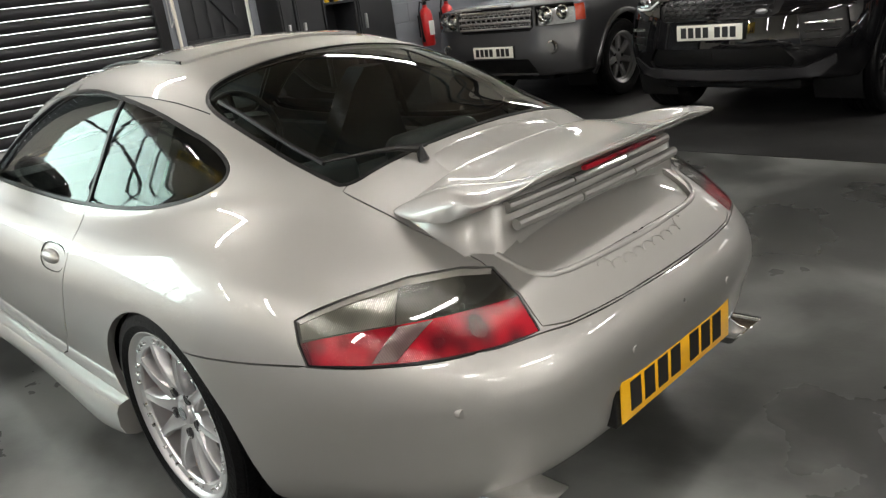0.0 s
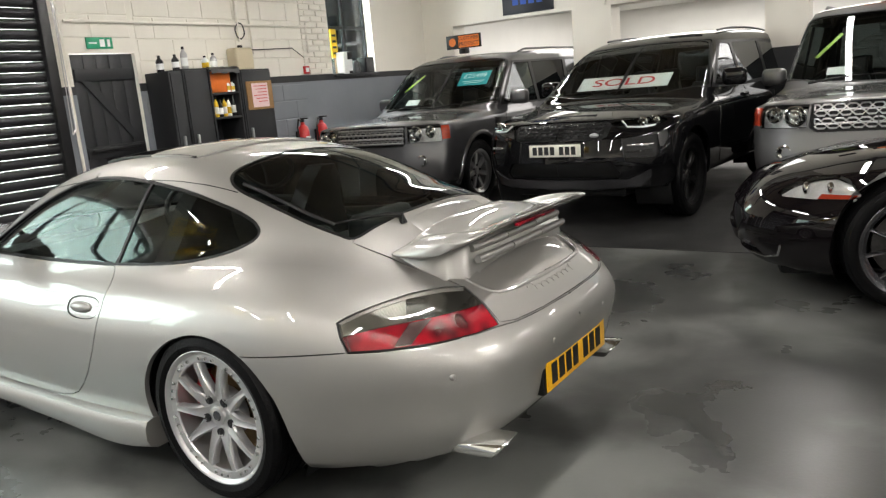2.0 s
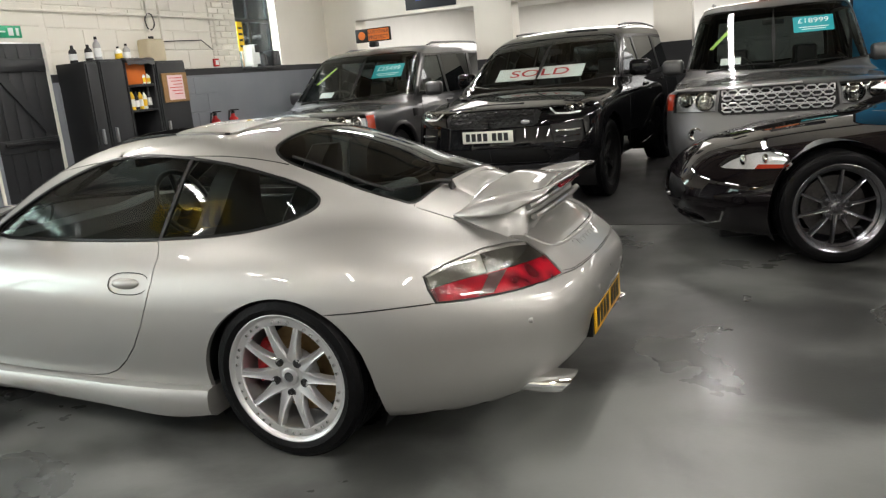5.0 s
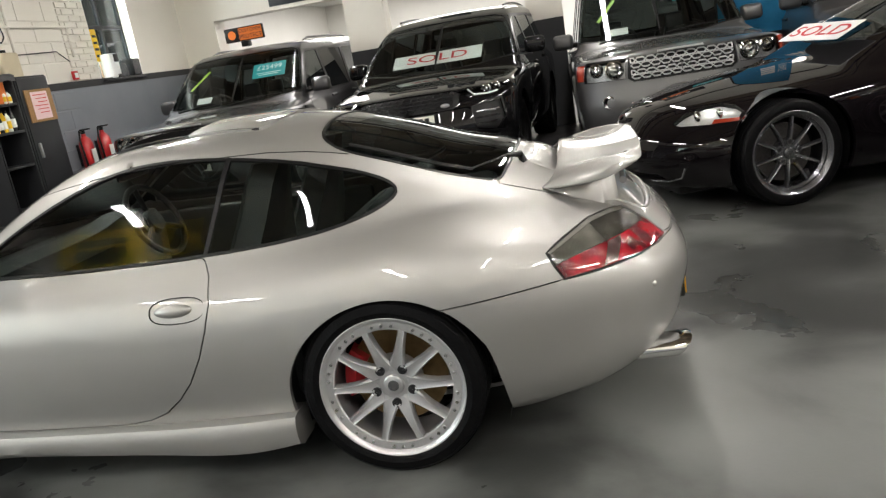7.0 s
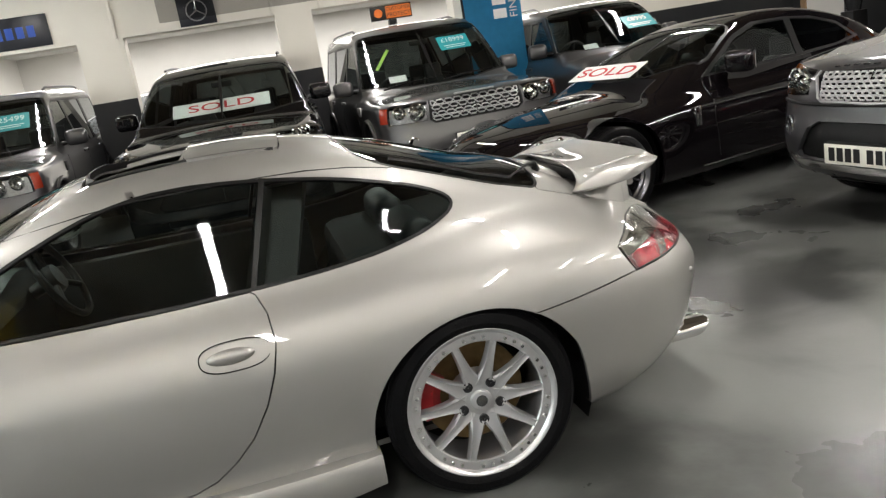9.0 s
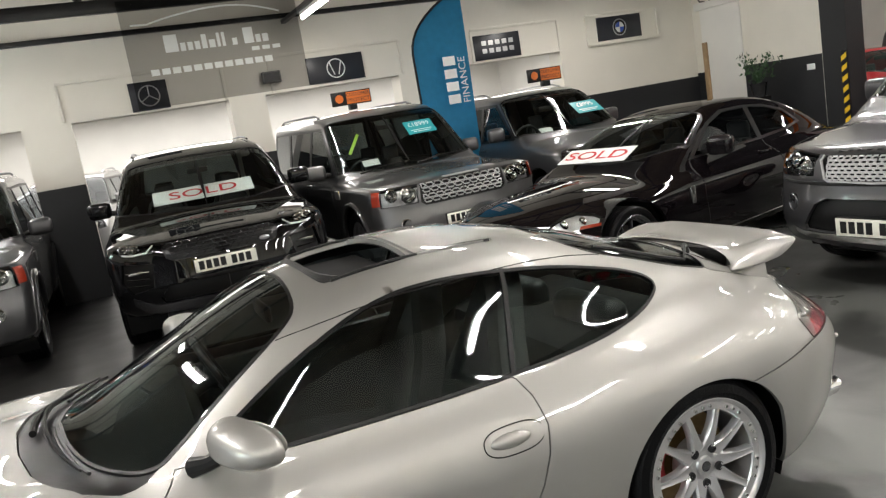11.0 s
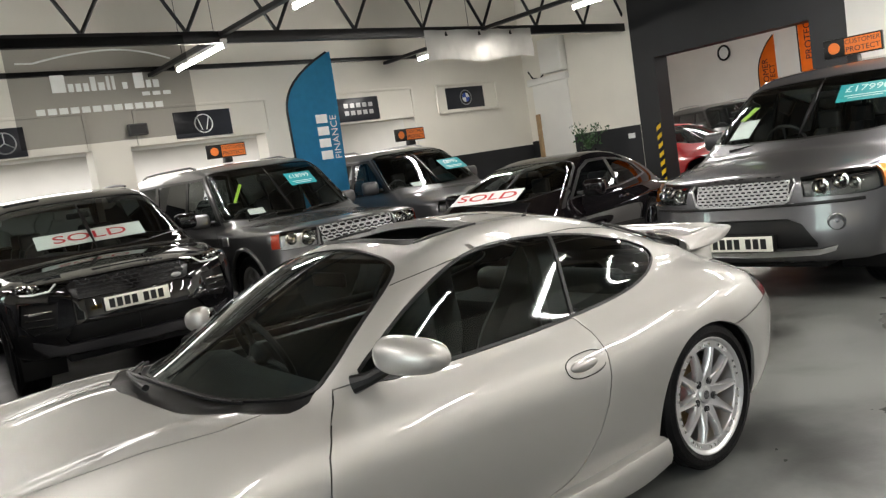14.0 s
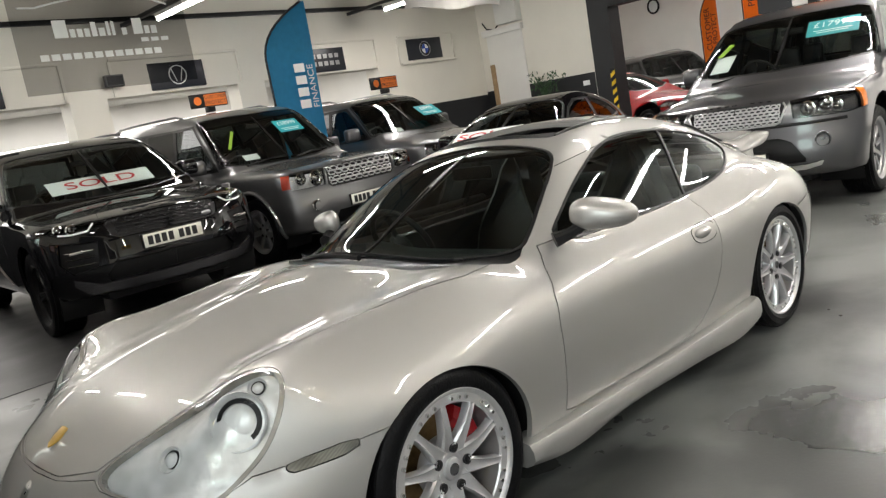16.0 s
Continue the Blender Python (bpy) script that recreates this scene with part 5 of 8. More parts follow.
    prism(bm, [(-0.026, 0.03), (0, 0.034), (0.026, 0.03), (0.026, -0.005), (0.016, -0.03), (0, -0.04), (-0.016, -0.03), (-0.026, -0.005)], 0, 0.004, m, 0.001)
    part("bonnet_badge", bm, GOLD, car, "small gold shield badge")
    # headlamp insides: a large bright bowl with its projector, a small one, and a dividing fin
    for s in (1, -1):
        for c, r in (((2.905, 0.600, 0.665), 0.080), ((3.035, 0.45, 0.600), 0.036), ((2.835, 0.63, 0.745), 0.026)):
            p0 = sh.lift(*[np.array([q]) for q in sh.unroll(c)])
            n0 = sh.normal(p0)[0]
            p0 = p0[0] - (0.036 if r > 0.05 else 0.030) * n0
            ax = Vector((n0[0] + 0.12, s * n0[1], n0[2] - 0.05)).normalized()
            side = Vector((0, 0, 1)).cross(ax).normalized()
            m = axes((p0[0], s * p0[1], p0[2]), tuple(side), tuple(ax.cross(side))) @ pose(0, 0, 0, 90, 0, 0)
            bm = bmesh.new()
            lathe(bm, [(r, 0.012), (r * 0.97, 0.016), (r * 0.93, 0.012), (r * 0.80, -0.004), (r * 0.52, -0.016)], 32, m)
            part("lamp_bowl", bm, REFLECTOR, car, "bright silvered lamp bowl")
            bm = bmesh.new()
            lathe(bm, [(r * 0.80, -0.010), (r * 0.76, 0.006), (r * 0.60, 0.008)], 28, m)
            part("lamp_ring", bm, BLACKTRIM, car, "dark ring round the lamp lens")
            bm = bmesh.new()
            blob(bm, (0, 0, 0), (r * 0.62, 0.016, r * 0.62), m, 24, 12)
            part("projector_lens", bm, REFLECTOR, car, "pale glass lamp lens")
    return car


coupe_details(coupe, coupe_shell)


def rake(car, pts):
    """Set the body's stance: raise or lower everything but the wheels by a smooth amount along its length."""
    dz = cub(*pts)
    for c in car.children_recursive:
        if c.type != "MESH" or c.name.startswith("wheel_arch") or any(a.name.startswith("wheel") and a.type == "EMPTY" for a in (c.parent, c.parent.parent) if a):
            continue
        if c.parent == car and c.matrix_basis == Matrix.Identity(4):
            for v in c.data.vertices:
                v.co.z += float(dz(v.co.x))
        elif c.parent.parent is None or c.parent.type == "MESH":
            base = c.parent.matrix_basis @ c.matrix_basis if c.parent != car else c.matrix_basis
            if base == Matrix.Identity(4):
                for v in c.data.vertices:
                    v.co.z += float(dz(v.co.x))
            elif c.parent == car:
                c.matrix_basis = Matrix.Translation((0, 0, float(dz(c.matrix_basis.translation.x)))) @ c.matrix_basis
    for c in car.children:
        if c.type == "EMPTY" and not c.name.startswith("wheel"):
            c.matrix_basis = Matrix.Translation((0, 0, float(dz(c.matrix_basis.translation.x)))) @ c.matrix_basis


rake(coupe, [(-1.0, 0.038), (-0.6, 0.028), (-0.2, 0.010), (0.2, -0.008), (0.8, -0.028), (1.3, -0.022), (1.8, -0.008), (2.3, 0.0), (3.4, 0.0)])


# ---- the other cars ----
TEAL = mat("teal_card", (0.02, 0.31, 0.34), rough=0.4, noise_scale=20, vary=0.06)
CARD = mat("white_card", (0.78, 0.80, 0.78), rough=0.5, noise_scale=12, vary=0.04)
REDINK = mat("red_ink", (0.55, 0.02, 0.03), rough=0.5, noise_scale=60, vary=0.08)
LIME = mat("lime_sticker", (0.34, 0.52, 0.05), rough=0.45, noise_scale=20, vary=0.08)
ORANGE = mat("orange_print", (0.60, 0.14, 0.015), rough=0.45, noise_scale=20, vary=0.08)
LAMPDARK = mat("lamp_housing", (0.05, 0.05, 0.052), rough=0.25, metal=0.5, noise_scale=30, vary=0.3)
LAMPSILVER = mat("silvered_lamp_housing", (0.48, 0.48, 0.48), rough=0.25, metal=0.4, noise_scale=25, vary=0.4)
GREYTRIM = mat("silver_trim", (0.45, 0.45, 0.45), rough=0.35, metal=0.8, noise_scale=80, vary=0.08)


SILVERGREY2 = mat("dark_silver_paint", (0.10, 0.10, 0.104), rough=0.35, metal=0.75, coat=1.0, noise_scale=700, vary=0.08)
GRILLESILVER = mat("silver_grille_plastic", (0.55, 0.55, 0.55), rough=0.3, metal=0.5, noise_scale=80, vary=0.08)
REDCORNER = mat("red_orange_lens", (0.30, 0.03, 0.012), rough=0.15, coat=1.0, noise_scale=80, vary=0.15)


def wagon_field(p):
    w, x0, x1 = p["w"], p["rear"], p["front"]
    top, roof = cub(*p["hood"]), cub(*p["roof"])
    nose = cub(*p["nose"])
    belt, half, tum = p["belt"], p["half"], p["tumble"]
    kt, ke, rnd, pw = p.get("kt", 0.12), p.get("ke", 0.12), p.get("round", 0.28), p.get("power", 3.5)
    zm, bot, tail = p.get("mid", 0.75), p.get("bottom", 0.30), p.get("tail", 0.10)
    taper = p.get("taper", 0.0)

    def f(x, y, z):
        a = np.abs(y)
        up, dn = np.maximum(z - zm, 0), np.maximum(zm - z, 0)
        side = a - (w - 0.28 * up**2 - 0.20 * dn**2 - 0.030 * np.exp(-(((z - zm) / 0.05) ** 2)) * p.get("crease", 0))
        t = z - (top(x) - p.get("crown", 0.06) * a**2)
        front = x - (x1 - nose(z) - rnd * (a / w) ** pw)
        rear = (x0 + tail * np.maximum(z - 0.9, 0) + 0.16 * (a / w) ** 4) - x
        low = smax(side, t, kt)
        low = smax(low, front * 0.9, ke)
        low = smax(low, rear, ke)
        low = smax(low, bot - z, 0.06)
        g = smax(z - (roof(x) - 0.06 * a**2), (a - (half - tum * (z - belt) - taper * np.maximum(-x, 0) ** 2)) * 0.97, p.get("kr", 0.11))
        g = smax(g, rear, 0.12)
        g = smax(g, belt - 0.25 - z, 0.05)
        return smin(low, g, p.get("kb", 0.04))

    return f


def car_base(p, name, m, label, paint):
    """A body with panes, lamps and arches cut out of it; returns the thing, its shell and panels."""
    car = thing(name, m, label, "car", p.get("group", ""))
    sh = Shell(wagon_field(p) if "field" not in p else p["field"], p["rear"] + p.get("in0", 0.85), p["front"] - p.get("in1", 0.85), p.get("axis", 0.85), p.get("step", 0.05))
    o = sh.outline
    regions = []
    R = p["tyre"]
    for ax in (0.0, p["wb"]):
        lp = arc(ax, R, R * 1.17, R * 1.17, -40, 220, 30)
        regions.append((None, o("side", lp)))
        if p.get("cladding"):
            regions.append(("cladding", o("side", arc(ax, R, R * 1.17 + p["cladding"], R * 1.17 + p["cladding"], -40, 220, 30))))
    for k, loop in enumerate(p["panes"]):
        regions.append(("pane%d" % k, o("side", loop)))
    if p.get("daylight"):
        regions.append(("trim", o("side", p["daylight"])))
    scr = o(*p["screen"])
    regions.append(("windscreen", scr))
    regions.append(("screen_trim", sh.grow(scr, 0.02)))
    if "backlight" in p:
        bl = o(*p["backlight"])
        regions += [("backlight", bl), ("back_trim", sh.grow(bl, 0.02))]
    for nm, view, loop in p.get("cuts", ()):
        regions.append((nm, o(view, loop)))
    pn = sh.panels(regions, "body")
    spots, tris = pn["body"]
    for k, isle in enumerate(islands(tris)):
        if len(isle) < 3:
            continue
        if k == 0 or np.abs(spots[isle][:, :, 1]).min() < 1e-6:
            panel("body_shell" if k == 0 else "body_panel", sh, (spots, isle), paint, car, 0, gap=0.001, depth=0.025)
        else:
            for side in (1, -1):
                panel("pillar", sh, (spots, isle), paint, car, side, gap=0.001, depth=0.025)
    glass = p.get("glass", SIDEGLASS)
    for side in (1, -1):
        for k in range(len(p["panes"])):
            if "pane%d" % k in pn:
                panel("side_window", sh, pn["pane%d" % k], glass if k == 0 else p.get("glass_rear", glass), car, side, gap=0, depth=0, offset=-0.006)
        if "trim" in pn:
            panel("window_trim", sh, pn["trim"], BLACKTRIM, car, side, gap=0, depth=0.015)
        if "cladding" in pn:
            panel("arch_cladding", sh, pn["cladding"], p.get("cladding_paint", BLACKTRIM), car, side, gap=0.001, depth=0.03, offset=0.012)
    panel("windscreen", sh, pn["windscreen"], SCREENGLASS, car, 0, gap=0, depth=0, offset=-0.004).visible_shadow = False
    panel("windscreen_trim", sh, pn["screen_trim"], BLACKTRIM, car, 0, gap=0, depth=0.015)
    if "backlight" in pn:
        panel("rear_window", sh, pn["backlight"], p.get("glass_rear", glass), car, 0, gap=0, depth=0, offset=-0.004)
        panel("rear_window_trim", sh, pn["back_trim"], BLACKTRIM, car, 0, gap=0, depth=0.015)
    # cabin
    hw, bz = p["half"], p["belt"]
    bm = bmesh.new()
    box(bm, p["cab"][0], p["cab"][1], -hw + 0.10, hw - 0.10, p.get("bottom", 0.3) - 0.02, bz - 0.42, 0.05)
    part("cabin_floor", bm, CARPET, car)
    for s in (1, -1):
        bm = bmesh.new()
        box(bm, p["cab"][0], p["cab"][1], s * (hw - 0.09) - 0.03, s * (hw - 0.09) + 0.03, bz - 0.5, bz - 0.04, 0.03)
        part("door_card", bm, LEATHER, car)
    dash(car, p["dash"], p["dash"] + 0.5, hw - 0.12, bz - 0.35, bz - 0.02)
    steering_wheel(car, p["dash"] - 0.13, -0.38, bz - 0.02, 0.19)
    for sx in p.get("seats", (p["dash"] - 0.85,)):
        for y in (0.38, -0.38):
            seat(car, sx, y, 1.0, p.get("seat_mat", LEATHER), bz - 0.62 if not p.get("low") else bz - 0.66)
    bm = bmesh.new()
    xs = p["screen_top"]
    box(bm, xs[0] - 0.03, xs[0], -0.11, 0.11, xs[1] - 0.16, xs[1] - 0.10, 0.012, 3)
    part("rear_view_mirror", bm, BLACKTRIM, car)
    # wheels and liners
    for ax in (0.0, p["wb"]):
        for s in (1, -1):
            wheel(car, ax, s * (p["w"] - p["tyre_w"] / 2 - 0.03), R, p["tyre_w"], p["rim"], p["spokes"], p["alloy"], twin=p.get("twin", False), sw=p.get("sw", (0.03, 0.022)), face=0.45, bolt=0.06, turn=11)
            well(car, ax, R * 1.19, s * (p["w"] - 0.42), s * (p["w"] - 0.08), R)
    bm = bmesh.new()
    box(bm, p["rear"] + 0.15, p["front"] - 0.25, -p["w"] + 0.42, p["w"] - 0.42, p.get("bottom", 0.3) - 0.06, p.get("bottom", 0.3) + 0.06, 0.03)
    part("underbody", bm, BLACKTRIM, car)
    # mirrors
    mx, mz = p["mirror"]
    for s in (1, -1):
        yb = sh.from_side(mx, mz)[1]
        bm = bmesh.new()
        m2 = Matrix.Translation((mx, s * (yb + 0.16), mz + 0.03)) @ pose(0, 0, 0, 0, 0, s * 10)
        box(bm, -0.06, 0.07, -0.115, 0.115, -0.085, 0.085, 0.05, 4, m2)
        mir = part("door_mirror", bm, p.get("mirror_paint", paint), car)
        bm = bmesh.new()
        sweep(bm, [(mx + 0.03, s * (yb - 0.02), mz - 0.02), (mx + 0.01, s * (yb + 0.08), mz - 0.01)], [0.03, 0.025], 8)
        part("mirror_arm", bm, BLACKTRIM, mir)
        bm = bmesh.new()
        box(bm, -0.064, -0.058, -0.095, 0.095, -0.066, 0.066, 0.0, 1, m2)
        part("mirror_glass", bm, CHROME, mir)
    # handles and door gaps
    for hx, hz in p.get("handles", ()):
        for s in (1, -1):
            y = sh.from_side(hx, hz)[1]
            bm = bmesh.new()
            box(bm, hx - 0.10, hx + 0.10, s * y - 0.022, s * y + 0.022, hz - 0.016, hz + 0.016, 0.012, 3)
            part("door_handle", bm, p.get("handle_mat", paint), car)
    for line in p.get("seams", ()):
        for s in (1, -1):
            bm = bmesh.new()
            pts = []
            for a, b in zip(line, line[1:]):
                for k in range(6):
                    u = k / 5
                    q = sh.from_side(a[0] + (b[0] - a[0]) * u, a[1] + (b[1] - a[1]) * u)
                    if not pts or math.dist(pts[-1], (q[0], s * q[1], q[2])) > 0.01:
                        pts.append((q[0], s * q[1], q[2]))
            sweep(bm, pts, 0.004, 5)
            part("door_gap", bm, BLACKTRIM, car)
    return car, sh, pn


def front_lamp(car, sh, key, pn, spots, corner=None, cover=True, backing=None, corner_mat=REDCORNER):
    """Both headlamps: dark housing, round reflectors at given surface points, clear cover."""
    for side in (1, -1):
        lp = panel("headlamp", sh, pn[key], backing or LAMPDARK, car, side, "headlamp with round reflectors", gap=0.004, depth=0.03, offset=-0.045)
        for (x, y, z), r in spots:
            q = np.array(sh.cast((5.0, y, z), (-1, 0, 0)))
            bm = bmesh.new()
            m = Matrix.Translation((q[0] - 0.028, side * y, z)) @ pose(0, 0, 0, 0, 0, -90)
            lathe(bm, [(r, -0.012), (r + 0.008, 0.012), (r - 0.004, 0.016), (r * 0.8, 0.002), (r * 0.55, -0.004), (r * 0.5, 0.012), (r * 0.3, 0.020), (0.001, 0.024)], 24, m)
            part("lamp_reflector", bm, CHROME, lp, "round chrome reflector")
        if corner and corner in pn:
            panel("indicator", sh, pn[corner], corner_mat, lp, side, "orange corner indicator", gap=0.002, depth=0.02)
        if cover:
            panel("lamp_cover", sh, pn[key], CLEARGLASS, lp, side, "clear cover", gap=0.002, depth=0.01)


def hex_grille(car, sh, y0, z0, z1, rows, cols, material, r=0.006, label="silver mesh grille", back=0.01):
    """A mesh of long hexagons across the nose."""
    g = bmesh.new()
    dz, dy = (z1 - z0) / rows, 2 * y0 / cols
    px = lambda y, z: (float(sh.cast((5.0, y, z), (-1, 0, 0))[0]) - back, y, z)
    for i in range(rows):
        for j in range(cols + (i % 2)):
            c = (-y0 + dy * (j + (0.5 if i % 2 == 0 else 0.0)), z0 + dz * (i + 0.5))
            pts = [(c[0] + dy * u, c[1] + dz * v) for u, v in ((-0.5, 0), (-0.27, 0.46), (0.27, 0.46), (0.5, 0), (0.27, -0.46), (-0.27, -0.46))]
            pts = [(max(-y0, min(y0, y)), z) for y, z in pts]
            sweep(g, [px(*q) for q in pts], r, 5, True)
    ob = part("grille_mesh", g, material, car, label)
    tagged(ob, kind="stuff")
    return ob


def bar(car, sh, name, pts, r, material, n=8, label="", flat=None):
    bm = bmesh.new()
    sweep(bm, pts, r, n)
    return part(name, bm, material, car, label)


def nose_pts(sh, ys, z, out=0.0):
    return [(float(sh.cast((5.0, y, z), (-1, 0, 0))[0]) + out, y, z) for y in ys]


def front_plate(car, sh, z, material=WHITEPLATE, out=0.012, y=0.0):
    x = float(sh.cast((5.0, y, z), (-1, 0, 0))[0]) + out
    bm = bmesh.new()
    box(bm, x - 0.05, x - 0.001, y - 0.27, y + 0.27, z - 0.06, z + 0.06, 0.006)
    part("plate_holder", bm, BLACKTRIM, car)
    plate(car, axes((x, y, z), (0, 1, 0), (0, 0, 1)), material, label="white front number plate with plain bars")


def heading(x, y, deg):
    """A pose for a car whose front bumper centre stands at (x, y) and that points deg degrees from +x."""
    return lambda front: pose(x - front * math.cos(radians(deg)), y - front * math.sin(radians(deg)), 0, 0, 0, deg)


def tall(p, k, base):
    """Stretch all that lies above a height of a car's measures by k."""
    up = lambda z: z if z < base else base + (z - base) * k
    for key in ("roof", "daylight"):
        p[key] = [(a, up(b)) for a, b in p[key]]
    p["panes"] = tuple([(a, up(b)) for a, b in q] for q in p["panes"])
    p["screen"] = (p["screen"][0], [(a, b, up(c)) for a, b, c in p["screen"][1]])
    p["backlight"] = (p["backlight"][0], [(a, up(b)) for a, b in p["backlight"][1]])
    p["screen_top"] = (p["screen_top"][0], up(p["screen_top"][1]))
    return up


def lift_car(car, k):
    """Make a car's body taller by k and leave its wheels round."""
    car.matrix_world = car.matrix_world @ Matrix.Diagonal((1, 1, k, 1))
    for c in car.children:
        if c.name.startswith("wheel") and c.type == "EMPTY":
            c.matrix_basis = Matrix.Diagonal((1, 1, 1 / k, 1)) @ c.matrix_basis


def explorer(x, y, deg, label, grille, paint, k=1.0):
    """A boxy five-door off-roader with upright glass."""
    W, F = 0.955, 3.78
    p = dict(w=W, front=F, rear=-1.02, wb=2.885, tyre=0.375, tyre_w=0.255, rim=0.245, spokes=7, alloy=GREYTRIM, sw=(0.034, 0.026),
             hood=((3.95, 0.93), (3.7, 1.005), (3.3, 1.045), (2.9, 1.065), (2.45, 1.085), (1.5, 1.10), (0, 1.10), (-1.2, 1.10)),
             roof=((3.0, 0.72), (2.52, 1.05), (2.1, 1.37), (1.72, 1.64), (1.55, 1.70), (1.2, 1.735), (0.4, 1.75), (-0.4, 1.755), (-1.1, 1.74)),
             nose=((0.2, 0.16), (0.4, 0.03), (0.55, 0.0), (0.75, 0.025), (0.95, 0.045), (1.1, 0.10)),
             belt=1.08, half=0.88, tumble=0.20, kt=0.08, ke=0.10, round=0.20, power=4.0, mid=0.80, bottom=0.32, crown=0.05, kr=0.10, kb=0.03, tail=0.06,
             panes=([(2.12, 1.13), (1.18, 1.10), (1.20, 1.575), (1.62, 1.575)], [(1.10, 1.10), (0.18, 1.10), (0.10, 1.585), (1.12, 1.58)], [(0.08, 1.12), (-0.82, 1.16), (-0.80, 1.59), (0.0, 1.59)]),
             daylight=[(2.22, 1.10), (1.14, 1.075), (0.12, 1.075), (-0.90, 1.13), (-0.88, 1.615), (0.1, 1.62), (1.14, 1.60), (1.66, 1.60)],
             screen=("space", [(2.46, 0, 1.115), (2.43, 0.45, 1.11), (2.33, 0.72, 1.11), (2.24, 0.80, 1.13), (1.92, 0.745, 1.42), (1.70, 0.69, 1.605), (1.68, 0.60, 1.625), (1.72, 0, 1.64), (2.1, -0.02, 1.4)]),
             backlight=("rear", [(0, 1.12), (0.70, 1.15), (0.66, 1.60), (0, 1.62)]),
             cab=(-0.8, 2.5), dash=1.95, seats=(1.05, 0.15), screen_top=(1.78, 1.62), mirror=(1.98, 1.15), cladding=0.0,
             handles=((1.28, 1.0), (0.28, 1.0)), handle_mat=paint, mirror_paint=paint, glass_rear=DARKGLASS,
             seams=([(2.20, 1.08), (2.25, 0.75), (2.22, 0.42)], [(1.15, 1.08), (1.14, 0.42)], [(0.15, 1.08), (0.18, 0.78), (0.42, 0.55)]),
             cuts=(("corner", "space", [(3.50, 0.90, 0.965), (3.50, 0.90, 0.82), (3.585, 0.86, 0.82), (3.585, 0.86, 0.965)]),
                   ("lamp", "space", [(3.585, 0.86, 0.985), (3.585, 0.86, 0.80), (3.72, 0.50, 0.80), (3.72, 0.50, 0.985)]),
                   ("grille", "front", [(0, 0.985), (0.47, 0.985), (0.49, 0.80), (0.44, 0.76), (0, 0.76)]),
                   ("intake", "front", [(0, 0.50), (0.42, 0.50), (0.48, 0.40), (0.48, 0.34), (0, 0.34)])), step=0.045)
    up = tall(p, k, 1.11)
    car, sh, pn = car_base(p, "off_roader", heading(x, y, deg)(F), label, paint)
    front_lamp(car, sh, "lamp", pn, (((0, 0.60, 0.89), 0.080), ((0, 0.765, 0.905), 0.060)), "corner", backing=LAMPSILVER)
    panel("grille_recess", sh, pn["grille"], BLACKTRIM, car, 0, gap=0.002, depth=0.03, offset=-0.02)
    panel("lower_intake", sh, pn["intake"], BLACKTRIM, car, 0, gap=0.002, depth=0.03, offset=-0.03)
    if grille == "hex":
        hex_grille(car, sh, 0.45, 0.885, 0.975, 2, 10, GRILLESILVER, 0.008)
        hex_grille(car, sh, 0.45, 0.785, 0.865, 2, 10, GRILLESILVER, 0.008)
    else:
        for k in range(4):
            bar(car, sh, "grille_bar", nose_pts(sh, np.linspace(-0.46, 0.46, 9), 0.80 + 0.052 * k, 0.002), 0.011, GREYTRIM)
        hex_grille(car, sh, 0.45, 0.79, 0.97, 5, 13, GRILLESILVER, 0.0035)
    bm = bmesh.new()
    box(bm, F - 0.10, F - 0.03, -0.20, 0.20, 0.995, 1.012, 0.004)
    part("bonnet_letters", bm, GREYTRIM, car, "thin bar in place of bonnet lettering")
    for s in (1, -1):
        q = sh.cast((5.0, s * 0.68, 0.60), (-1, 0, 0))
        bm = bmesh.new()
        lathe(bm, [(0.062, -0.03), (0.062, 0.006), (0.052, 0.012), (0.046, 0.0), (0.02, -0.006), (0.001, -0.006)], 24, Matrix.Translation((q[0], s * 0.68, 0.60)) @ pose(0, 0, 0, 0, 0, -90))
        part("fog_lamp", bm, CHROME, car, "round fog lamp")
        y0 = sh.from_side(2.45, 0.93)[1]
        bm = bmesh.new()
        box(bm, 2.36, 2.52, s * y0 - 0.012, s * y0 + 0.012, 0.87, 0.97, 0.008)
        part("wing_vent", bm, GREYTRIM if grille == "hex" else BLACKTRIM, car)
        # roof rails
        pts = [(u, s * 0.64, float(sh.from_top(u, 0.64)[2]) + (0.030 if 0.03 < k / 12 < 0.97 else 0.0)) for k, u in enumerate(np.linspace(1.2, -0.8, 13))]
        bar(car, sh, "roof_rail", pts, 0.014, VENTGREY)
        # flared arch lips
        for ax in (0.0, 2.885):
            pts = []
            for a in range(-10, 191, 10):
                xx, zz = ax + 0.455 * math.cos(radians(a)), 0.375 + 0.455 * math.sin(radians(a))
                q = sh.from_side(xx, zz)
                pts.append((xx, s * (q[1] + 0.005), zz))
            bar(car, sh, "arch_lip", pts, 0.026, paint)
    front_plate(car, sh, 0.575, out=0.016)
    for k, (y0, y1) in enumerate(((-0.65, 0.0), (0.05, 0.68))):
        bm = bmesh.new()
        sweep(bm, [(2.50, y0, 1.115), (2.44, (y0 + y1) / 2, 1.15), (2.42, y1, 1.155)], [0.012, 0.008, 0.006], 6)
        part("wiper", bm, BLACKTRIM, car)
    return car, sh


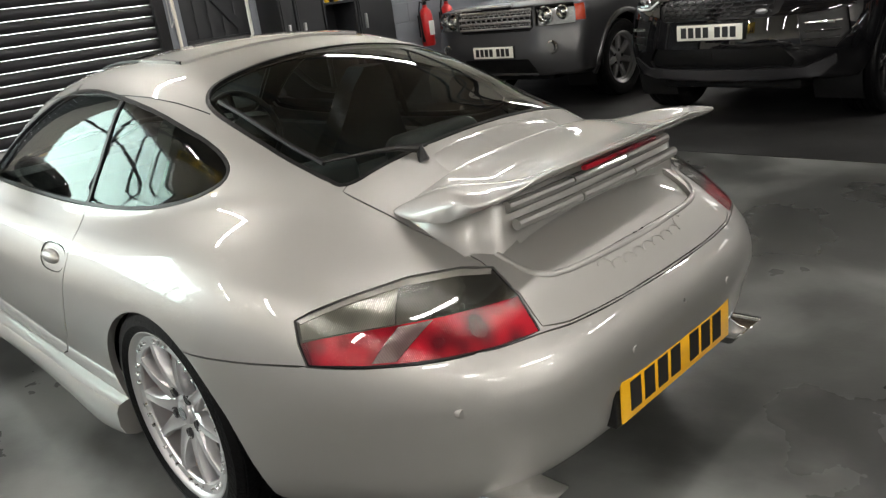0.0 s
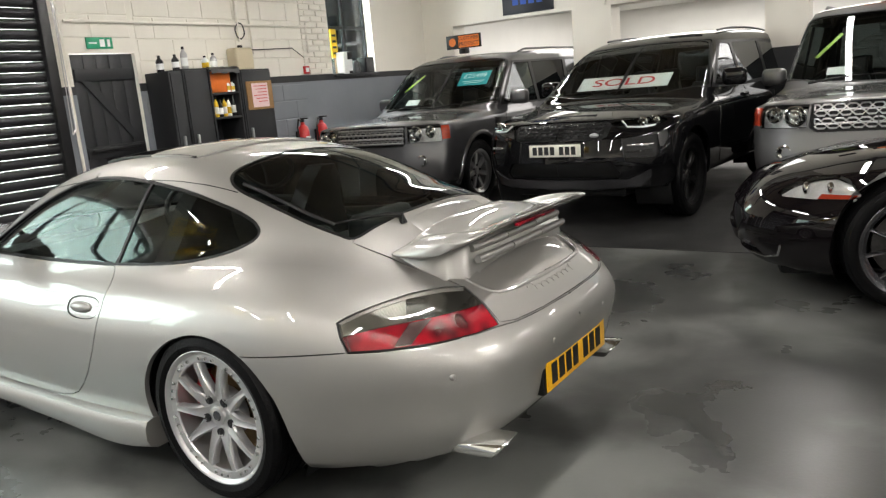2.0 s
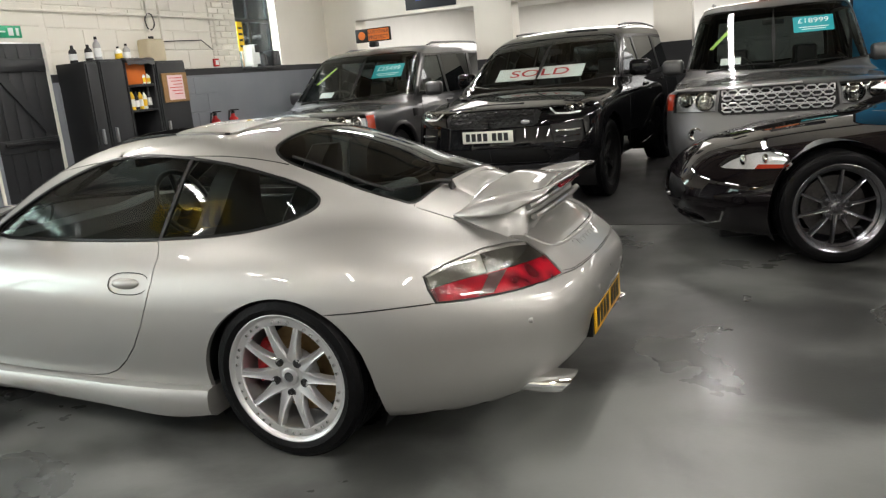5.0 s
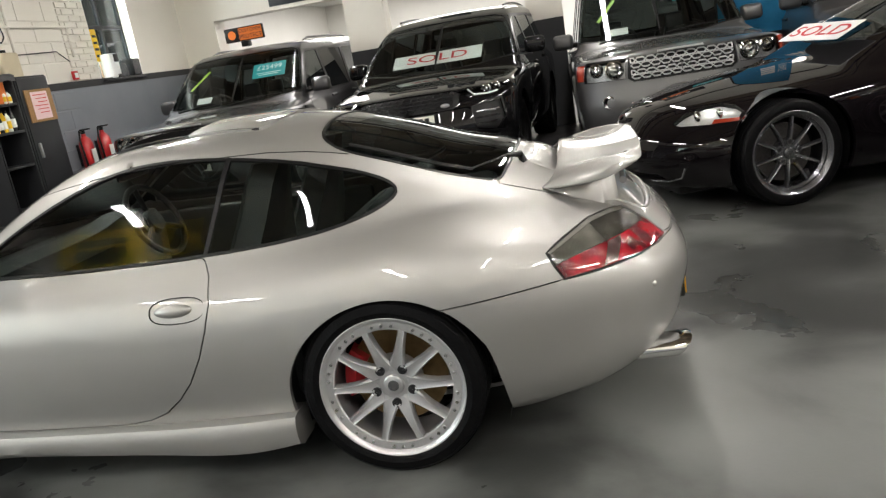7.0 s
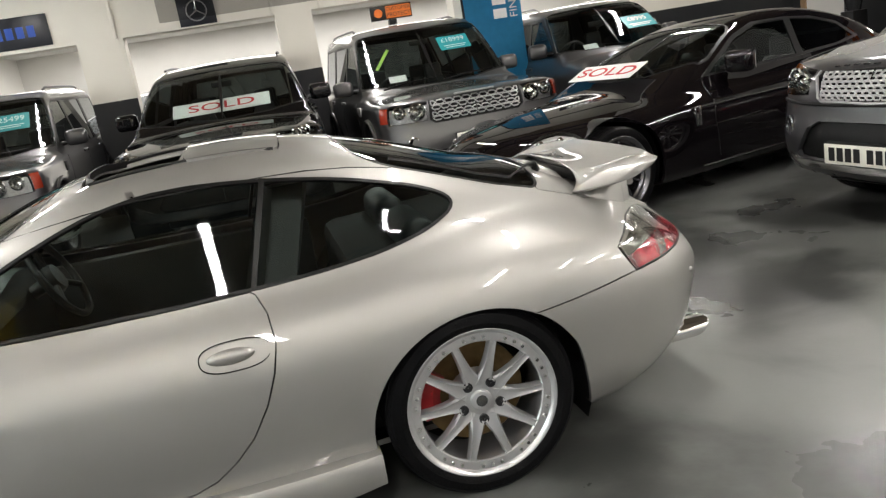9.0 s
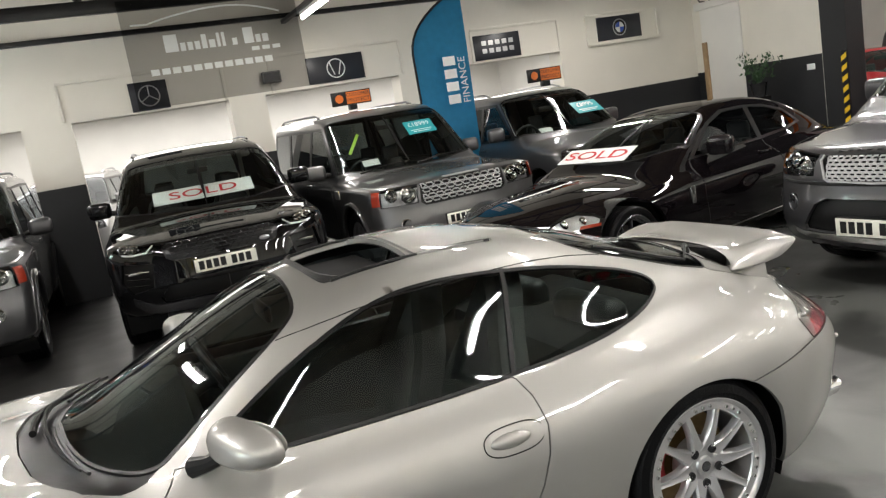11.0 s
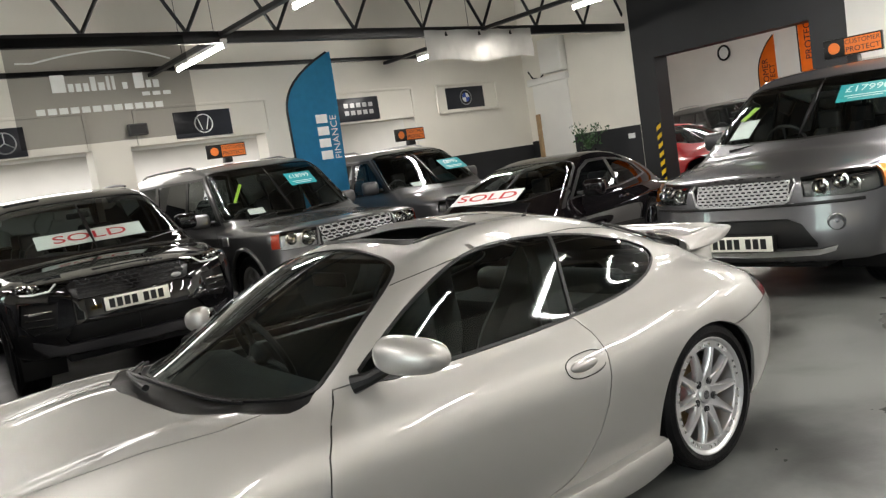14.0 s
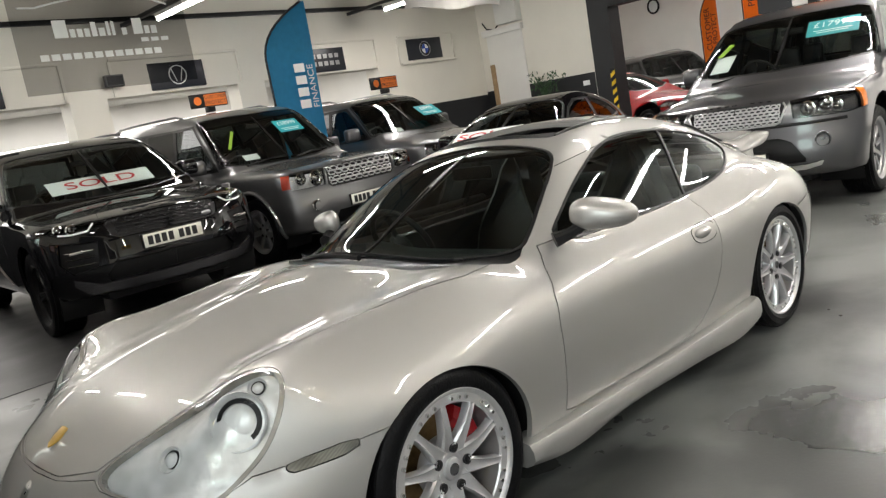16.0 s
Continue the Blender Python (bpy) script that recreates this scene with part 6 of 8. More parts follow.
def screen_card(name, car, sh, y, z, w, h, material, label, off=0.03):
    """A card behind the windscreen, leaning with the glass."""
    p = np.array(sh.cast((5.0, y, z), (-1, 0, 0)))
    n = sh.normal(p[None])[0]
    p = p - off * n
    up = np.array((0, 0, 1.0)) - n * n[2]
    m = car.matrix_world @ axes(tuple(p), tuple(np.cross(up, n)), tuple(up))
    e = thing(name, m, label, "sign")
    part("card", slab(-w / 2, w / 2, -h / 2, h / 2, -0.004, 0.0), material, e)
    return e


def price_card(car, sh, y, z, text, w=0.46, h=0.26):
    e = screen_card("price_card", car, sh, y, z, w, h, TEAL, "teal price card behind the windscreen", 0.02)
    tx = lettering("price", text, 0.26 * w, pose(0, 0.045, 0.001), CARD, e, 0.0015)
    part("line", slab(-0.37 * w, 0.37 * w, -0.055, -0.045, 0, 0.002), CARD, e)
    part("line", slab(-0.30 * w, 0.30 * w, -0.085, -0.075, 0, 0.002), CARD, e)


def sold_board(car, sh, y, z, w, h, off=0.06):
    e = screen_card("sold_board", car, sh, y, z, w, h, CARD, "white board with red SOLD on the dashboard", off)
    lettering("sold", "SOLD", h * 0.78, pose(0, 0, 0.001) @ Matrix.Diagonal((1.55, 1, 1, 1)), REDINK, e, 0.0015)
    return e


def sticker(car, sh, name, y, z, w, h, material, label, off=0.012, turn=0.0):
    e = screen_card(name, car, sh, y, z, w, h, material, label, off)
    e.matrix_world = e.matrix_world @ pose(0, 0, 0, 0, 0, turn)
    return e


def roof_sign(x, y, z, deg):
    e = thing("roof_sign", pose(x, y, z, 0, 0, deg), "black and orange advertising sign on a car roof", "sign", "roof signs")
    part("board", slab(-0.02, 0.02, -0.27, 0.27, 0.07, 0.25, 0.006), BLACKTRIM, e)
    part("print", slab(0.0195, 0.0225, -0.07, 0.255, 0.085, 0.235), ORANGE, e, "orange printed panel")
    bm = bmesh.new()
    cyl(bm, (0.021, -0.17, 0.16), (0.0235, -0.17, 0.16), 0.055, n=20)
    part("emblem", bm, ORANGE, e)
    lettering("word", "CUSTOMER", 0.062, axes((0.0235, 0.092, 0.198), (0, 1, 0), (0, 0, 1)), INK, e, 0.001)
    lettering("word", "PROTECT", 0.072, axes((0.0235, 0.092, 0.125), (0, 1, 0), (0, 0, 1)), INK, e, 0.001)
    part("foot", slab(-0.06, 0.06, -0.05, 0.05, 0.0, 0.072, 0.012), BLACKTRIM, e)
    return e


silver_off_roader, s_sh = explorer(3.38, -4.45, 90, "dark silver off-roader parked beside the wall with price card", "bars", SILVERGREY2, 1.06)
grey_off_roader, g_sh = explorer(-1.66, -4.36, 91, "grey off-roader with silver mesh grille and price card", "hex", GREYPAINT, 1.17)
price_card(silver_off_roader, s_sh, 0.40, 1.46, "£25499", 0.42, 0.25)
price_card(grey_off_roader, g_sh, 0.38, 1.53, "£18999", 0.38, 0.23)
for c_, h_ in ((silver_off_roader, s_sh), (grey_off_roader, g_sh)):
    sticker(c_, h_, "tax_card", -0.42, 1.24, 0.20, 0.10, CARD, "small white paper card on the dashboard", 0.05)
    sticker(c_, h_, "lime_strip", -0.52, 1.45, 0.035, 0.36, LIME, "lime green sticker strip on the windscreen", 0.012, -32)


def modern_suv(x, y, deg, label):
    """A large rounded black seven-seat off-roader."""
    W, F = 0.985, 3.80
    p = dict(w=W, front=F, rear=-1.15, wb=2.92, tyre=0.385, tyre_w=0.275, rim=0.272, spokes=5, twin=True, alloy=BLACKTRIM, sw=(0.022, 0.016),
             hood=((3.98, 0.80), (3.75, 0.93), (3.5, 0.99), (3.1, 1.045), (2.7, 1.085), (2.4, 1.10), (1.5, 1.12), (0, 1.14), (-1.2, 1.16)),
             roof=((3.0, 0.84), (2.6, 1.07), (2.2, 1.32), (1.8, 1.56), (1.5, 1.675), (1.1, 1.735), (0.4, 1.765), (-0.4, 1.755), (-1.15, 1.71)),
             nose=((0.2, 0.22), (0.4, 0.06), (0.55, 0.0), (0.75, 0.02), (0.9, 0.06), (1.05, 0.14)),
             belt=1.12, half=0.90, tumble=0.30, kt=0.14, ke=0.14, round=0.42, power=2.8, mid=0.82, bottom=0.33, crown=0.06, kr=0.14, kb=0.04, tail=0.14,
             panes=([(2.06, 1.17), (1.20, 1.15), (1.20, 1.57), (1.50, 1.575)], [(1.12, 1.15), (0.20, 1.17), (0.14, 1.59), (1.12, 1.58)], [(0.10, 1.18), (-0.75, 1.25), (-0.70, 1.56), (0.04, 1.59)]),
             daylight=[(2.18, 1.145), (1.16, 1.12), (0.15, 1.13), (-0.85, 1.21), (-0.80, 1.60), (0.1, 1.62), (1.16, 1.61), (1.55, 1.61)],
             screen=("space", [(2.52, 0, 1.12), (2.47, 0.45, 1.12), (2.34, 0.72, 1.12), (2.22, 0.80, 1.15), (1.90, 0.74, 1.40), (1.66, 0.68, 1.57), (1.62, 0.58, 1.60), (1.64, 0, 1.63), (2.1, -0.02, 1.4)]),
             backlight=("rear", [(0, 1.18), (0.66, 1.22), (0.60, 1.56), (0, 1.58)]),
             cab=(-0.8, 2.5), dash=1.95, seats=(1.05, 0.15), screen_top=(1.78, 1.60), mirror=(1.92, 1.20), handles=((1.32, 1.03), (0.32, 1.05)), glass_rear=DARKGLASS,
             seams=([(2.16, 1.10), (2.24, 0.75), (2.18, 0.42)], [(1.16, 1.11), (1.12, 0.42)], [(0.16, 1.12), (0.20, 0.82), (0.46, 0.58)]),
             cuts=(("lamp", "space", [(3.40, 0.905, 1.00), (3.38, 0.915, 0.93), (3.56, 0.82, 0.875), (3.70, 0.62, 0.885), (3.735, 0.52, 0.935), (3.69, 0.55, 0.955), (3.55, 0.75, 0.965)]),
                   ("grille", "front", [(0, 0.965), (0.44, 0.955), (0.50, 0.925), (0.47, 0.825), (0.42, 0.80), (0, 0.80)]),
                   ("vent", "front", [(0.58, 0.80), (0.84, 0.82), (0.87, 0.66), (0.80, 0.56), (0.62, 0.60)]),
                   ("intake", "front", [(0, 0.60), (0.50, 0.60), (0.58, 0.50), (0.55, 0.45), (0, 0.45)]),
                   ("skid", "front", [(0, 0.445), (0.62, 0.445), (0.80, 0.52), (0.80, 0.46), (0.70, 0.37), (0, 0.355)])), step=0.045)
    car, sh, pn = car_base(p, "large_suv", heading(x, y, deg)(F), label, BLACKPAINT)
    front_lamp(car, sh, "lamp", pn, (((0, 0.72, 0.925), 0.038), ((0, 0.80, 0.935), 0.036)))
    for s in (1, -1):
        pts = [(float(sh.cast((5.0, s * u, z), (-1, 0, 0))[0]) - 0.004, s * u, z) for u, z in ((0.56, 0.945), (0.62, 0.895), (0.74, 0.885), (0.82, 0.895))]
        bar(car, sh, "running_light", pts, 0.008, CARD, label="white running light strip")
        for k in range(3):
            pts = nose_pts(sh, [s * u for u in np.linspace(0.63, 0.82, 5)], 0.63 + 0.055 * k, 0.006)
            bar(car, sh, "vent_bar", pts, 0.006, CHROME if k == 2 else BLACKPAINT)
        bm = bmesh.new()
        q = sh.cast((5.0, s * 0.74, 0.735), (-1, 0, 0))
        box(bm, q[0] - 0.02, q[0] + 0.004, s * 0.74 - 0.06, s * 0.74 + 0.06, 0.722, 0.748, 0.006)
        part("fog_lamp", bm, CHROME, car)
        bar(car, sh, "roof_rail", [(u, s * (0.64 - 0.03 * max(0, -u)), float(sh.from_top(u, 0.64)[2]) + 0.02) for u in np.linspace(1.2, -0.8, 9)], 0.013, BLACKTRIM)
    panel("grille_recess", sh, pn["grille"], BLACKTRIM, car, 0, gap=0.002, depth=0.03, offset=-0.012)
    hex_grille(car, sh, 0.43, 0.815, 0.945, 4, 12, LAMPDARK, 0.005, "black mesh grille", 0.004)
    for k in ("vent", "intake"):
        for sd in (1, -1):
            panel("air_intake", sh, pn[k], BLACKTRIM, car, sd, gap=0.002, depth=0.03, offset=-0.025)
    panel("skid_plate", sh, pn["skid"], DARKALLOY, car, 0, "dark silver skid plate", gap=0.002, depth=0.03, offset=0.008)
    bm = bmesh.new()
    blob(bm, (float(sh.cast((5.0, 0.36, 0.84), (-1, 0, 0))[0]) + 0.004, 0.36, 0.84), (0.008, 0.045, 0.02))
    part("badge", bm, GREYTRIM, car, "small oval badge")
    bm = bmesh.new()
    box(bm, 3.40, 3.44, -0.24, 0.24, float(sh.from_top(3.42, 0)[2]) - 0.004, float(sh.from_top(3.42, 0)[2]) + 0.004)
    part("bonnet_letters", bm, LAMPDARK, car)
    front_plate(car, sh, 0.72, out=0.02)
    return car, sh


def sport_suv(x, y, deg, label):
    """A grey luxury off-roader with a mesh grille and body-coloured bumper."""
    W, F = 0.955, 3.66
    p = dict(w=W, front=F, rear=-1.05, wb=2.745, tyre=0.375, tyre_w=0.275, rim=0.262, spokes=10, alloy=GREYTRIM, sw=(0.022, 0.020),
             hood=((3.85, 0.76), (3.6, 0.885), (3.3, 0.945), (2.9, 0.995), (2.5, 1.03), (2.2, 1.045), (1.4, 1.06), (0, 1.07), (-1.1, 1.09)),
             roof=((3.05, 0.80), (2.6, 1.04), (2.25, 1.27), (1.95, 1.47), (1.7, 1.60), (1.3, 1.68), (0.4, 1.715), (-0.4, 1.70), (-1.05, 1.65)),
             nose=((0.2, 0.14), (0.35, 0.02), (0.5, 0.0), (0.65, 0.03), (0.8, 0.055), (0.95, 0.12)),
             belt=1.05, half=0.885, tumble=0.28, kt=0.12, ke=0.12, round=0.30, power=3.2, mid=0.74, bottom=0.27, crown=0.06, kr=0.12, kb=0.04, tail=0.14,
             panes=([(2.12, 1.10), (1.12, 1.07), (1.14, 1.51), (1.66, 1.515)], [(1.04, 1.07), (0.14, 1.08), (0.08, 1.53), (1.06, 1.525)], [(0.04, 1.10), (-0.70, 1.16), (-0.66, 1.51), (-0.02, 1.53)]),
             daylight=[(2.24, 1.07), (1.08, 1.045), (0.1, 1.05), (-0.80, 1.13), (-0.76, 1.545), (0.0, 1.56), (1.08, 1.555), (1.70, 1.545)],
             screen=("space", [(2.50, 0, 1.06), (2.46, 0.45, 1.06), (2.35, 0.70, 1.06), (2.25, 0.79, 1.08), (2.0, 0.73, 1.32), (1.80, 0.68, 1.50), (1.76, 0.58, 1.535), (1.78, 0, 1.56), (2.2, -0.02, 1.3)]),
             backlight=("rear", [(0, 1.12), (0.66, 1.14), (0.60, 1.48), (0, 1.50)]),
             cab=(-0.7, 2.3), dash=1.95, seats=(1.05, 0.15), screen_top=(1.88, 1.55), mirror=(1.98, 1.12), handles=((1.22, 0.95), (0.26, 0.97)), glass_rear=DARKGLASS,
             seams=([(2.02, 1.04), (2.06, 0.7), (2.02, 0.36)], [(1.08, 1.04), (1.05, 0.36)], [(0.12, 1.05), (0.16, 0.78), (0.40, 0.55)], [(2.06, 0.985), (2.8, 0.955), (3.3, 0.90)]),
             cuts=(("corner", "space", [(3.20, 0.915, 0.895), (3.20, 0.915, 0.755), (3.27, 0.89, 0.755), (3.27, 0.89, 0.90)]),
                   ("lamp", "space", [(3.27, 0.89, 0.90), (3.27, 0.89, 0.755), (3.40, 0.80, 0.735), (3.58, 0.47, 0.74), (3.57, 0.47, 0.875), (3.42, 0.74, 0.895)]),
                   ("grille", "front", [(0, 0.875), (0.40, 0.865), (0.425, 0.84), (0.38, 0.725), (0.34, 0.71), (0, 0.70)]),
                   ("intake", "front", [(0, 0.60), (0.36, 0.60), (0.46, 0.56), (0.56, 0.42), (0.55, 0.385), (0, 0.375)]),
                   ("lip", "front", [(0, 0.37), (0.56, 0.38), (0.68, 0.40), (0.66, 0.36), (0.55, 0.335), (0, 0.325)])), step=0.045)
    car, sh, pn = car_base(p, "luxury_suv", heading(x, y, deg)(F), label, SILVERGREY2)
    front_lamp(car, sh, "lamp", pn, (((0, 0.58, 0.80), 0.052), ((0, 0.70, 0.825), 0.05), ((0, 0.78, 0.80), 0.035)), "corner", corner_mat=AMBER)
    panel("grille_recess", sh, pn["grille"], BLACKTRIM, car, 0, gap=0.002, depth=0.03, offset=-0.02)
    hex_grille(car, sh, 0.37, 0.715, 0.86, 6, 15, GRILLESILVER, 0.0065)
    rim_pts = [(float(sh.cast((5.0, u, z), (-1, 0, 0))[0]) + 0.004, u, z) for u, z in ((-0.40, 0.867), (-0.42, 0.84), (-0.375, 0.725), (-0.34, 0.708), (0, 0.70), (0.34, 0.708), (0.375, 0.725), (0.42, 0.84), (0.40, 0.867))]
    bar(car, sh, "grille_frame", rim_pts, 0.009, GREYTRIM)
    panel("lower_intake", sh, pn["intake"], BLACKTRIM, car, 0, gap=0.002, depth=0.03, offset=-0.03)
    # black bar laid on the nose as the shadow under lamps and grille
    bar(car, sh, "bumper_gap", nose_pts(sh, np.linspace(-0.84, 0.84, 25), 0.692, -0.004), 0.013, BLACKTRIM, label="black bar for the shadow gap above the bumper")
    panel("silver_lip", sh, pn["lip"], CHROME, car, 0, "bright silver bumper lip", gap=0.002, depth=0.02, offset=0.006)
    bm = bmesh.new()
    for k in range(9):
        y0 = -0.30 + 0.068 * k + (0.02 if k > 4 else 0)
        if k != 5:
            box(bm, 3.515, 3.545, y0, y0 + 0.03, float(sh.from_top(3.53, y0)[2]) - 0.003, float(sh.from_top(3.53, y0)[2]) + 0.003)
    tagged(part("bonnet_letters", bm, LAMPDARK, car, "dark bars in place of bonnet lettering"), kind="stuff")
    for s in (1, -1):
        q = sh.cast((5.0, s * 0.68, 0.555), (-1, 0, 0))
        bm = bmesh.new()
        lathe(bm, [(0.062, -0.03), (0.062, 0.004), (0.052, 0.010), (0.046, 0.0), (0.03, -0.004), (0.001, 0.002)], 24, Matrix.Translation((q[0], s * 0.68, 0.555)) @ pose(0, 0, 0, 0, 0, -90 + s * 22))
        part("fog_lamp", bm, DARKALLOY, car, "round fog lamp")
        y0 = sh.from_side(2.25, 0.90)[1]
        for k in range(3):
            bm = bmesh.new()
            box(bm, 2.16, 2.30, s * y0 - 0.012, s * y0 + 0.012, 0.83 + 0.045 * k, 0.855 + 0.045 * k, 0.006)
            part("wing_vent_bar", bm, GREYTRIM, car)
    front_plate(car, sh, 0.435, out=0.02)
    for y0, y1 in ((-0.6, 0.05), (0.05, 0.65)):
        bm = bmesh.new()
        sweep(bm, [(2.54, y0, 1.065), (2.47, (y0 + y1) / 2, 1.10), (2.45, y1, 1.10)], [0.012, 0.008, 0.006], 6)
        part("wiper", bm, BLACKTRIM, car)
    return car, sh


def grand_tourer(m, label, paint, name="grand_tourer"):
    """A low two-door grand tourer with a long bonnet."""
    W, F = 0.925, 3.62
    p = dict(w=W, front=F, rear=-1.12, wb=2.75, tyre=0.342, tyre_w=0.255, rim=0.262, spokes=10, alloy=DARKALLOY, sw=(0.017, 0.010),
             hood=((3.85, 0.42), (3.62, 0.60), (3.4, 0.69), (3.1, 0.765), (2.7, 0.82), (2.3, 0.85), (1.9, 0.865), (1.2, 0.87), (0.4, 0.885), (-0.2, 0.90), (-0.7, 0.89), (-1.2, 0.84)),
             roof=((2.5, 0.70), (2.0, 0.915), (1.6, 1.095), (1.2, 1.24), (0.9, 1.30), (0.6, 1.32), (0.2, 1.295), (-0.2, 1.21), (-0.6, 1.07), (-0.95, 0.91)),
             nose=((0.1, 0.20), (0.22, 0.06), (0.35, 0.0), (0.48, 0.02), (0.6, 0.10), (0.75, 0.22)),
             belt=0.87, half=0.74, tumble=0.52, kt=0.20, ke=0.16, round=0.60, power=3.0, mid=0.55, bottom=0.17, crown=0.14, kr=0.16, kb=0.06, tail=0.25, taper=0.16, axis=0.55,
             panes=([(1.62, 0.90), (0.55, 0.905), (0.50, 1.20), (0.85, 1.205), (1.15, 1.13)], [(0.47, 0.91), (0.0, 0.925), (-0.28, 0.96), (-0.12, 1.085), (0.15, 1.165), (0.42, 1.20)]),
             daylight=[(1.72, 0.885), (0.5, 0.885), (0.0, 0.905), (-0.36, 0.945), (-0.15, 1.105), (0.15, 1.19), (0.5, 1.225), (0.88, 1.23), (1.18, 1.15)],
             screen=("top", [(1.98, 0), (1.92, 0.35), (1.78, 0.58), (1.66, 0.66), (1.56, 0.655), (1.20, 0.55), (1.14, 0.50), (1.10, 0.3), (1.09, 0), (1.5, -0.02)]),
             backlight=("top", [(-0.75, 0), (-0.70, 0.35), (-0.58, 0.46), (-0.1, 0.47), (0.10, 0.44), (0.14, 0.3), (0.15, 0)]),
             cab=(0.0, 1.8), dash=1.42, seats=(0.55,), screen_top=(1.18, 1.29), mirror=(1.42, 0.93), handles=((0.62, 0.78),), low=True, seat_mat=LEATHER,
             seams=([(1.72, 0.87), (1.80, 0.6), (1.76, 0.28)], [(0.50, 0.88), (0.44, 0.6), (0.60, 0.28)]),
             cuts=(("corner", "space", [(3.03, 0.87, 0.632), (3.07, 0.86, 0.61), (3.24, 0.79, 0.607), (3.22, 0.79, 0.635)]),
                   ("lamp", "space", [(3.02, 0.87, 0.64), (3.06, 0.86, 0.605), (3.25, 0.78, 0.60), (3.42, 0.66, 0.60), (3.47, 0.60, 0.615), (3.38, 0.62, 0.68), (3.25, 0.68, 0.735), (3.15, 0.74, 0.745), (3.07, 0.82, 0.71)]),
                   ("mouth", "front", [(0, 0.50), (0.30, 0.495), (0.40, 0.44), (0.34, 0.36), (0, 0.34)]),
                   ("lower", "front", [(0, 0.29), (0.50, 0.29), (0.54, 0.25), (0, 0.22)])), step=0.04)
    car, sh, pn = car_base(p, name, m(F), label, paint)
    for side in (1, -1):
        lp = panel("headlamp", sh, pn["lamp"], REFLECTOR, car, side, "long clear headlamp", gap=0.003, depth=0.02, offset=-0.03)
        panel("indicator", sh, pn["corner"], REDCORNER, lp, side, "orange indicator", gap=0.0, depth=0.01, offset=-0.012)
        panel("lamp_cover", sh, pn["lamp"], CLEARGLASS, lp, side, "clear cover", gap=0.001, depth=0.0)
        for c, r in (((3.30, 0.68, 0.665), 0.042), ((3.17, 0.77, 0.675), 0.038)):
            p0 = sh.lift(*[np.array([q]) for q in sh.unroll(c)])
            n0 = sh.normal(p0)[0]
            p0 = p0[0] - 0.026 * n0
            bm = bmesh.new()
            blob(bm, (p0[0], side * p0[1], p0[2]), (r * 0.5, r, r), None, 16, 10)
            part("lamp_reflector", bm, CHROME, lp)
        bm = bmesh.new()
        y0 = sh.from_side(1.98, 0.62)[1]
        box(bm, 1.95, 2.01, side * y0 - 0.01, side * y0 + 0.01, 0.55, 0.70, 0.008)
        part("wing_vent", bm, CHROME, car, "chrome wing vent")
        pts = [(float(q[0]), side * (float(q[1]) + 0.004), float(q[2])) for q in (sh.from_side(u, 0.235) for u in np.linspace(1.95, 0.55, 8))]
        bar(car, sh, "sill_strip", pts, 0.006, CHROME)
        pts = [(float(sh.cast((5.0, side * u, z), (-1, 0, 0))[0]) + 0.003, side * u, z) for u, z in ((0.42, 0.235), (0.55, 0.235), (0.64, 0.26), (0.68, 0.33))]
        bar(car, sh, "bumper_trim", pts, 0.007, CHROME)
    panel("grille_recess", sh, pn["mouth"], BLACKTRIM, car, 0, gap=0.002, depth=0.03, offset=-0.03)
    panel("lower_intake", sh, pn["lower"], BLACKTRIM, car, 0, gap=0.002, depth=0.03, offset=-0.03)
    return car, sh


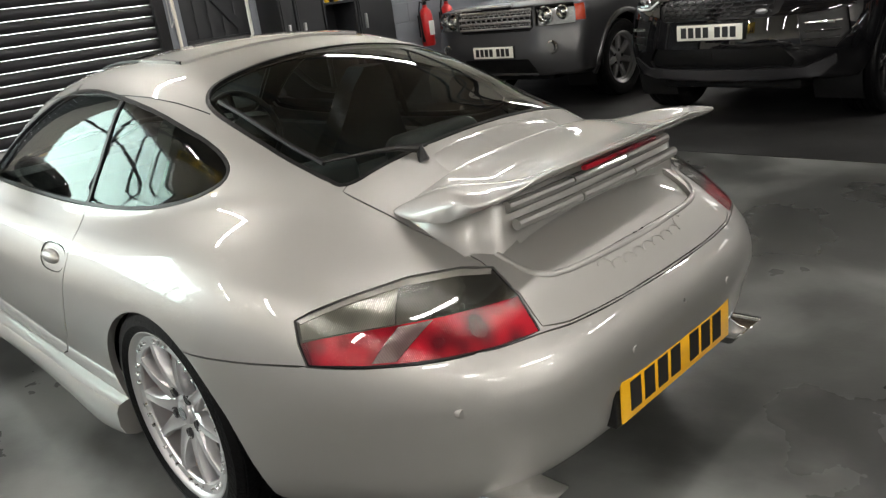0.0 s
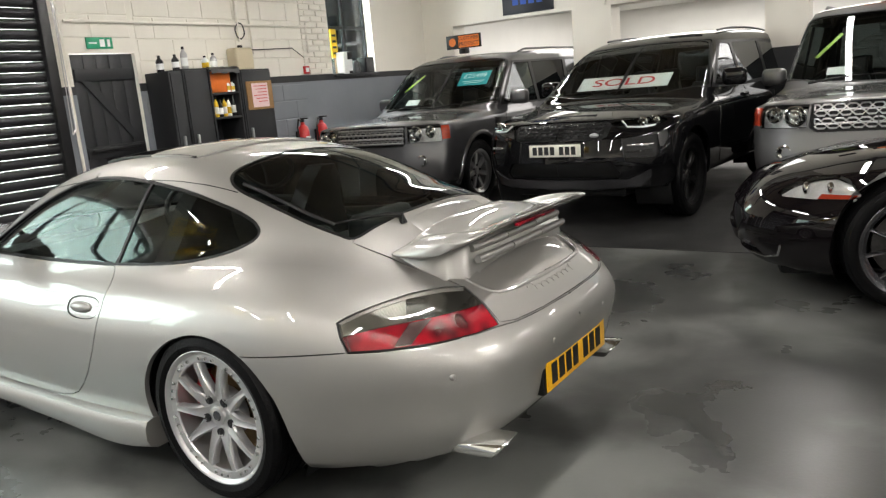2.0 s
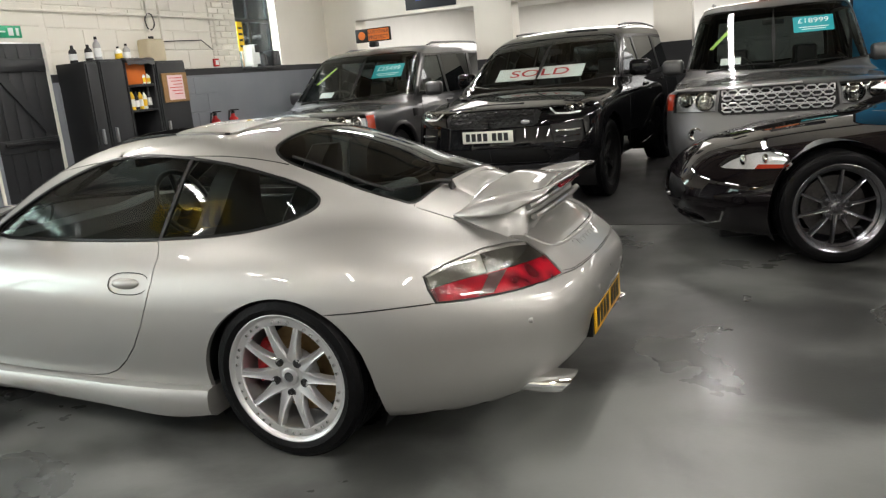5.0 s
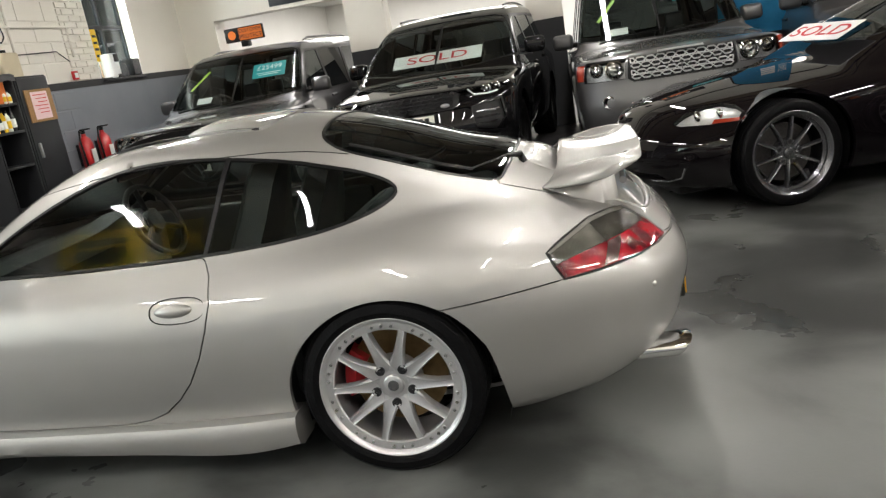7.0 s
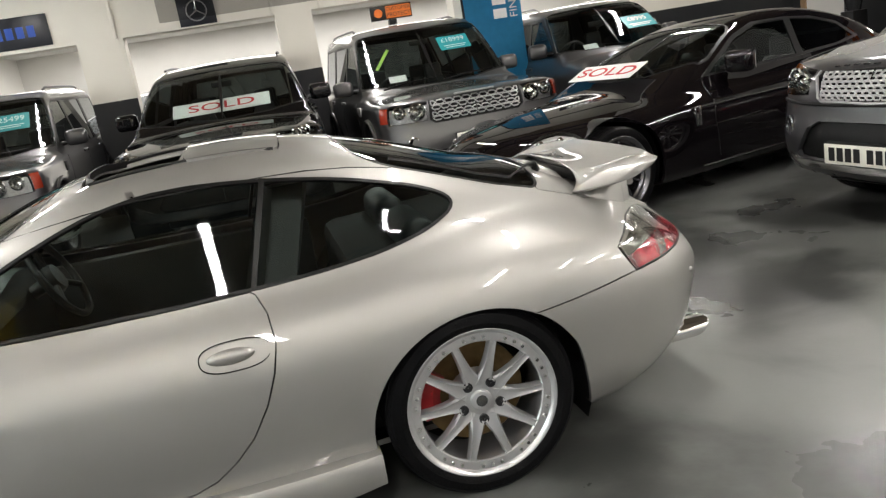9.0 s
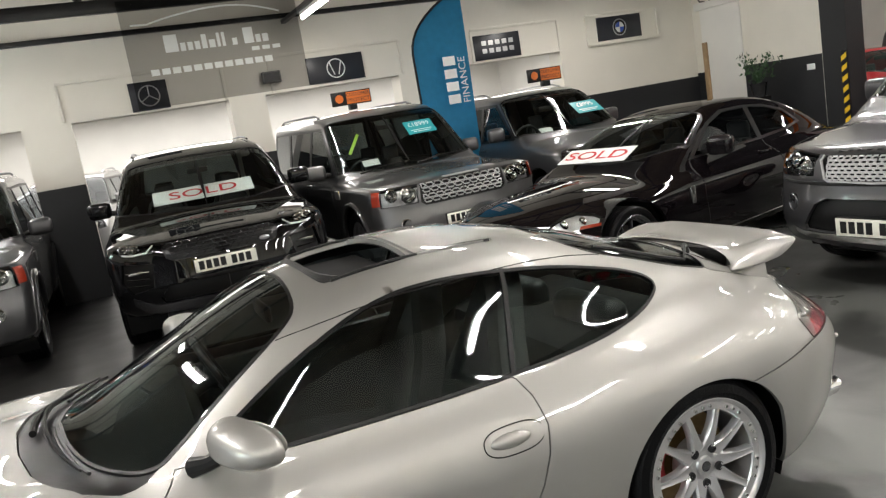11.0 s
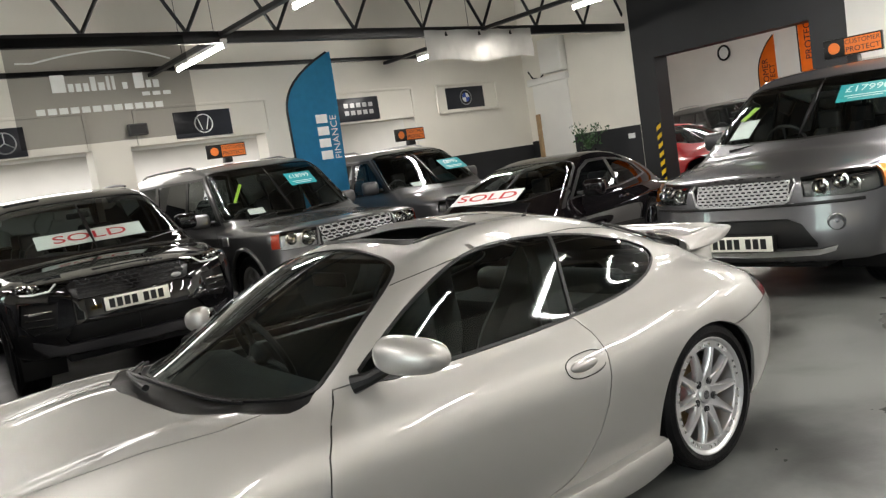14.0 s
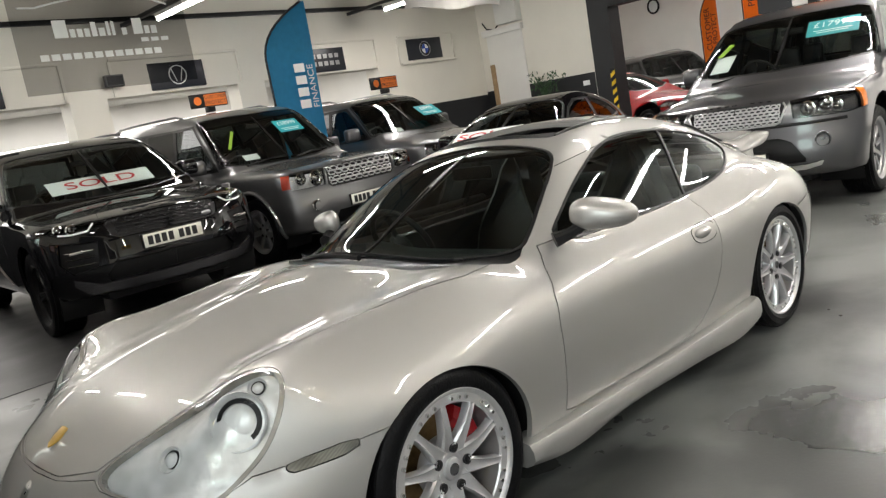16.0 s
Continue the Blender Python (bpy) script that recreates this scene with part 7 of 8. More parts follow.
def small_suv(m, label, paint, name="small_suv", seats=True):
    """A compact upright five-door car."""
    W, F = 0.83, 3.22
    p = dict(w=W, front=F, rear=-0.72, wb=2.45, tyre=0.335, tyre_w=0.215, rim=0.21, spokes=5, alloy=GREYTRIM,
             hood=((3.4, 0.74), (3.15, 0.89), (2.8, 0.95), (2.3, 1.01), (2.0, 1.03), (1.2, 1.04), (0, 1.04), (-0.9, 1.04)),
             roof=((2.6, 0.74), (2.15, 1.02), (1.8, 1.28), (1.5, 1.49), (1.3, 1.57), (0.9, 1.62), (0.2, 1.635), (-0.4, 1.62), (-0.75, 1.59)),
             nose=((0.2, 0.14), (0.35, 0.02), (0.5, 0.0), (0.65, 0.02), (0.8, 0.05), (0.95, 0.12)),
             belt=1.03, half=0.77, tumble=0.24, kt=0.12, ke=0.12, round=0.30, power=3.0, mid=0.72, bottom=0.27, crown=0.06, kr=0.11, kb=0.04, tail=0.12,
             panes=([(1.78, 1.08), (0.95, 1.06), (0.95, 1.46), (1.28, 1.47)], [(0.88, 1.06), (0.02, 1.08), (-0.04, 1.47), (0.88, 1.47)]),
             daylight=[(1.88, 1.05), (0.9, 1.03), (-0.02, 1.05), (-0.5, 1.10), (-0.48, 1.49), (0.9, 1.50), (1.32, 1.50)],
             screen=("space", [(2.08, 0, 1.05), (2.04, 0.4, 1.05), (1.95, 0.62, 1.05), (1.86, 0.69, 1.08), (1.58, 0.63, 1.32), (1.38, 0.59, 1.47), (1.35, 0.50, 1.49), (1.37, 0, 1.51), (1.8, -0.02, 1.3)]),
             backlight=("rear", [(0, 1.10), (0.55, 1.12), (0.52, 1.46), (0, 1.48)]),
             cab=(-0.4, 2.1), dash=1.60, seats=(0.75,), screen_top=(1.46, 1.48), mirror=(1.64, 1.11), handles=((1.02, 0.94), (0.1, 0.95)), glass_rear=DARKGLASS,
             cuts=(("lamp", "space", [(2.92, 0.79, 0.90), (2.92, 0.80, 0.76), (3.16, 0.44, 0.75), (3.12, 0.44, 0.87)]),
                   ("grille", "front", [(0, 0.86), (0.38, 0.85), (0.36, 0.70), (0, 0.69)]),
                   ("intake", "front", [(0, 0.50), (0.45, 0.50), (0.50, 0.36), (0, 0.35)])), step=0.06)
    car, sh, pn = car_base(p, name, m(F), label, paint)
    front_lamp(car, sh, "lamp", pn, (((0, 0.56, 0.81), 0.045), ((0, 0.66, 0.82), 0.04)))
    panel("grille_recess", sh, pn["grille"], BLACKTRIM, car, 0, gap=0.002, depth=0.03, offset=-0.02)
    panel("lower_intake", sh, pn["intake"], BLACKTRIM, car, 0, gap=0.002, depth=0.03, offset=-0.03)
    for k in range(3):
        bar(car, sh, "grille_bar", nose_pts(sh, np.linspace(-0.35, 0.35, 7), 0.72 + 0.05 * k, 0.002), 0.008, CHROME)
    for s in (1, -1):
        bar(car, sh, "roof_rail", [(u, s * 0.56, float(sh.from_top(u, 0.56)[2]) + (0.035 if 0 < k < 8 else 0.0)) for k, u in enumerate(np.linspace(1.0, -0.4, 9))], 0.013, GREYTRIM)
    front_plate(car, sh, 0.56, out=0.02)
    return car, sh


black_suv, b_sh = modern_suv(0.86, -3.95, 86, "glossy black seven-seat off-roader with a sold board behind the windscreen")
sold_board(black_suv, b_sh, 0.0, 1.28, 1.0, 0.23, 0.025)
sport, r_sh = sport_suv(-2.72, -0.60, 3.5, "grey luxury off-roader with silver mesh grille and price card")
lift_car(sport, 1.065)
price_card(sport, r_sh, 0.42, 1.42, "£17990")
sticker(sport, r_sh, "info_sheet", -0.58, 1.24, 0.20, 0.26, CARD, "white information sheet behind the windscreen", 0.02)
sticker(sport, r_sh, "lime_strip", -0.60, 1.36, 0.06, 0.20, LIME, "lime green sticker on the windscreen", 0.012, -20)
tourer, t_sh = grand_tourer(heading(-0.93, -2.74, 15), "black cherry grand tourer with a sold board behind the windscreen", PLUMPAINT)
sold_board(tourer, t_sh, -0.06, 1.06, 0.80, 0.24, 0.05)
little, l_sh = small_suv(heading(-3.98, -4.65, 90), "silver grey compact off-roader with roof rails and price card", SILVERGREY2)
lift_car(little, 1.075)
price_card(little, l_sh, 0.30, 1.32, "£8995", 0.40, 0.24)
sticker(little, l_sh, "tax_card", -0.35, 1.15, 0.18, 0.09, CARD, "small white paper card on the dashboard", 0.05)
red_car, _ = grand_tourer(heading(-10.2, -4.35, 72), "bright red low coupe parked in the annexe", REDPAINT, "red_coupe")
lift_car(red_car, 1.12)
grey_hatch, _ = small_suv(lambda front: heading(-13.4, -5.9, 55)(front * 1.12) @ Matrix.Scale(1.12, 4), "grey hatchback parked in the annexe", GREYPAINT, "grey_hatchback")
hall_car, _ = small_suv(heading(2.6, -10.3, 80), "pale silver car parked in the bright hall", SILVERGREY, "hall_car")
copy_thing(hall_car, pose(-6.0, -13.6, 0, 0, 0, 70))
for x, y, z, d in ((3.42, -6.78, 1.785, 88), (-1.52, -7.15, 1.862, 90), (-4.15, -6.6, 1.75, 92), (-5.30, -0.75, 1.79, 4)):
    roof_sign(x, y, z, d)


# ---- fittings of the hall ----
GREEN = mat("exit_green", (0.02, 0.33, 0.16), rough=0.4, noise_scale=20, vary=0.08)
BLUEFLAG = mat("blue_flag_cloth", (0.035, 0.28, 0.50), rough=0.7, noise_scale=12, vary=0.12, bump=0.2, bump_scale=6)
ORANGEFLAG = mat("orange_flag_cloth", (0.85, 0.26, 0.02), rough=0.7, noise_scale=12, vary=0.1, bump=0.2, bump_scale=6)
WOOD = mat("pale_wood", (0.36, 0.24, 0.13), rough=0.55, noise_scale=18, vary=0.3)
SIGNBLUE = mat("dark_sign_board", (0.018, 0.020, 0.026), rough=0.35, noise_scale=8, vary=0.2)
BLUEPRINT = mat("blue_print", (0.03, 0.09, 0.42), rough=0.4, noise_scale=20, vary=0.1)
YELLOW = mat("yellow_print", (0.80, 0.52, 0.02), rough=0.45, noise_scale=12, vary=0.06)
CLOTHWHITE = mat("white_cloth", (0.74, 0.73, 0.70), rough=0.8, noise_scale=4, vary=0.08, bump=0.35, bump_scale=4)
BEIGE = mat("beige_plastic", (0.55, 0.48, 0.33), rough=0.5, noise_scale=8, vary=0.08)
REDCAN = mat("red_enamel", (0.50, 0.015, 0.015), rough=0.3, coat=0.5, noise_scale=20, vary=0.1)
LEAF = mat("leaf_green", (0.035, 0.085, 0.03), rough=0.45, noise_scale=30, vary=0.35)
CORK = mat("cork_board", (0.30, 0.17, 0.07), rough=0.85, noise_scale=60, vary=0.3)
PINKPAPER = mat("pink_paper", (0.75, 0.55, 0.55), rough=0.7, noise_scale=30, vary=0.12)

# roller shutter
shut = tagged(new("roller_shutter"), "dark steel roller shutter, closed", "shutter")
slat_bm = bmesh.new()
rings = []
for y in (-1.80, 1.46):
    rings.append([(-0.006, y, -0.048), (-0.020, y, -0.036), (-0.032, y, -0.015), (-0.034, y, 0.010), (-0.024, y, 0.034), (-0.006, y, 0.044), (0.004, y, 0.044), (0.004, y, -0.048)])
loft(slat_bm, rings)
first = obj("slat", slat_bm, SHUTTER, shut)
first.location = (XL + 0.02, 0, 0.05)
for k in range(1, 33):
    sl = new("slat", first.data)
    sl.parent = shut
    sl.location = (XL + 0.02, 0, 0.05 + 0.096 * k)
for y in (-1.835, 1.50):
    part("guide_rail", slab(XL - 0.06, XL + 0.06, y - 0.05, y + 0.05, 0, 3.25, 0.008), BLACKSTEEL, shut)
part("drum_box", slab(XL - 0.22, XL + 0.10, -1.90, 1.55, 3.20, 3.55, 0.02), BLACKSTEEL, shut)
bm = bmesh.new()
sweep(bm, [(XL - 0.075, -1.93, 3.2), (XL - 0.08, -1.93, 2.2), (XL - 0.075, -1.94, 1.28), (XL - 0.08, -1.90, 1.22), (XL - 0.075, -1.92, 2.1), (XL - 0.08, -1.90, 3.2)], 0.006, 6)
part("chain", bm, GREYTRIM, shut)

# plank door with brace
door = tagged(new("door_1"), "dark painted plank fire door, closed", "door", kind="structure")
for k in range(5):
    part("plank", slab(XL + 0.03, XL + 0.07, -2.765 + 0.141 * k, -2.765 + 0.138 + 0.141 * k, 0.01, 1.98, 0.004), CHARCOAL, door)
for z in (0.25, 1.02, 1.78):
    part("ledge", slab(XL + 0.005, XL + 0.03, -2.75, -2.08, z - 0.06, z + 0.06, 0.005), CHARCOAL, door)
bm = bmesh.new()
prism(bm, [(-2.72, 0.33), (-2.62, 0.33), (-2.10, 0.97), (-2.20, 0.97)], 0.0, 0.022, Matrix(((0, 0, 1, XL + 0.006), (1, 0, 0, 0), (0, 1, 0, 0.8), (0, 0, 0, 1))))
part("brace", bm, CHARCOAL, door)
bm = bmesh.new()
box(bm, XL - 0.03, XL - 0.01, -2.70, -2.12, 1.02, 1.06, 0.008)
part("push_bar", bm, BLACKSTEEL, door)
ex = thing("exit_sign", pose(XL - 0.004, -2.39, 2.085), "green and white fire exit sign above the door", "sign")
part("board", slab(-0.012, 0.0, -0.145, 0.145, -0.055, 0.055, 0.002), GREEN, ex)
part("arrow", slab(-0.0145, -0.0115, -0.115, -0.085, -0.035, 0.035), CARD, ex)
part("pictogram", slab(-0.0145, -0.0115, -0.055, 0.0, -0.035, 0.035), CARD, ex)
part("bar", slab(-0.0145, -0.0115, 0.03, 0.12, -0.008, 0.008), CARD, ex, "white bar in place of small writing")

# metal cupboards
def cupboard(y0, y1, z1, label, open_front=False):
    c = thing("cupboard", pose(4.80, (y0 + y1) / 2, 0), label, "cupboard", "cupboards along the wall")
    h = abs(y1 - y0) / 2 - 0.004
    if open_front:
        for s in (-1, 1):
            part("side_panel", slab(-0.19, 0.19, s * h - (0.02 if s > 0 else 0), s * h + (0.02 if s < 0 else 0), 0, z1, 0.003), CHARCOAL, c)
        part("back_panel", slab(0.17, 0.188, -h + 0.02, h - 0.02, 0, z1), CHARCOAL, c)
        for z in (0.02, 0.47, 0.90, 1.23, 1.495, z1 - 0.03):
            part("shelf", slab(-0.185, 0.17, -h + 0.021, h - 0.021, z, z + 0.025, 0.002), CHARCOAL, c)
    else:
        part("body", slab(-0.19, 0.19, -h, h, 0, z1, 0.006), CHARCOAL, c)
        part("door", slab(-0.207, -0.191, -h + 0.012, h - 0.012, 0.05, z1 - 0.02, 0.004), CHARCOAL, c)
        part("handle", slab(-0.232, -0.206, h - 0.08, h - 0.055, 0.95, 1.10, 0.006), GREYTRIM, c)
    return c


cupboard(-3.02, -2.85, 1.767, "narrow dark grey metal cupboard against the wall")
cupboard(-3.36, -3.03, 1.786, "dark grey metal cupboard against the wall")
cupboard(-3.80, -3.37, 1.777, "open dark cupboard full of bottles and a box", True)
cupboard(-4.29, -3.81, 1.758, "dark grey cupboard with a pinned notice board")
nb = thing("notice_board", pose(4.585, -4.06, 1.46), "cork notice board with a pink paper notice", "notice board")
part("board", slab(-0.012, 0.0, -0.20, 0.20, -0.16, 0.16, 0.003), CORK, nb)
part("paper", slab(-0.015, -0.0125, -0.125, 0.125, -0.135, 0.135), PINKPAPER, nb)
for k in range(6):
    part("line", slab(-0.0165, -0.0145, -0.10, 0.10 - 0.03 * (k % 3), 0.10 - 0.035 * k, 0.108 - 0.035 * k), REDINK, nb)
crate = thing("orange_box", pose(4.74, -3.55, 1.521), "orange cardboard box on a shelf", "box")
part("carton", slab(-0.10, 0.10, -0.15, 0.13, 0, 0.22, 0.006), ORANGE, crate)
part("flap", slab(-0.101, 0.10, -0.15, 0.13, 0.221, 0.226), ORANGE, crate)


def bottle(x, y, z, h, r, material, cap=None, label="plastic bottle of car cleaner"):
    b = thing("bottle", pose(x, y, z), label, "bottle", "cleaning bottles")
    bm = bmesh.new()
    lathe(bm, [(0.001, 0), (r * 0.9, 0.0), (r, 0.01), (r, h * 0.62), (r * 0.85, h * 0.72), (r * 0.4, h * 0.82), (r * 0.38, h * 0.88), (0.001, h * 0.88)], 18, pose(0, 0, 0, 90, 0, 0))
    part("flask", bm, material, b)
    bm = bmesh.new()
    cyl(bm, (0, 0, h * 0.88), (0, 0, h), r * 0.42, r * 0.36, 12)
    part("cap", bm, cap or BLACKTRIM, b)
    bm = bmesh.new()
    lathe(bm, [(r * 1.01, h * 0.15), (r * 1.012, h * 0.16), (r * 1.012, h * 0.5), (r * 1.01, h * 0.51)], 18, pose(0, 0, 0, 90, 0, 0))
    part("label", bm, CARD if material != CARD else YELLOW, b)
    return b


for k, (y, h, mtl) in enumerate(((-3.42, 0.20, CARD), (-3.48, 0.22, YELLOW), (-3.54, 0.19, BLACKTRIM), (-3.60, 0.21, YELLOW), (-3.66, 0.20, CARD), (-3.73, 0.23, LAMPDARK))):
    bottle(4.68, y, 1.256, h, 0.026, mtl, label="coloured plastic cleaner bottle on a cupboard shelf")
for y, h in ((-3.66, 0.13), (-3.73, 0.12)):
    bottle(4.66, y, 1.521, h, 0.03, CARD, label="small white tub on a cupboard shelf")
for y, h, z, mtl in ((-2.90, 0.17, 1.768, LAMPDARK), (-3.10, 0.16, 1.787, LAMPDARK), (-3.22, 0.24, 1.787, GREYTRIM), (-3.50, 0.15, 1.777, CARD), (-3.62, 0.18, 1.777, GREYTRIM)):
    bottle(4.78, y, z, h, 0.038, mtl, label="spray bottle standing on top of the cupboards")
bb = thing("junction_box", pose(4.90, -4.13, 1.759), "beige plastic water tank on the cupboard top", "container")
part("tank", slab(-0.08, 0.09, -0.15, 0.13, 0.0, 0.26, 0.03, 3), BEIGE, bb)
bm = bmesh.new()
cyl(bm, (0, -0.02, 0.26), (0, -0.02, 0.29), 0.03, n=14)
part("cap", bm, BLACKTRIM, bb)
rag = thing("cloth", pose(4.70, -3.58, 1.778), "grey cloth draped over the cupboard edge", "cloth")
bm = bmesh.new()
rows = []
for i in range(9):
    rows.append([bm.verts.new((0.09 - 0.026 * j if j < 8 else -0.118 - 0.002 * j, -0.20 + 0.05 * i, (0.012 if j < 8 else 0.012 - 0.022 * (j - 7)) + 0.008 * math.sin(i * 1.7 + j))) for j in range(11)])
for a, b in zip(rows, rows[1:]):
    for j in range(10):
        bm.faces.new((a[j], a[j + 1], b[j + 1], b[j]))
bmesh.ops.solidify(bm, geom=bm.faces[:], thickness=0.004)
part("drape", bm, VENTGREY, rag)

# pipes, alarm point, extinguishers
for k, pts in enumerate(([(XL - 0.03, -2.03, 2.29), (XL - 0.03, -5.39, 2.29), (XL - 0.03, -5.40, 1.95)], [(XL - 0.03, -4.22, 2.10), (XL - 0.03, -4.22, 4.2)], [(XL - 0.03, -4.42, 1.95), (XL - 0.03, -4.42, 4.2)], [(XL - 0.03, -1.98, 0.1), (XL - 0.03, -1.98, 4.2)], [(XL - 0.03, -4.25, 2.02), (XL - 0.05, -4.42, 2.00), (XL - 0.03, -5.1, 2.02), (XL - 0.03, -5.3, 1.9)])):
    pipe = thing("pipe", Matrix.Identity(4), "cream painted pipe clipped to the wall", "pipe", "wall pipes")
    bm = bmesh.new()
    sweep(bm, pts, 0.016 if k != 4 else 0.006, 10)
    part("tube", bm, CREAM if k != 4 else BLACKTRIM, pipe)
coil = thing("cable_coil", pose(XL - 0.03, -4.24, 2.22), "coil of dark cable hung on the wall", "cable")
bm = bmesh.new()
sweep(bm, [(-0.01 + 0.004 * math.sin(5 * a), (0.07 + 0.006 * math.sin(2.3 * a)) * math.cos(a), (0.09 + 0.006 * math.cos(1.7 * a)) * math.sin(a)) for a in np.linspace(0, 6 * math.tau, 120)], 0.004, 5)
part("cable", bm, BLACKTRIM, coil)
al = thing("alarm_call_point", pose(XL - 0.02, -5.32, 1.74), "red fire alarm call point on the wall", "alarm")
part("case", slab(-0.03, 0.0, -0.05, 0.05, -0.05, 0.05, 0.008), REDCAN, al)
part("glass_plate", slab(-0.034, -0.031, -0.03, 0.03, -0.028, 0.028), CARD, al)


def extinguisher(x, y, label):
    e = thing("fire_extinguisher", pose(x, y, 0.62), label, "fire extinguisher", "fire extinguishers")
    bm = bmesh.new()
    lathe(bm, [(0.001, 0), (0.07, 0), (0.078, 0.02), (0.078, 0.34), (0.06, 0.40), (0.028, 0.43), (0.024, 0.46), (0.001, 0.46)], 24, pose(0, 0, 0, 90, 0, 0))
    part("cylinder", bm, REDCAN, e)
    part("valve", slab(-0.02, 0.02, -0.02, 0.02, 0.46, 0.50, 0.005), BLACKTRIM, e)
    part("lever", slab(-0.10, 0.03, -0.012, 0.012, 0.50, 0.515, 0.004), BLACKTRIM, e)
    bm = bmesh.new()
    sweep(bm, [(0, 0.02, 0.48), (-0.02, 0.09, 0.50), (-0.03, 0.13, 0.40), (-0.03, 0.11, 0.15), (-0.03, 0.10, 0.05)], [0.010, 0.010, 0.010, 0.012, 0.020], 8)
    part("hose", bm, BLACKTRIM, e)
    part("label", slab(-0.081, -0.076, -0.04, 0.04, 0.12, 0.28), CARD, e)
    part("bracket", slab(0.07, 0.11, -0.03, 0.03, 0.1, 0.35), BLACKSTEEL, e)
    return e


extinguisher(4.87, -5.02, "red fire extinguisher with black hose on the wall")
extinguisher(4.87, -5.38, "red fire extinguisher on the wall beside another")


# windows of the side wall
def wall_window(n, y0, y1, z0, z1, cols, rows, label):
    w = tagged(new("window_%d" % n), label, "window", kind="structure")
    t = 0.045
    for y in np.linspace(y0, y1, cols + 1):
        part("window_frame", slab(XL + 0.13, XL + 0.18, y - t / 2, y + t / 2, z0, z1, 0.004), BLACKSTEEL, w)
    for z in np.linspace(z0, z1, rows + 1):
        part("window_frame", slab(XL + 0.132, XL + 0.178, y0, y1, z - t / 2, z + t / 2, 0.004), BLACKSTEEL, w)
    for i in range(cols):
        for j in range(rows):
            a, b = np.linspace(y0, y1, cols + 1)[i : i + 2]
            c, d = np.linspace(z0, z1, rows + 1)[j : j + 2]
            g = part("pane", slab(XL + 0.152, XL + 0.157, a + t / 2, b - t / 2, c + t / 2, d - t / 2), SCREENGLASS, w)
            g.visible_shadow = False
    part("window_sill", slab(XL - 0.06, XL + 0.13, y0, y1, z0 - 0.03, z0 + 0.004, 0.006), CHARCOAL, w)
    return w


wall_window(1, -6.85, -5.88, 1.66, 2.95, 2, 2, "dark framed window over a sill with bright daylight outside")
wall_window(2, 1.9, 4.3, 1.2, 3.1, 4, 2, "wide dark framed window with bright daylight outside")
obj("backdrop_outside", slab(XL + 1.2, XL + 1.25, -8.0, 6.0, 0.0, 4.6), DAY, kind="structure", label="bright overcast daylight outside the windows", category="backdrop", smooth=False)
ys = thing("yellow_sign", pose(XL + 0.10, -6.08, 1.78), "yellow warning sign leaning in the window", "sign")
part("board", slab(-0.012, 0.012, -0.06, 0.06, 0.11, 0.50, 0.004), YELLOW, ys)
for k in range(4):
    part("bar", slab(-0.015, -0.012, -0.04, 0.04, 0.16 + 0.08 * k, 0.19 + 0.08 * k), INK, ys)
part("stick", slab(-0.008, 0.008, -0.008, 0.008, -0.115, 0.11), WOOD, ys)
cm = thing("coffee_machine", pose(XL + 0.0, -6.18, 1.665), "grey and white coffee machine on the window sill", "appliance")
part("body", slab(-0.05, 0.10, -0.09, 0.09, 0.0, 0.30, 0.015), CARD, cm)
part("spout_head", slab(-0.055, 0.0, -0.085, 0.02, 0.19, 0.295, 0.01), BLACKTRIM, cm)
part("drip_tray", slab(-0.058, 0.02, -0.08, 0.0, 0.001, 0.04, 0.006), BLACKTRIM, cm)
kt = thing("kettle", pose(XL - 0.0, -6.40, 1.665), "dark kettle on the window sill", "kettle")
bm = bmesh.new()
lathe(bm, [(0.001, 0), (0.06, 0), (0.062, 0.03), (0.05, 0.16), (0.03, 0.18), (0.001, 0.185)], 20, pose(0, 0, 0, 90, 0, 0))
part("jug", bm, LAMPDARK, kt)
bm = bmesh.new()
sweep(bm, [(0, -0.05, 0.16), (0, -0.10, 0.14), (0, -0.10, 0.06), (0, -0.06, 0.04)], 0.008, 8)
part("handle", bm, BLACKTRIM, kt)
bx = thing("speaker_box", pose(XL + 0.0, -6.66, 1.665), "black box on the window sill", "box")
part("case", slab(-0.05, 0.10, -0.10, 0.10, 0, 0.22, 0.01), BLACKTRIM, bx)
part("front_grille", slab(-0.054, -0.05, -0.085, 0.085, 0.015, 0.205), LAMPDARK, bx)


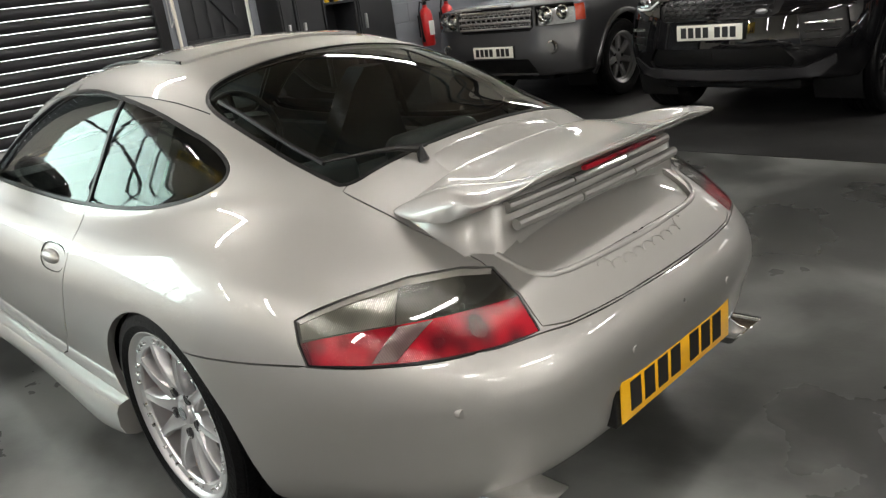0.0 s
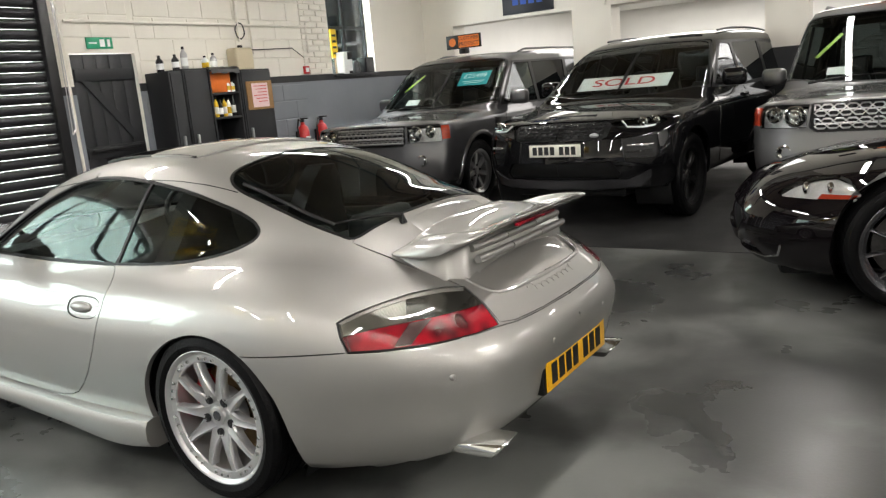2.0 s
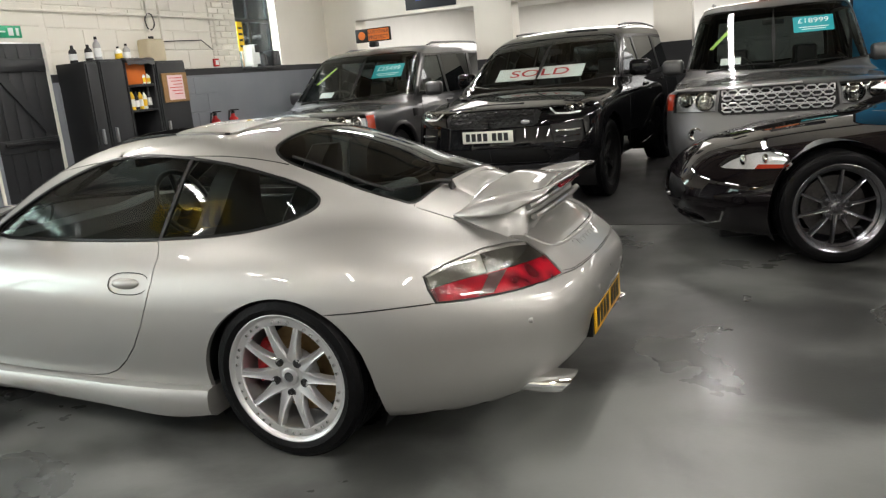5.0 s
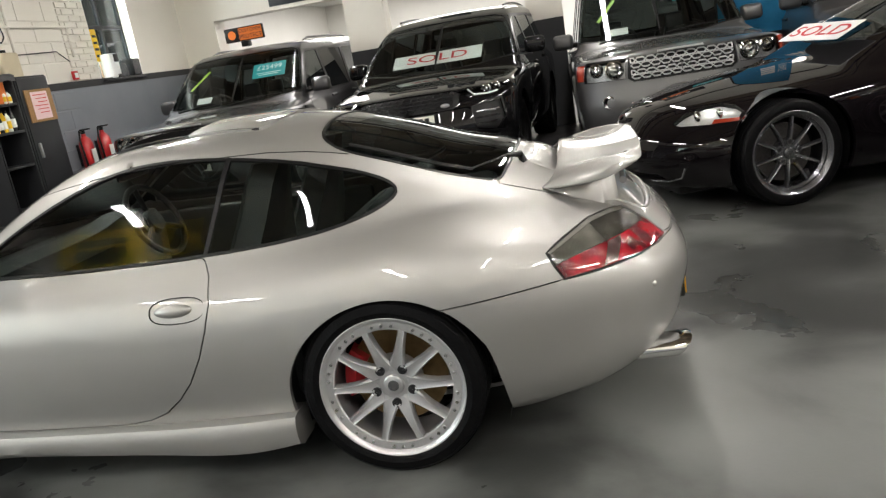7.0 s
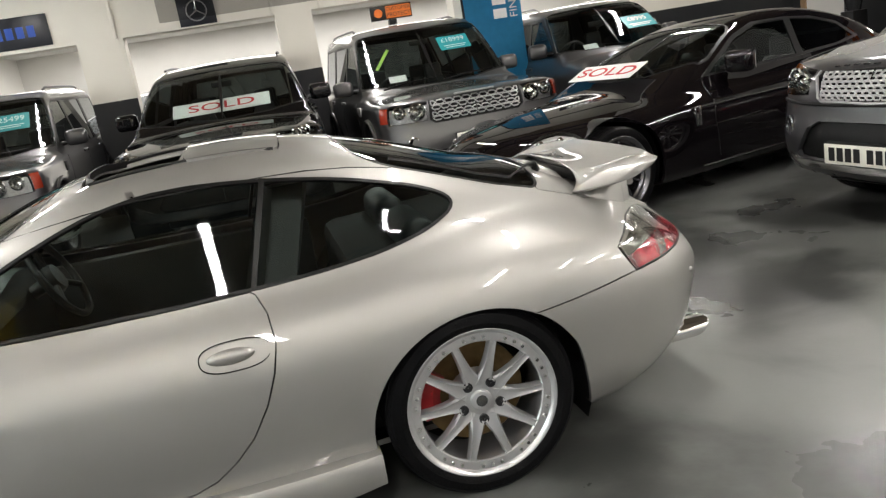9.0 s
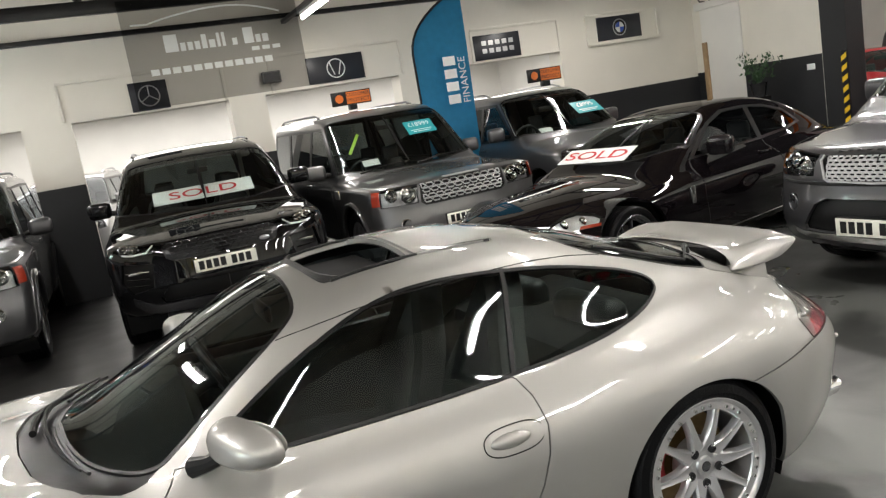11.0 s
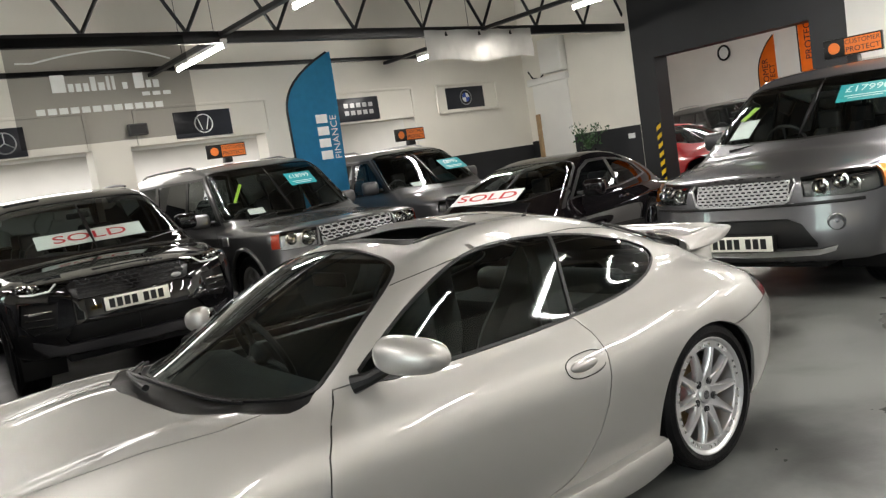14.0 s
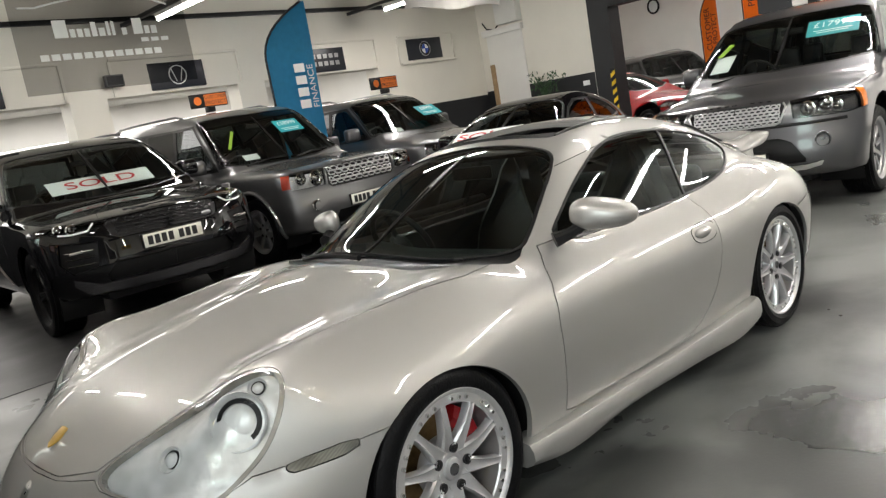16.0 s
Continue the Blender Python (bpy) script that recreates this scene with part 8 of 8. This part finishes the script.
# boards on the far wall
def wall_board(x0, x1, z0, z1, label, emblem):
    b = thing("wall_sign", pose((x0 + x1) / 2, YB + 0.002, (z0 + z1) / 2), label, "sign", "dark boards on the wall")
    w, h = abs(x1 - x0) / 2, (z1 - z0) / 2
    part("board", slab(-w, w, 0.0, 0.02, -h, h, 0.003), SIGNBLUE, b)
    for k, e in enumerate(emblem):
        bm = bmesh.new()
        if e[0] == "ring":
            sweep(bm, [(e[1] + e[3] * math.cos(a), 0.022, e[2] + e[3] * math.sin(a)) for a in np.linspace(0, math.tau, 32, endpoint=False)], 0.009, 6, True)
        elif e[0] == "disc":
            cyl(bm, (e[1], 0.019, e[2]), (e[1], 0.024, e[2]), e[3], n=28)
        elif e[0] == "disc2":
            cyl(bm, (e[1], 0.019, e[2]), (e[1], 0.027, e[2]), e[3], n=28)
        elif e[0] == "quarter":
            prism(bm, [(0, 0)] + [(e[3] * math.cos(a), e[3] * math.sin(a)) for a in np.linspace(0, math.pi / 2, 8)], 0, 0.004, axes((0, 0.0305, 0), (1, 0, 0), (0, 0, 1)))
        elif e[0] == "line":
            sweep(bm, [(u, 0.023, v) for u, v in e[1]], 0.008, 6)
        else:
            box(bm, e[1], e[2], 0.019, 0.024, e[3], e[4])
        part("emblem", bm, {"w": CARD, "b": BLUEPRINT, "g": GREYTRIM, "k": INK}[e[-1]], b)
    return b


wall_board(0.635, 1.114, 2.30, 2.67, "dark board with a pale three-spoke ring emblem on the wall", [("ring", 0, 0, 0.13, "g"), ("line", [(0, 0), (0, 0.13)], "g"), ("line", [(0, 0), (0.11, -0.07)], "g"), ("line", [(0, 0), (-0.11, -0.07)], "g")])
wall_board(-2.124, -1.281, 2.32, 2.69, "dark board with a pale round emblem on the wall", [("ring", 0.0, 0, 0.13, "w"), ("line", [(-0.085, 0.09), (-0.03, -0.09)], "w"), ("line", [(0.03, -0.09), (0.085, 0.09)], "w")])
wall_board(-4.768, -3.944, 2.31, 2.69, "dark board with two rows of pale bars on the wall", [("bar", -0.29 + 0.12 * k, -0.21 + 0.12 * k, 0.03, 0.10, "g") for k in range(5)] + [("bar", -0.29 + 0.12 * k, -0.21 + 0.12 * k, -0.09, -0.02, "g") for k in range(5)])
wall_board(-7.154, -6.263, 2.34, 2.72, "dark board with a blue and white disc on the wall", [("disc", 0, 0, 0.135, "k"), ("disc2", 0, 0, 0.085, "w"), ("quarter", 0, 0, 0.085, "b"), ("quarter", 0, 0, -0.085, "b"), ("ring", 0, 0, 0.13, "g")])
wall_board(2.714, 3.538, 2.33, 2.72, "dark board with faint blue bars on the wall", [("bar", -0.24 + 0.13 * k, -0.15 + 0.13 * k, -0.07, 0.07, "b") for k in range(4)])
for x0, x1, n in ((-0.75, -2.72, 1), (-3.92, -5.50, 2), (1.95, -0.10, 3), (-6.05, -7.50, 4)):
    t = tagged(new("trim_panel_%d" % n), "shallow plaster frame on the wall", "trim", kind="structure")
    part("moulding", slab(x1, x0, YB + 0.001, YB + 0.03, 2.76, 2.80, 0.006), CREAM, t)
    for xx in (x0, x1):
        part("moulding", slab(xx - 0.02, xx + 0.02, YB + 0.001, YB + 0.03, 2.29, 2.76, 0.006), CREAM, t)
part("ledge", slab(-7.50, -6.05, YB + 0.001, YB + 0.07, 2.27, 2.31, 0.006), CREAM, t)
rail = tagged(new("cable_rail"), "dark steel cable rail along the wall", "rail", kind="structure")
part("rail_bar", slab(XR + 0.3, XL - 0.1, YB + 0.02, YB + 0.10, 3.27, 3.33, 0.005), BLACKSTEEL, rail)
flood = thing("floodlight", pose(-0.75, YB + 0.06, 2.50), "small grey floodlight on the wall", "lamp")
part("case", slab(-0.13, 0.13, -0.03, 0.05, -0.08, 0.08, 0.015), VENTGREY, flood)
part("lens", slab(-0.11, 0.11, 0.05, 0.056, -0.06, 0.06), LAMPDARK, flood)

# roof trusses
def truss(y, z, n):
    t = tagged(new("roof_truss_%d" % n), "black painted lattice steel roof truss", "truss", kind="structure")
    part("bottom_chord", slab(XR, XL, y - 0.04, y + 0.04, z, z + 0.13, 0.006), BLACKSTEEL, t)
    part("top_chord", slab(XR, XL, y - 0.04, y + 0.04, ZC - 0.12, ZC - 0.001, 0.006), BLACKSTEEL, t)
    x, k = XL - 0.2, 0
    while x > XR + 0.6:
        for a, b in (((x, z + 0.12), (x - 0.55, ZC - 0.1)), ((x - 0.55, ZC - 0.1), (x - 1.1, z + 0.12))):
            bm = bmesh.new()
            cyl(bm, (a[0], y, a[1]), (b[0], y, b[1]), 0.022, n=8)
            part("web_bar", bm, BLACKSTEEL, t)
        x -= 1.1
    return t


truss(-5.72, 3.14, 1)
truss(-0.9, 3.35, 2)
truss(3.0, 3.35, 3)
for k, x in enumerate((-5.05, -1.08, 2.9)):
    tr = tagged(new("lighting_trunking_%d" % (k + 1)), "dark steel lighting trunking", "trunking", kind="structure")
    part("channel", slab(x - 0.035, x + 0.035, YB, YF, 3.20, 3.25, 0.004), BLACKSTEEL, tr)

# hanging grey mesh banner with plain shapes for its print
ban = thing("mesh_banner", pose(0.285, -5.62, 2.16), "translucent grey mesh banner hung from the truss", "banner")
bm = bmesh.new()
rows = [[bm.verts.new((-0.89 + 1.78 * i / 20, 0.012 * math.sin(i * 0.9 + 0.3 * j), 1.06 * j / 8)) for i in range(21)] for j in range(9)]
for a, b in zip(rows, rows[1:]):
    for i in range(20):
        bm.faces.new((a[i], a[i + 1], b[i + 1], b[i]))
part("mesh_sheet", bm, MESHGREY, ban)
bm = bmesh.new()
sweep(bm, [(0.80 - 1.50 * u, 0.022, 0.80 + 0.13 * math.sin(max(0.0, math.pi * (u - 0.1) / 0.9)) * (u > 0.1) + 0.015 * math.cos(7 * u)) for u in np.linspace(0, 1, 40)], 0.010, 6)
part("car_outline", bm, CARD, ban, "white line print")
x = 0.52
for k, (w, h) in enumerate(((0.13, 0.17), (0.05, 0.08), (0.05, 0.08), (0.05, 0.08), (0.05, 0.14), (0.06, 0.08), (0.03, 0.14), (0.03, 0.14), (0.05, 0.07), (0.10, 0.16), (0.05, 0.08), (0.06, 0.08))):
    if k in (8, 9):
        x -= 0.05
    part("bar", slab(x - w, x, 0.018, 0.024, 0.52, 0.52 + h), CARD, ban)
    x -= w + 0.022
for k in range(3):
    part("bar", slab(-0.42 - 0.11 * k, -0.34 - 0.11 * k, 0.018, 0.024, 0.44, 0.48), CARD, ban)
for k in range(12):
    part("bar", slab(0.62 - 0.105 * k, 0.70 - 0.105 * k, 0.018, 0.024, 0.31, 0.37), CARD, ban)
cloth = thing("white_sheet", pose(-4.98, -5.66, 2.80), "plain white sheet hung from the truss", "sheet")
bm = bmesh.new()
rows = [[bm.verts.new((-1.03 + 2.06 * i / 30, 0.02 * math.sin(i * 0.7) + 0.01 * math.sin(i * 2.1 + j), 0.42 * j / 6 + (0.025 * math.sin(i * 0.31) if j == 0 else 0))) for i in range(31)] for j in range(7)]
for a, b in zip(rows, rows[1:]):
    for i in range(30):
        bm.faces.new((a[i], a[i + 1], b[i + 1], b[i]))
bmesh.ops.solidify(bm, geom=bm.faces[:], thickness=0.003)
part("fabric", bm, CLOTHWHITE, cloth)


# feather flags
def feather(x, y, deg, w, z0, z1, material, words, label, curve=0.35, edge=True):
    f = thing("feather_flag", pose(x, y, 0, 0, 0, deg), label, "flag", "feather flags")
    h = z1 - z0
    bm = bmesh.new()
    n = 24
    L, Rr = [], []
    for k in range(n + 1):
        u = k / n
        z = z0 + h * u
        lean = 0.0 if u < 1 - curve else w * 0.98 * ((u - 1 + curve) / curve) ** 2.2
        L.append((lean - 0.02 * u, 0.02 * math.sin(3 * u), z))
        Rr.append((w, 0.03 * math.sin(4 * u + 1), z))
    vl, vr = [bm.verts.new(p) for p in L], [bm.verts.new(p) for p in Rr]
    vm = [bm.verts.new([(a + b) / 2 + d for a, b, d in zip(p, q, (0, 0.02, 0))]) for p, q in zip(L, Rr)]
    for k in range(n):
        bm.faces.new((vl[k], vm[k], vm[k + 1], vl[k + 1]))
        bm.faces.new((vm[k], vr[k], vr[k + 1], vm[k + 1]))
    bmesh.ops.solidify(bm, geom=bm.faces[:], thickness=0.004)
    part("sail", bm, material, f)
    bm = bmesh.new()
    sweep(bm, [(-0.012, 0, 0.03)] + [(p[0] - 0.012, p[1], p[2]) for p in L], 0.016 if edge else 0.010, 8)
    part("pole", bm, BLACKTRIM, f)
    part("base", slab(-0.25, 0.25, -0.25, 0.25, 0, 0.03, 0.01), BLACKSTEEL, f)
    return f


bf = feather(-2.44, -6.95, 180, 0.77, 0.9, 3.22, BLUEFLAG, "", "tall blue feather flag with white print")
lettering("word", "FINANCE", 0.15, axes((0.64, -0.05, 2.02), (0, 0, 1), (-1, 0, 0)), CARD, bf, 0.001)
bm = bmesh.new()
for k in range(4):
    box(bm, 0.36, 0.54, -0.055, -0.05, 1.72 + 0.17 * k, 1.84 + 0.17 * k, 0.0)
tagged(part("print_bars", bm, CARD, bf, "white bars in place of a brand name"), kind="stuff")
o1 = feather(-10.4, -4.55, 90, 0.34, 0.5, 2.72, ORANGEFLAG, "", "orange feather flag in the annexe", 0.30, False)
lettering("word", "CUSTOMER", 0.15, axes((0.15, -0.045, 1.95), (0, 0, 1), (-1, 0, 0)), INK, o1, 0.001)
lettering("word", "PROTECT", 0.13, axes((0.27, -0.045, 1.95), (0, 0, 1), (-1, 0, 0)), INK, o1, 0.001)
o2 = feather(-9.3, -3.25, 90, 0.30, 0.5, 3.25, ORANGEFLAG, "", "second orange feather flag in the annexe", 0.22, False)
lettering("word", "PROTECT", 0.15, axes((0.16, -0.045, 2.45), (0, 0, 1), (-1, 0, 0)), INK, o2, 0.001)

# end wall: recess, electric box, socket, plant, striped post, clock
rc = tagged(new("recess_trim"), "white recessed doorway with a wooden batten", "trim", kind="structure")
part("recess_panel", slab(XR + 0.001, XR + 0.02, -8.0, -7.1, 0, 2.6), WHITEPAINT, rc)
part("head", slab(XR + 0.001, XR + 0.10, -8.05, -7.05, 2.6, 2.72, 0.006), WHITEPAINT, rc)
part("batten", slab(XR + 0.02, XR + 0.06, -7.98, -7.88, 0, 2.05, 0.006), WOOD, rc)
eb = thing("electric_box", pose(XR + 0.005, -7.30, 2.76), "white electric cabinet on the wall", "electric box")
part("case", slab(0, 0.18, -0.28, 0.25, 0, 0.62, 0.01), WHITEPAINT, eb)
part("cover", slab(0.181, 0.19, -0.25, 0.22, 0.03, 0.59, 0.004), WHITEPAINT, eb)
bm = bmesh.new()
sweep(bm, [(0.06, -0.27, 0.05), (0.08, -0.40, -0.06), (0.08, -0.60, -0.02), (0.05, -0.72, 0.12)], 0.014, 8)
part("cable", bm, BLACKTRIM, eb)
sk = thing("socket", pose(XR + 0.012, -5.80, 1.38), "white wall socket on the dark dado", "socket")
part("plate", slab(0, 0.012, -0.07, 0.07, -0.043, 0.043, 0.004), CARD, sk)
part("switch", slab(0.012, 0.018, -0.02, 0.02, -0.02, 0.02, 0.002), CARD, sk)
st = thing("plant_stand", pose(-7.85, -6.42, 0), "black plant stand by the wall", "stand")
part("column", slab(-0.12, 0.12, -0.12, 0.12, 0.03, 1.05, 0.01), BLACKTRIM, st)
part("foot", slab(-0.18, 0.18, -0.18, 0.18, 0, 0.03, 0.008), BLACKTRIM, st)
pl = thing("pot_plant", pose(-7.85, -6.42, 1.05), "leafy green pot plant in a dark pot", "plant")
bm = bmesh.new()
lathe(bm, [(0.001, 0), (0.09, 0), (0.13, 0.20), (0.135, 0.21), (0.12, 0.21), (0.10, 0.16), (0.001, 0.16)], 20, pose(0, 0, 0, 90, 0, 0))
part("pot", bm, LAMPDARK, pl)
rnd = random.Random(5)
bs, bl = bmesh.new(), bmesh.new()
for k in range(26):
    a, r, z = rnd.uniform(0, math.tau), rnd.uniform(0.05, 0.34), rnd.uniform(0.28, 0.62)
    tip = (r * math.cos(a) * 0.6, r * math.sin(a) * 1.3, z)
    sweep(bs, [(0, 0, 0.16), (tip[0] * 0.4, tip[1] * 0.4, z * 0.75), tip], 0.004, 4)
    for q in range(6):
        c = Vector(tip) + Vector((rnd.uniform(-0.06, 0.06), rnd.uniform(-0.08, 0.08), rnd.uniform(-0.06, 0.06)))
        m = Matrix.Translation(c) @ Euler((rnd.uniform(0, 6), rnd.uniform(0, 6), rnd.uniform(0, 6))).to_matrix().to_4x4()
        L = rnd.uniform(0.05, 0.09)
        vs = [bl.verts.new(m @ Vector(p)) for p in ((0, 0, 0), (L * 0.4, L * 0.25, 0.01), (L, 0, 0), (L * 0.4, -L * 0.25, 0.01))]
        bl.faces.new(vs)
tagged(part("stems", bs, LEAF, pl), kind="stuff")
tagged(part("leaves", bl, LEAF, pl), kind="stuff")
hp = thing("hazard_strip", pose(XR + 0.004, -5.23, 0), "yellow and black striped edge protector on the pillar", "edge protector")
part("backing", slab(0, 0.02, -0.045, 0.045, 0.3, 1.55, 0.003), BLACKTRIM, hp)
for k in range(8):
    bm = bmesh.new()
    prism(bm, [(-0.045, 0.34 + 0.15 * k), (0.045, 0.40 + 0.15 * k), (0.045, 0.47 + 0.15 * k), (-0.045, 0.41 + 0.15 * k)], 0.0201, 0.0225, Matrix(((0, 0, 1, 0), (1, 0, 0, 0), (0, 1, 0, 0), (0, 0, 0, 1))))
    part("stripe", bm, YELLOW, hp)
ck = thing("wall_clock", pose(-17.28, -9.3, 3.2), "round dark rimmed clock on the annexe wall", "clock")
bm = bmesh.new()
sweep(bm, [(0.03, 0.17 * math.cos(a), 0.19 * math.sin(a)) for a in np.linspace(0, math.tau, 32, endpoint=False)], 0.028, 8, True)
part("rim", bm, BLACKTRIM, ck)
bm = bmesh.new()
cyl(bm, (0, 0, 0), (0.02, 0, 0), 0.17, n=28)
part("face", bm, CARD, ck)

# spots in the bright hall ceiling
spot = thing("ceiling_spot", pose(0, 0, 0), "small lit recessed ceiling spot in the bright hall", "ceiling light", "recessed ceiling spots")
bm = bmesh.new()
cyl(bm, (0, 0, 0), (0, 0, 0.008), 0.06, n=14)
part("lens", bm, SPOT, spot)
bm = bmesh.new()
lathe(bm, [(0.06, -0.004), (0.085, -0.004), (0.085, 0.006), (0.06, 0.006)], 20, pose(0, 0, 0, 90, 0, 0))
part("bezel", bm, GREYTRIM, spot)
spot.matrix_world = pose(4.0, -9.6, 2.738)
for i in range(8):
    for j in range(3):
        if i or j:
            copy_thing(spot, pose(4.0 - 1.6 * i, -9.6 - 1.7 * j, 2.738))

# yellow banner hung behind the camera, seen in the car's glass
yb = thing("yellow_banner", pose(2.85, 3.1, 2.82), "yellow banner with black print hung from the ceiling", "banner")
part("sheet", slab(-0.66, 0.66, 0.0, 0.01, -0.19, 0.19), YELLOW, yb)
for z, h in ((0.07, 0.03), (-0.03, 0.03)):
    part("print_bar", slab(0.05, 0.50, -0.006, -0.001, z - h, z + h), INK, yb)
for k in range(2):
    bm = bmesh.new()
    prism(bm, [(-0.32 - 0.22 * k, -0.11), (-0.23 - 0.22 * k, 0.12), (-0.19 - 0.22 * k, 0.12), (-0.12 - 0.22 * k, -0.11)], 0, 0.003, axes((0, -0.002, 0), (1, 0, 0), (0, 0, 1)))
    part("emblem", bm, INK, yb)
for s in (-0.6, 0.6):
    bm = bmesh.new()
    cyl(bm, (s, 0.005, 0.18), (s, 0.005, ZC - 2.82), 0.004, n=6)
    part("cord", bm, BLACKSTEEL, yb)

# dark hatch with a raised tailgate behind the flag
th = thing("open_hatchback", pose(-3.85, -9.3, 0, 0, 0, -90), "dark hatchback with its tailgate raised, seen from behind", "car")
bm = bmesh.new()
rings = []
for x, w, z1 in ((-1.6, 0.72, 0.75), (-1.5, 0.80, 0.95), (-0.6, 0.84, 1.02), (0.6, 0.84, 1.05), (1.0, 0.82, 1.0), (1.12, 0.76, 0.9)):
    rings.append([(x, -w, 0.35), (x, -w, z1 - 0.1), (x, -w + 0.08, z1), (x, w - 0.08, z1), (x, w, z1 - 0.1), (x, w, 0.35), (x, w - 0.1, 0.28), (x, -w + 0.1, 0.28)])
part("body", loft(bm, rings), BLACKPAINT, th)
bm = bmesh.new()
rings = []
for x, w, z1 in ((-1.0, 0.70, 1.1), (-0.4, 0.66, 1.45), (0.3, 0.64, 1.50), (1.0, 0.62, 1.46)):
    rings.append([(x, -w - 0.08, 1.0), (x, -w, z1 - 0.05), (x, -w + 0.08, z1), (x, w - 0.08, z1), (x, w, z1 - 0.05), (x, w + 0.08, 1.0)])
part("cabin", loft(bm, rings), LAMPDARK, th)
bm = bmesh.new()
box(bm, 0, 0.95, -0.60, 0.60, 0, 0.05, 0.02, 2, Matrix.Translation((1.0, 0, 1.50)) @ pose(0, 0, 0, 0, -14, 0))
tg = part("tailgate", bm, BLACKPAINT, th)
bm = bmesh.new()
box(bm, 0.25, 0.80, -0.48, 0.48, -0.012, -0.002, 0, 1, Matrix.Translation((1.0, 0, 1.50)) @ pose(0, 0, 0, 0, -14, 0))
part("tailgate_lining", bm, YELLOW, tg)
for s in (1, -1):
    bm = bmesh.new()
    sweep(bm, [(1.05, s * 0.56, 1.05), (1.55, s * 0.54, 1.62)], 0.012, 6)
    part("gas_strut", bm, BLACKTRIM, th)
    bm = bmesh.new()
    box(bm, 1.0, 1.13, s * 0.72 - 0.07, s * 0.72 + 0.07, 0.7, 0.98, 0.02)
    part("tail_lamp", bm, REDLENS, th)
    for x in (-1.0, 0.75):
        wheel(th, x, s * 0.74, 0.31, 0.2, 0.2, 5, GREYTRIM)


# ---- painted blocks and bricks of the side wall ----
rnd = random.Random(7)


def block_mesh(w, h, d, name):
    """The front of one painted block with softened edges; local y along the wall, z up, -x outwards."""
    e = 0.006
    vs = [(0, 0, 0), (0, w, 0), (0, w, h), (0, 0, h), (-d, e, e), (-d, w - e, e), (-d, w - e, h - e), (-d, e, h - e)]
    me = bpy.data.meshes.new(name)
    me.from_pydata(vs, [], [(4, 5, 6, 7)[::-1], (0, 1, 5, 4)[::-1], (1, 2, 6, 5)[::-1], (2, 3, 7, 6)[::-1], (3, 0, 4, 7)[::-1]])
    return me


def course(parent_upper, parent_lower, y0, y1, z0, z1, w, h, name, d):
    """Courses of blocks between two heights; each a piece of the painted wall."""
    full = {}
    z, row = z0, 0
    while z < z1 - 0.03:
        top = min(z + h - 0.008, z1 - 0.004)
        y = y0 - (w / 2 if row % 2 else 0)
        while y < y1 - 0.02:
            a, b = max(y, y0) + 0.004, min(y + w - 0.008, y1 - 0.004)
            low = z + h / 2 < 1.63
            if b - a > 0.03 and not (a > -2.80 and b < -2.03 and z < 1.99) and not (z < 1.675 < top + 0.004 and not low):
                key = (round(b - a, 3), round(top - z, 3), low)
                if key not in full:
                    me = block_mesh(b - a, top - z, d, name)
                    me.materials.append(GREYDADO if low else CREAM)
                    full[key] = me
                repeat(name, full[key], parent_lower if low else parent_upper, Matrix.Translation((XL - (0.0122 if low else 0.0005) + rnd.uniform(-0.0015, 0.0015), a, z)) @ pose(0, 0, 0, rnd.uniform(-0.25, 0.25), 0, 0))
            y += w
        z += h
        row += 1


upper = bpy.data.objects["wall_side_4"]
lower = bpy.data.objects["wall_dado_side_1"]
course(upper, lower, -5.30, -2.82, 0.02, 1.57, 0.45, 0.225, "block", 0.006)
course(upper, lower, -5.30, -2.82, 1.68, 3.35, 0.45, 0.225, "block", 0.006)
course(bpy.data.objects["wall_side_5"], lower, -2.76, -1.90, 2.14, 3.35, 0.45, 0.225, "block", 0.006)
course(upper, lower, -5.86, -5.32, 1.68, 3.0, 0.225, 0.075, "brick", 0.014)
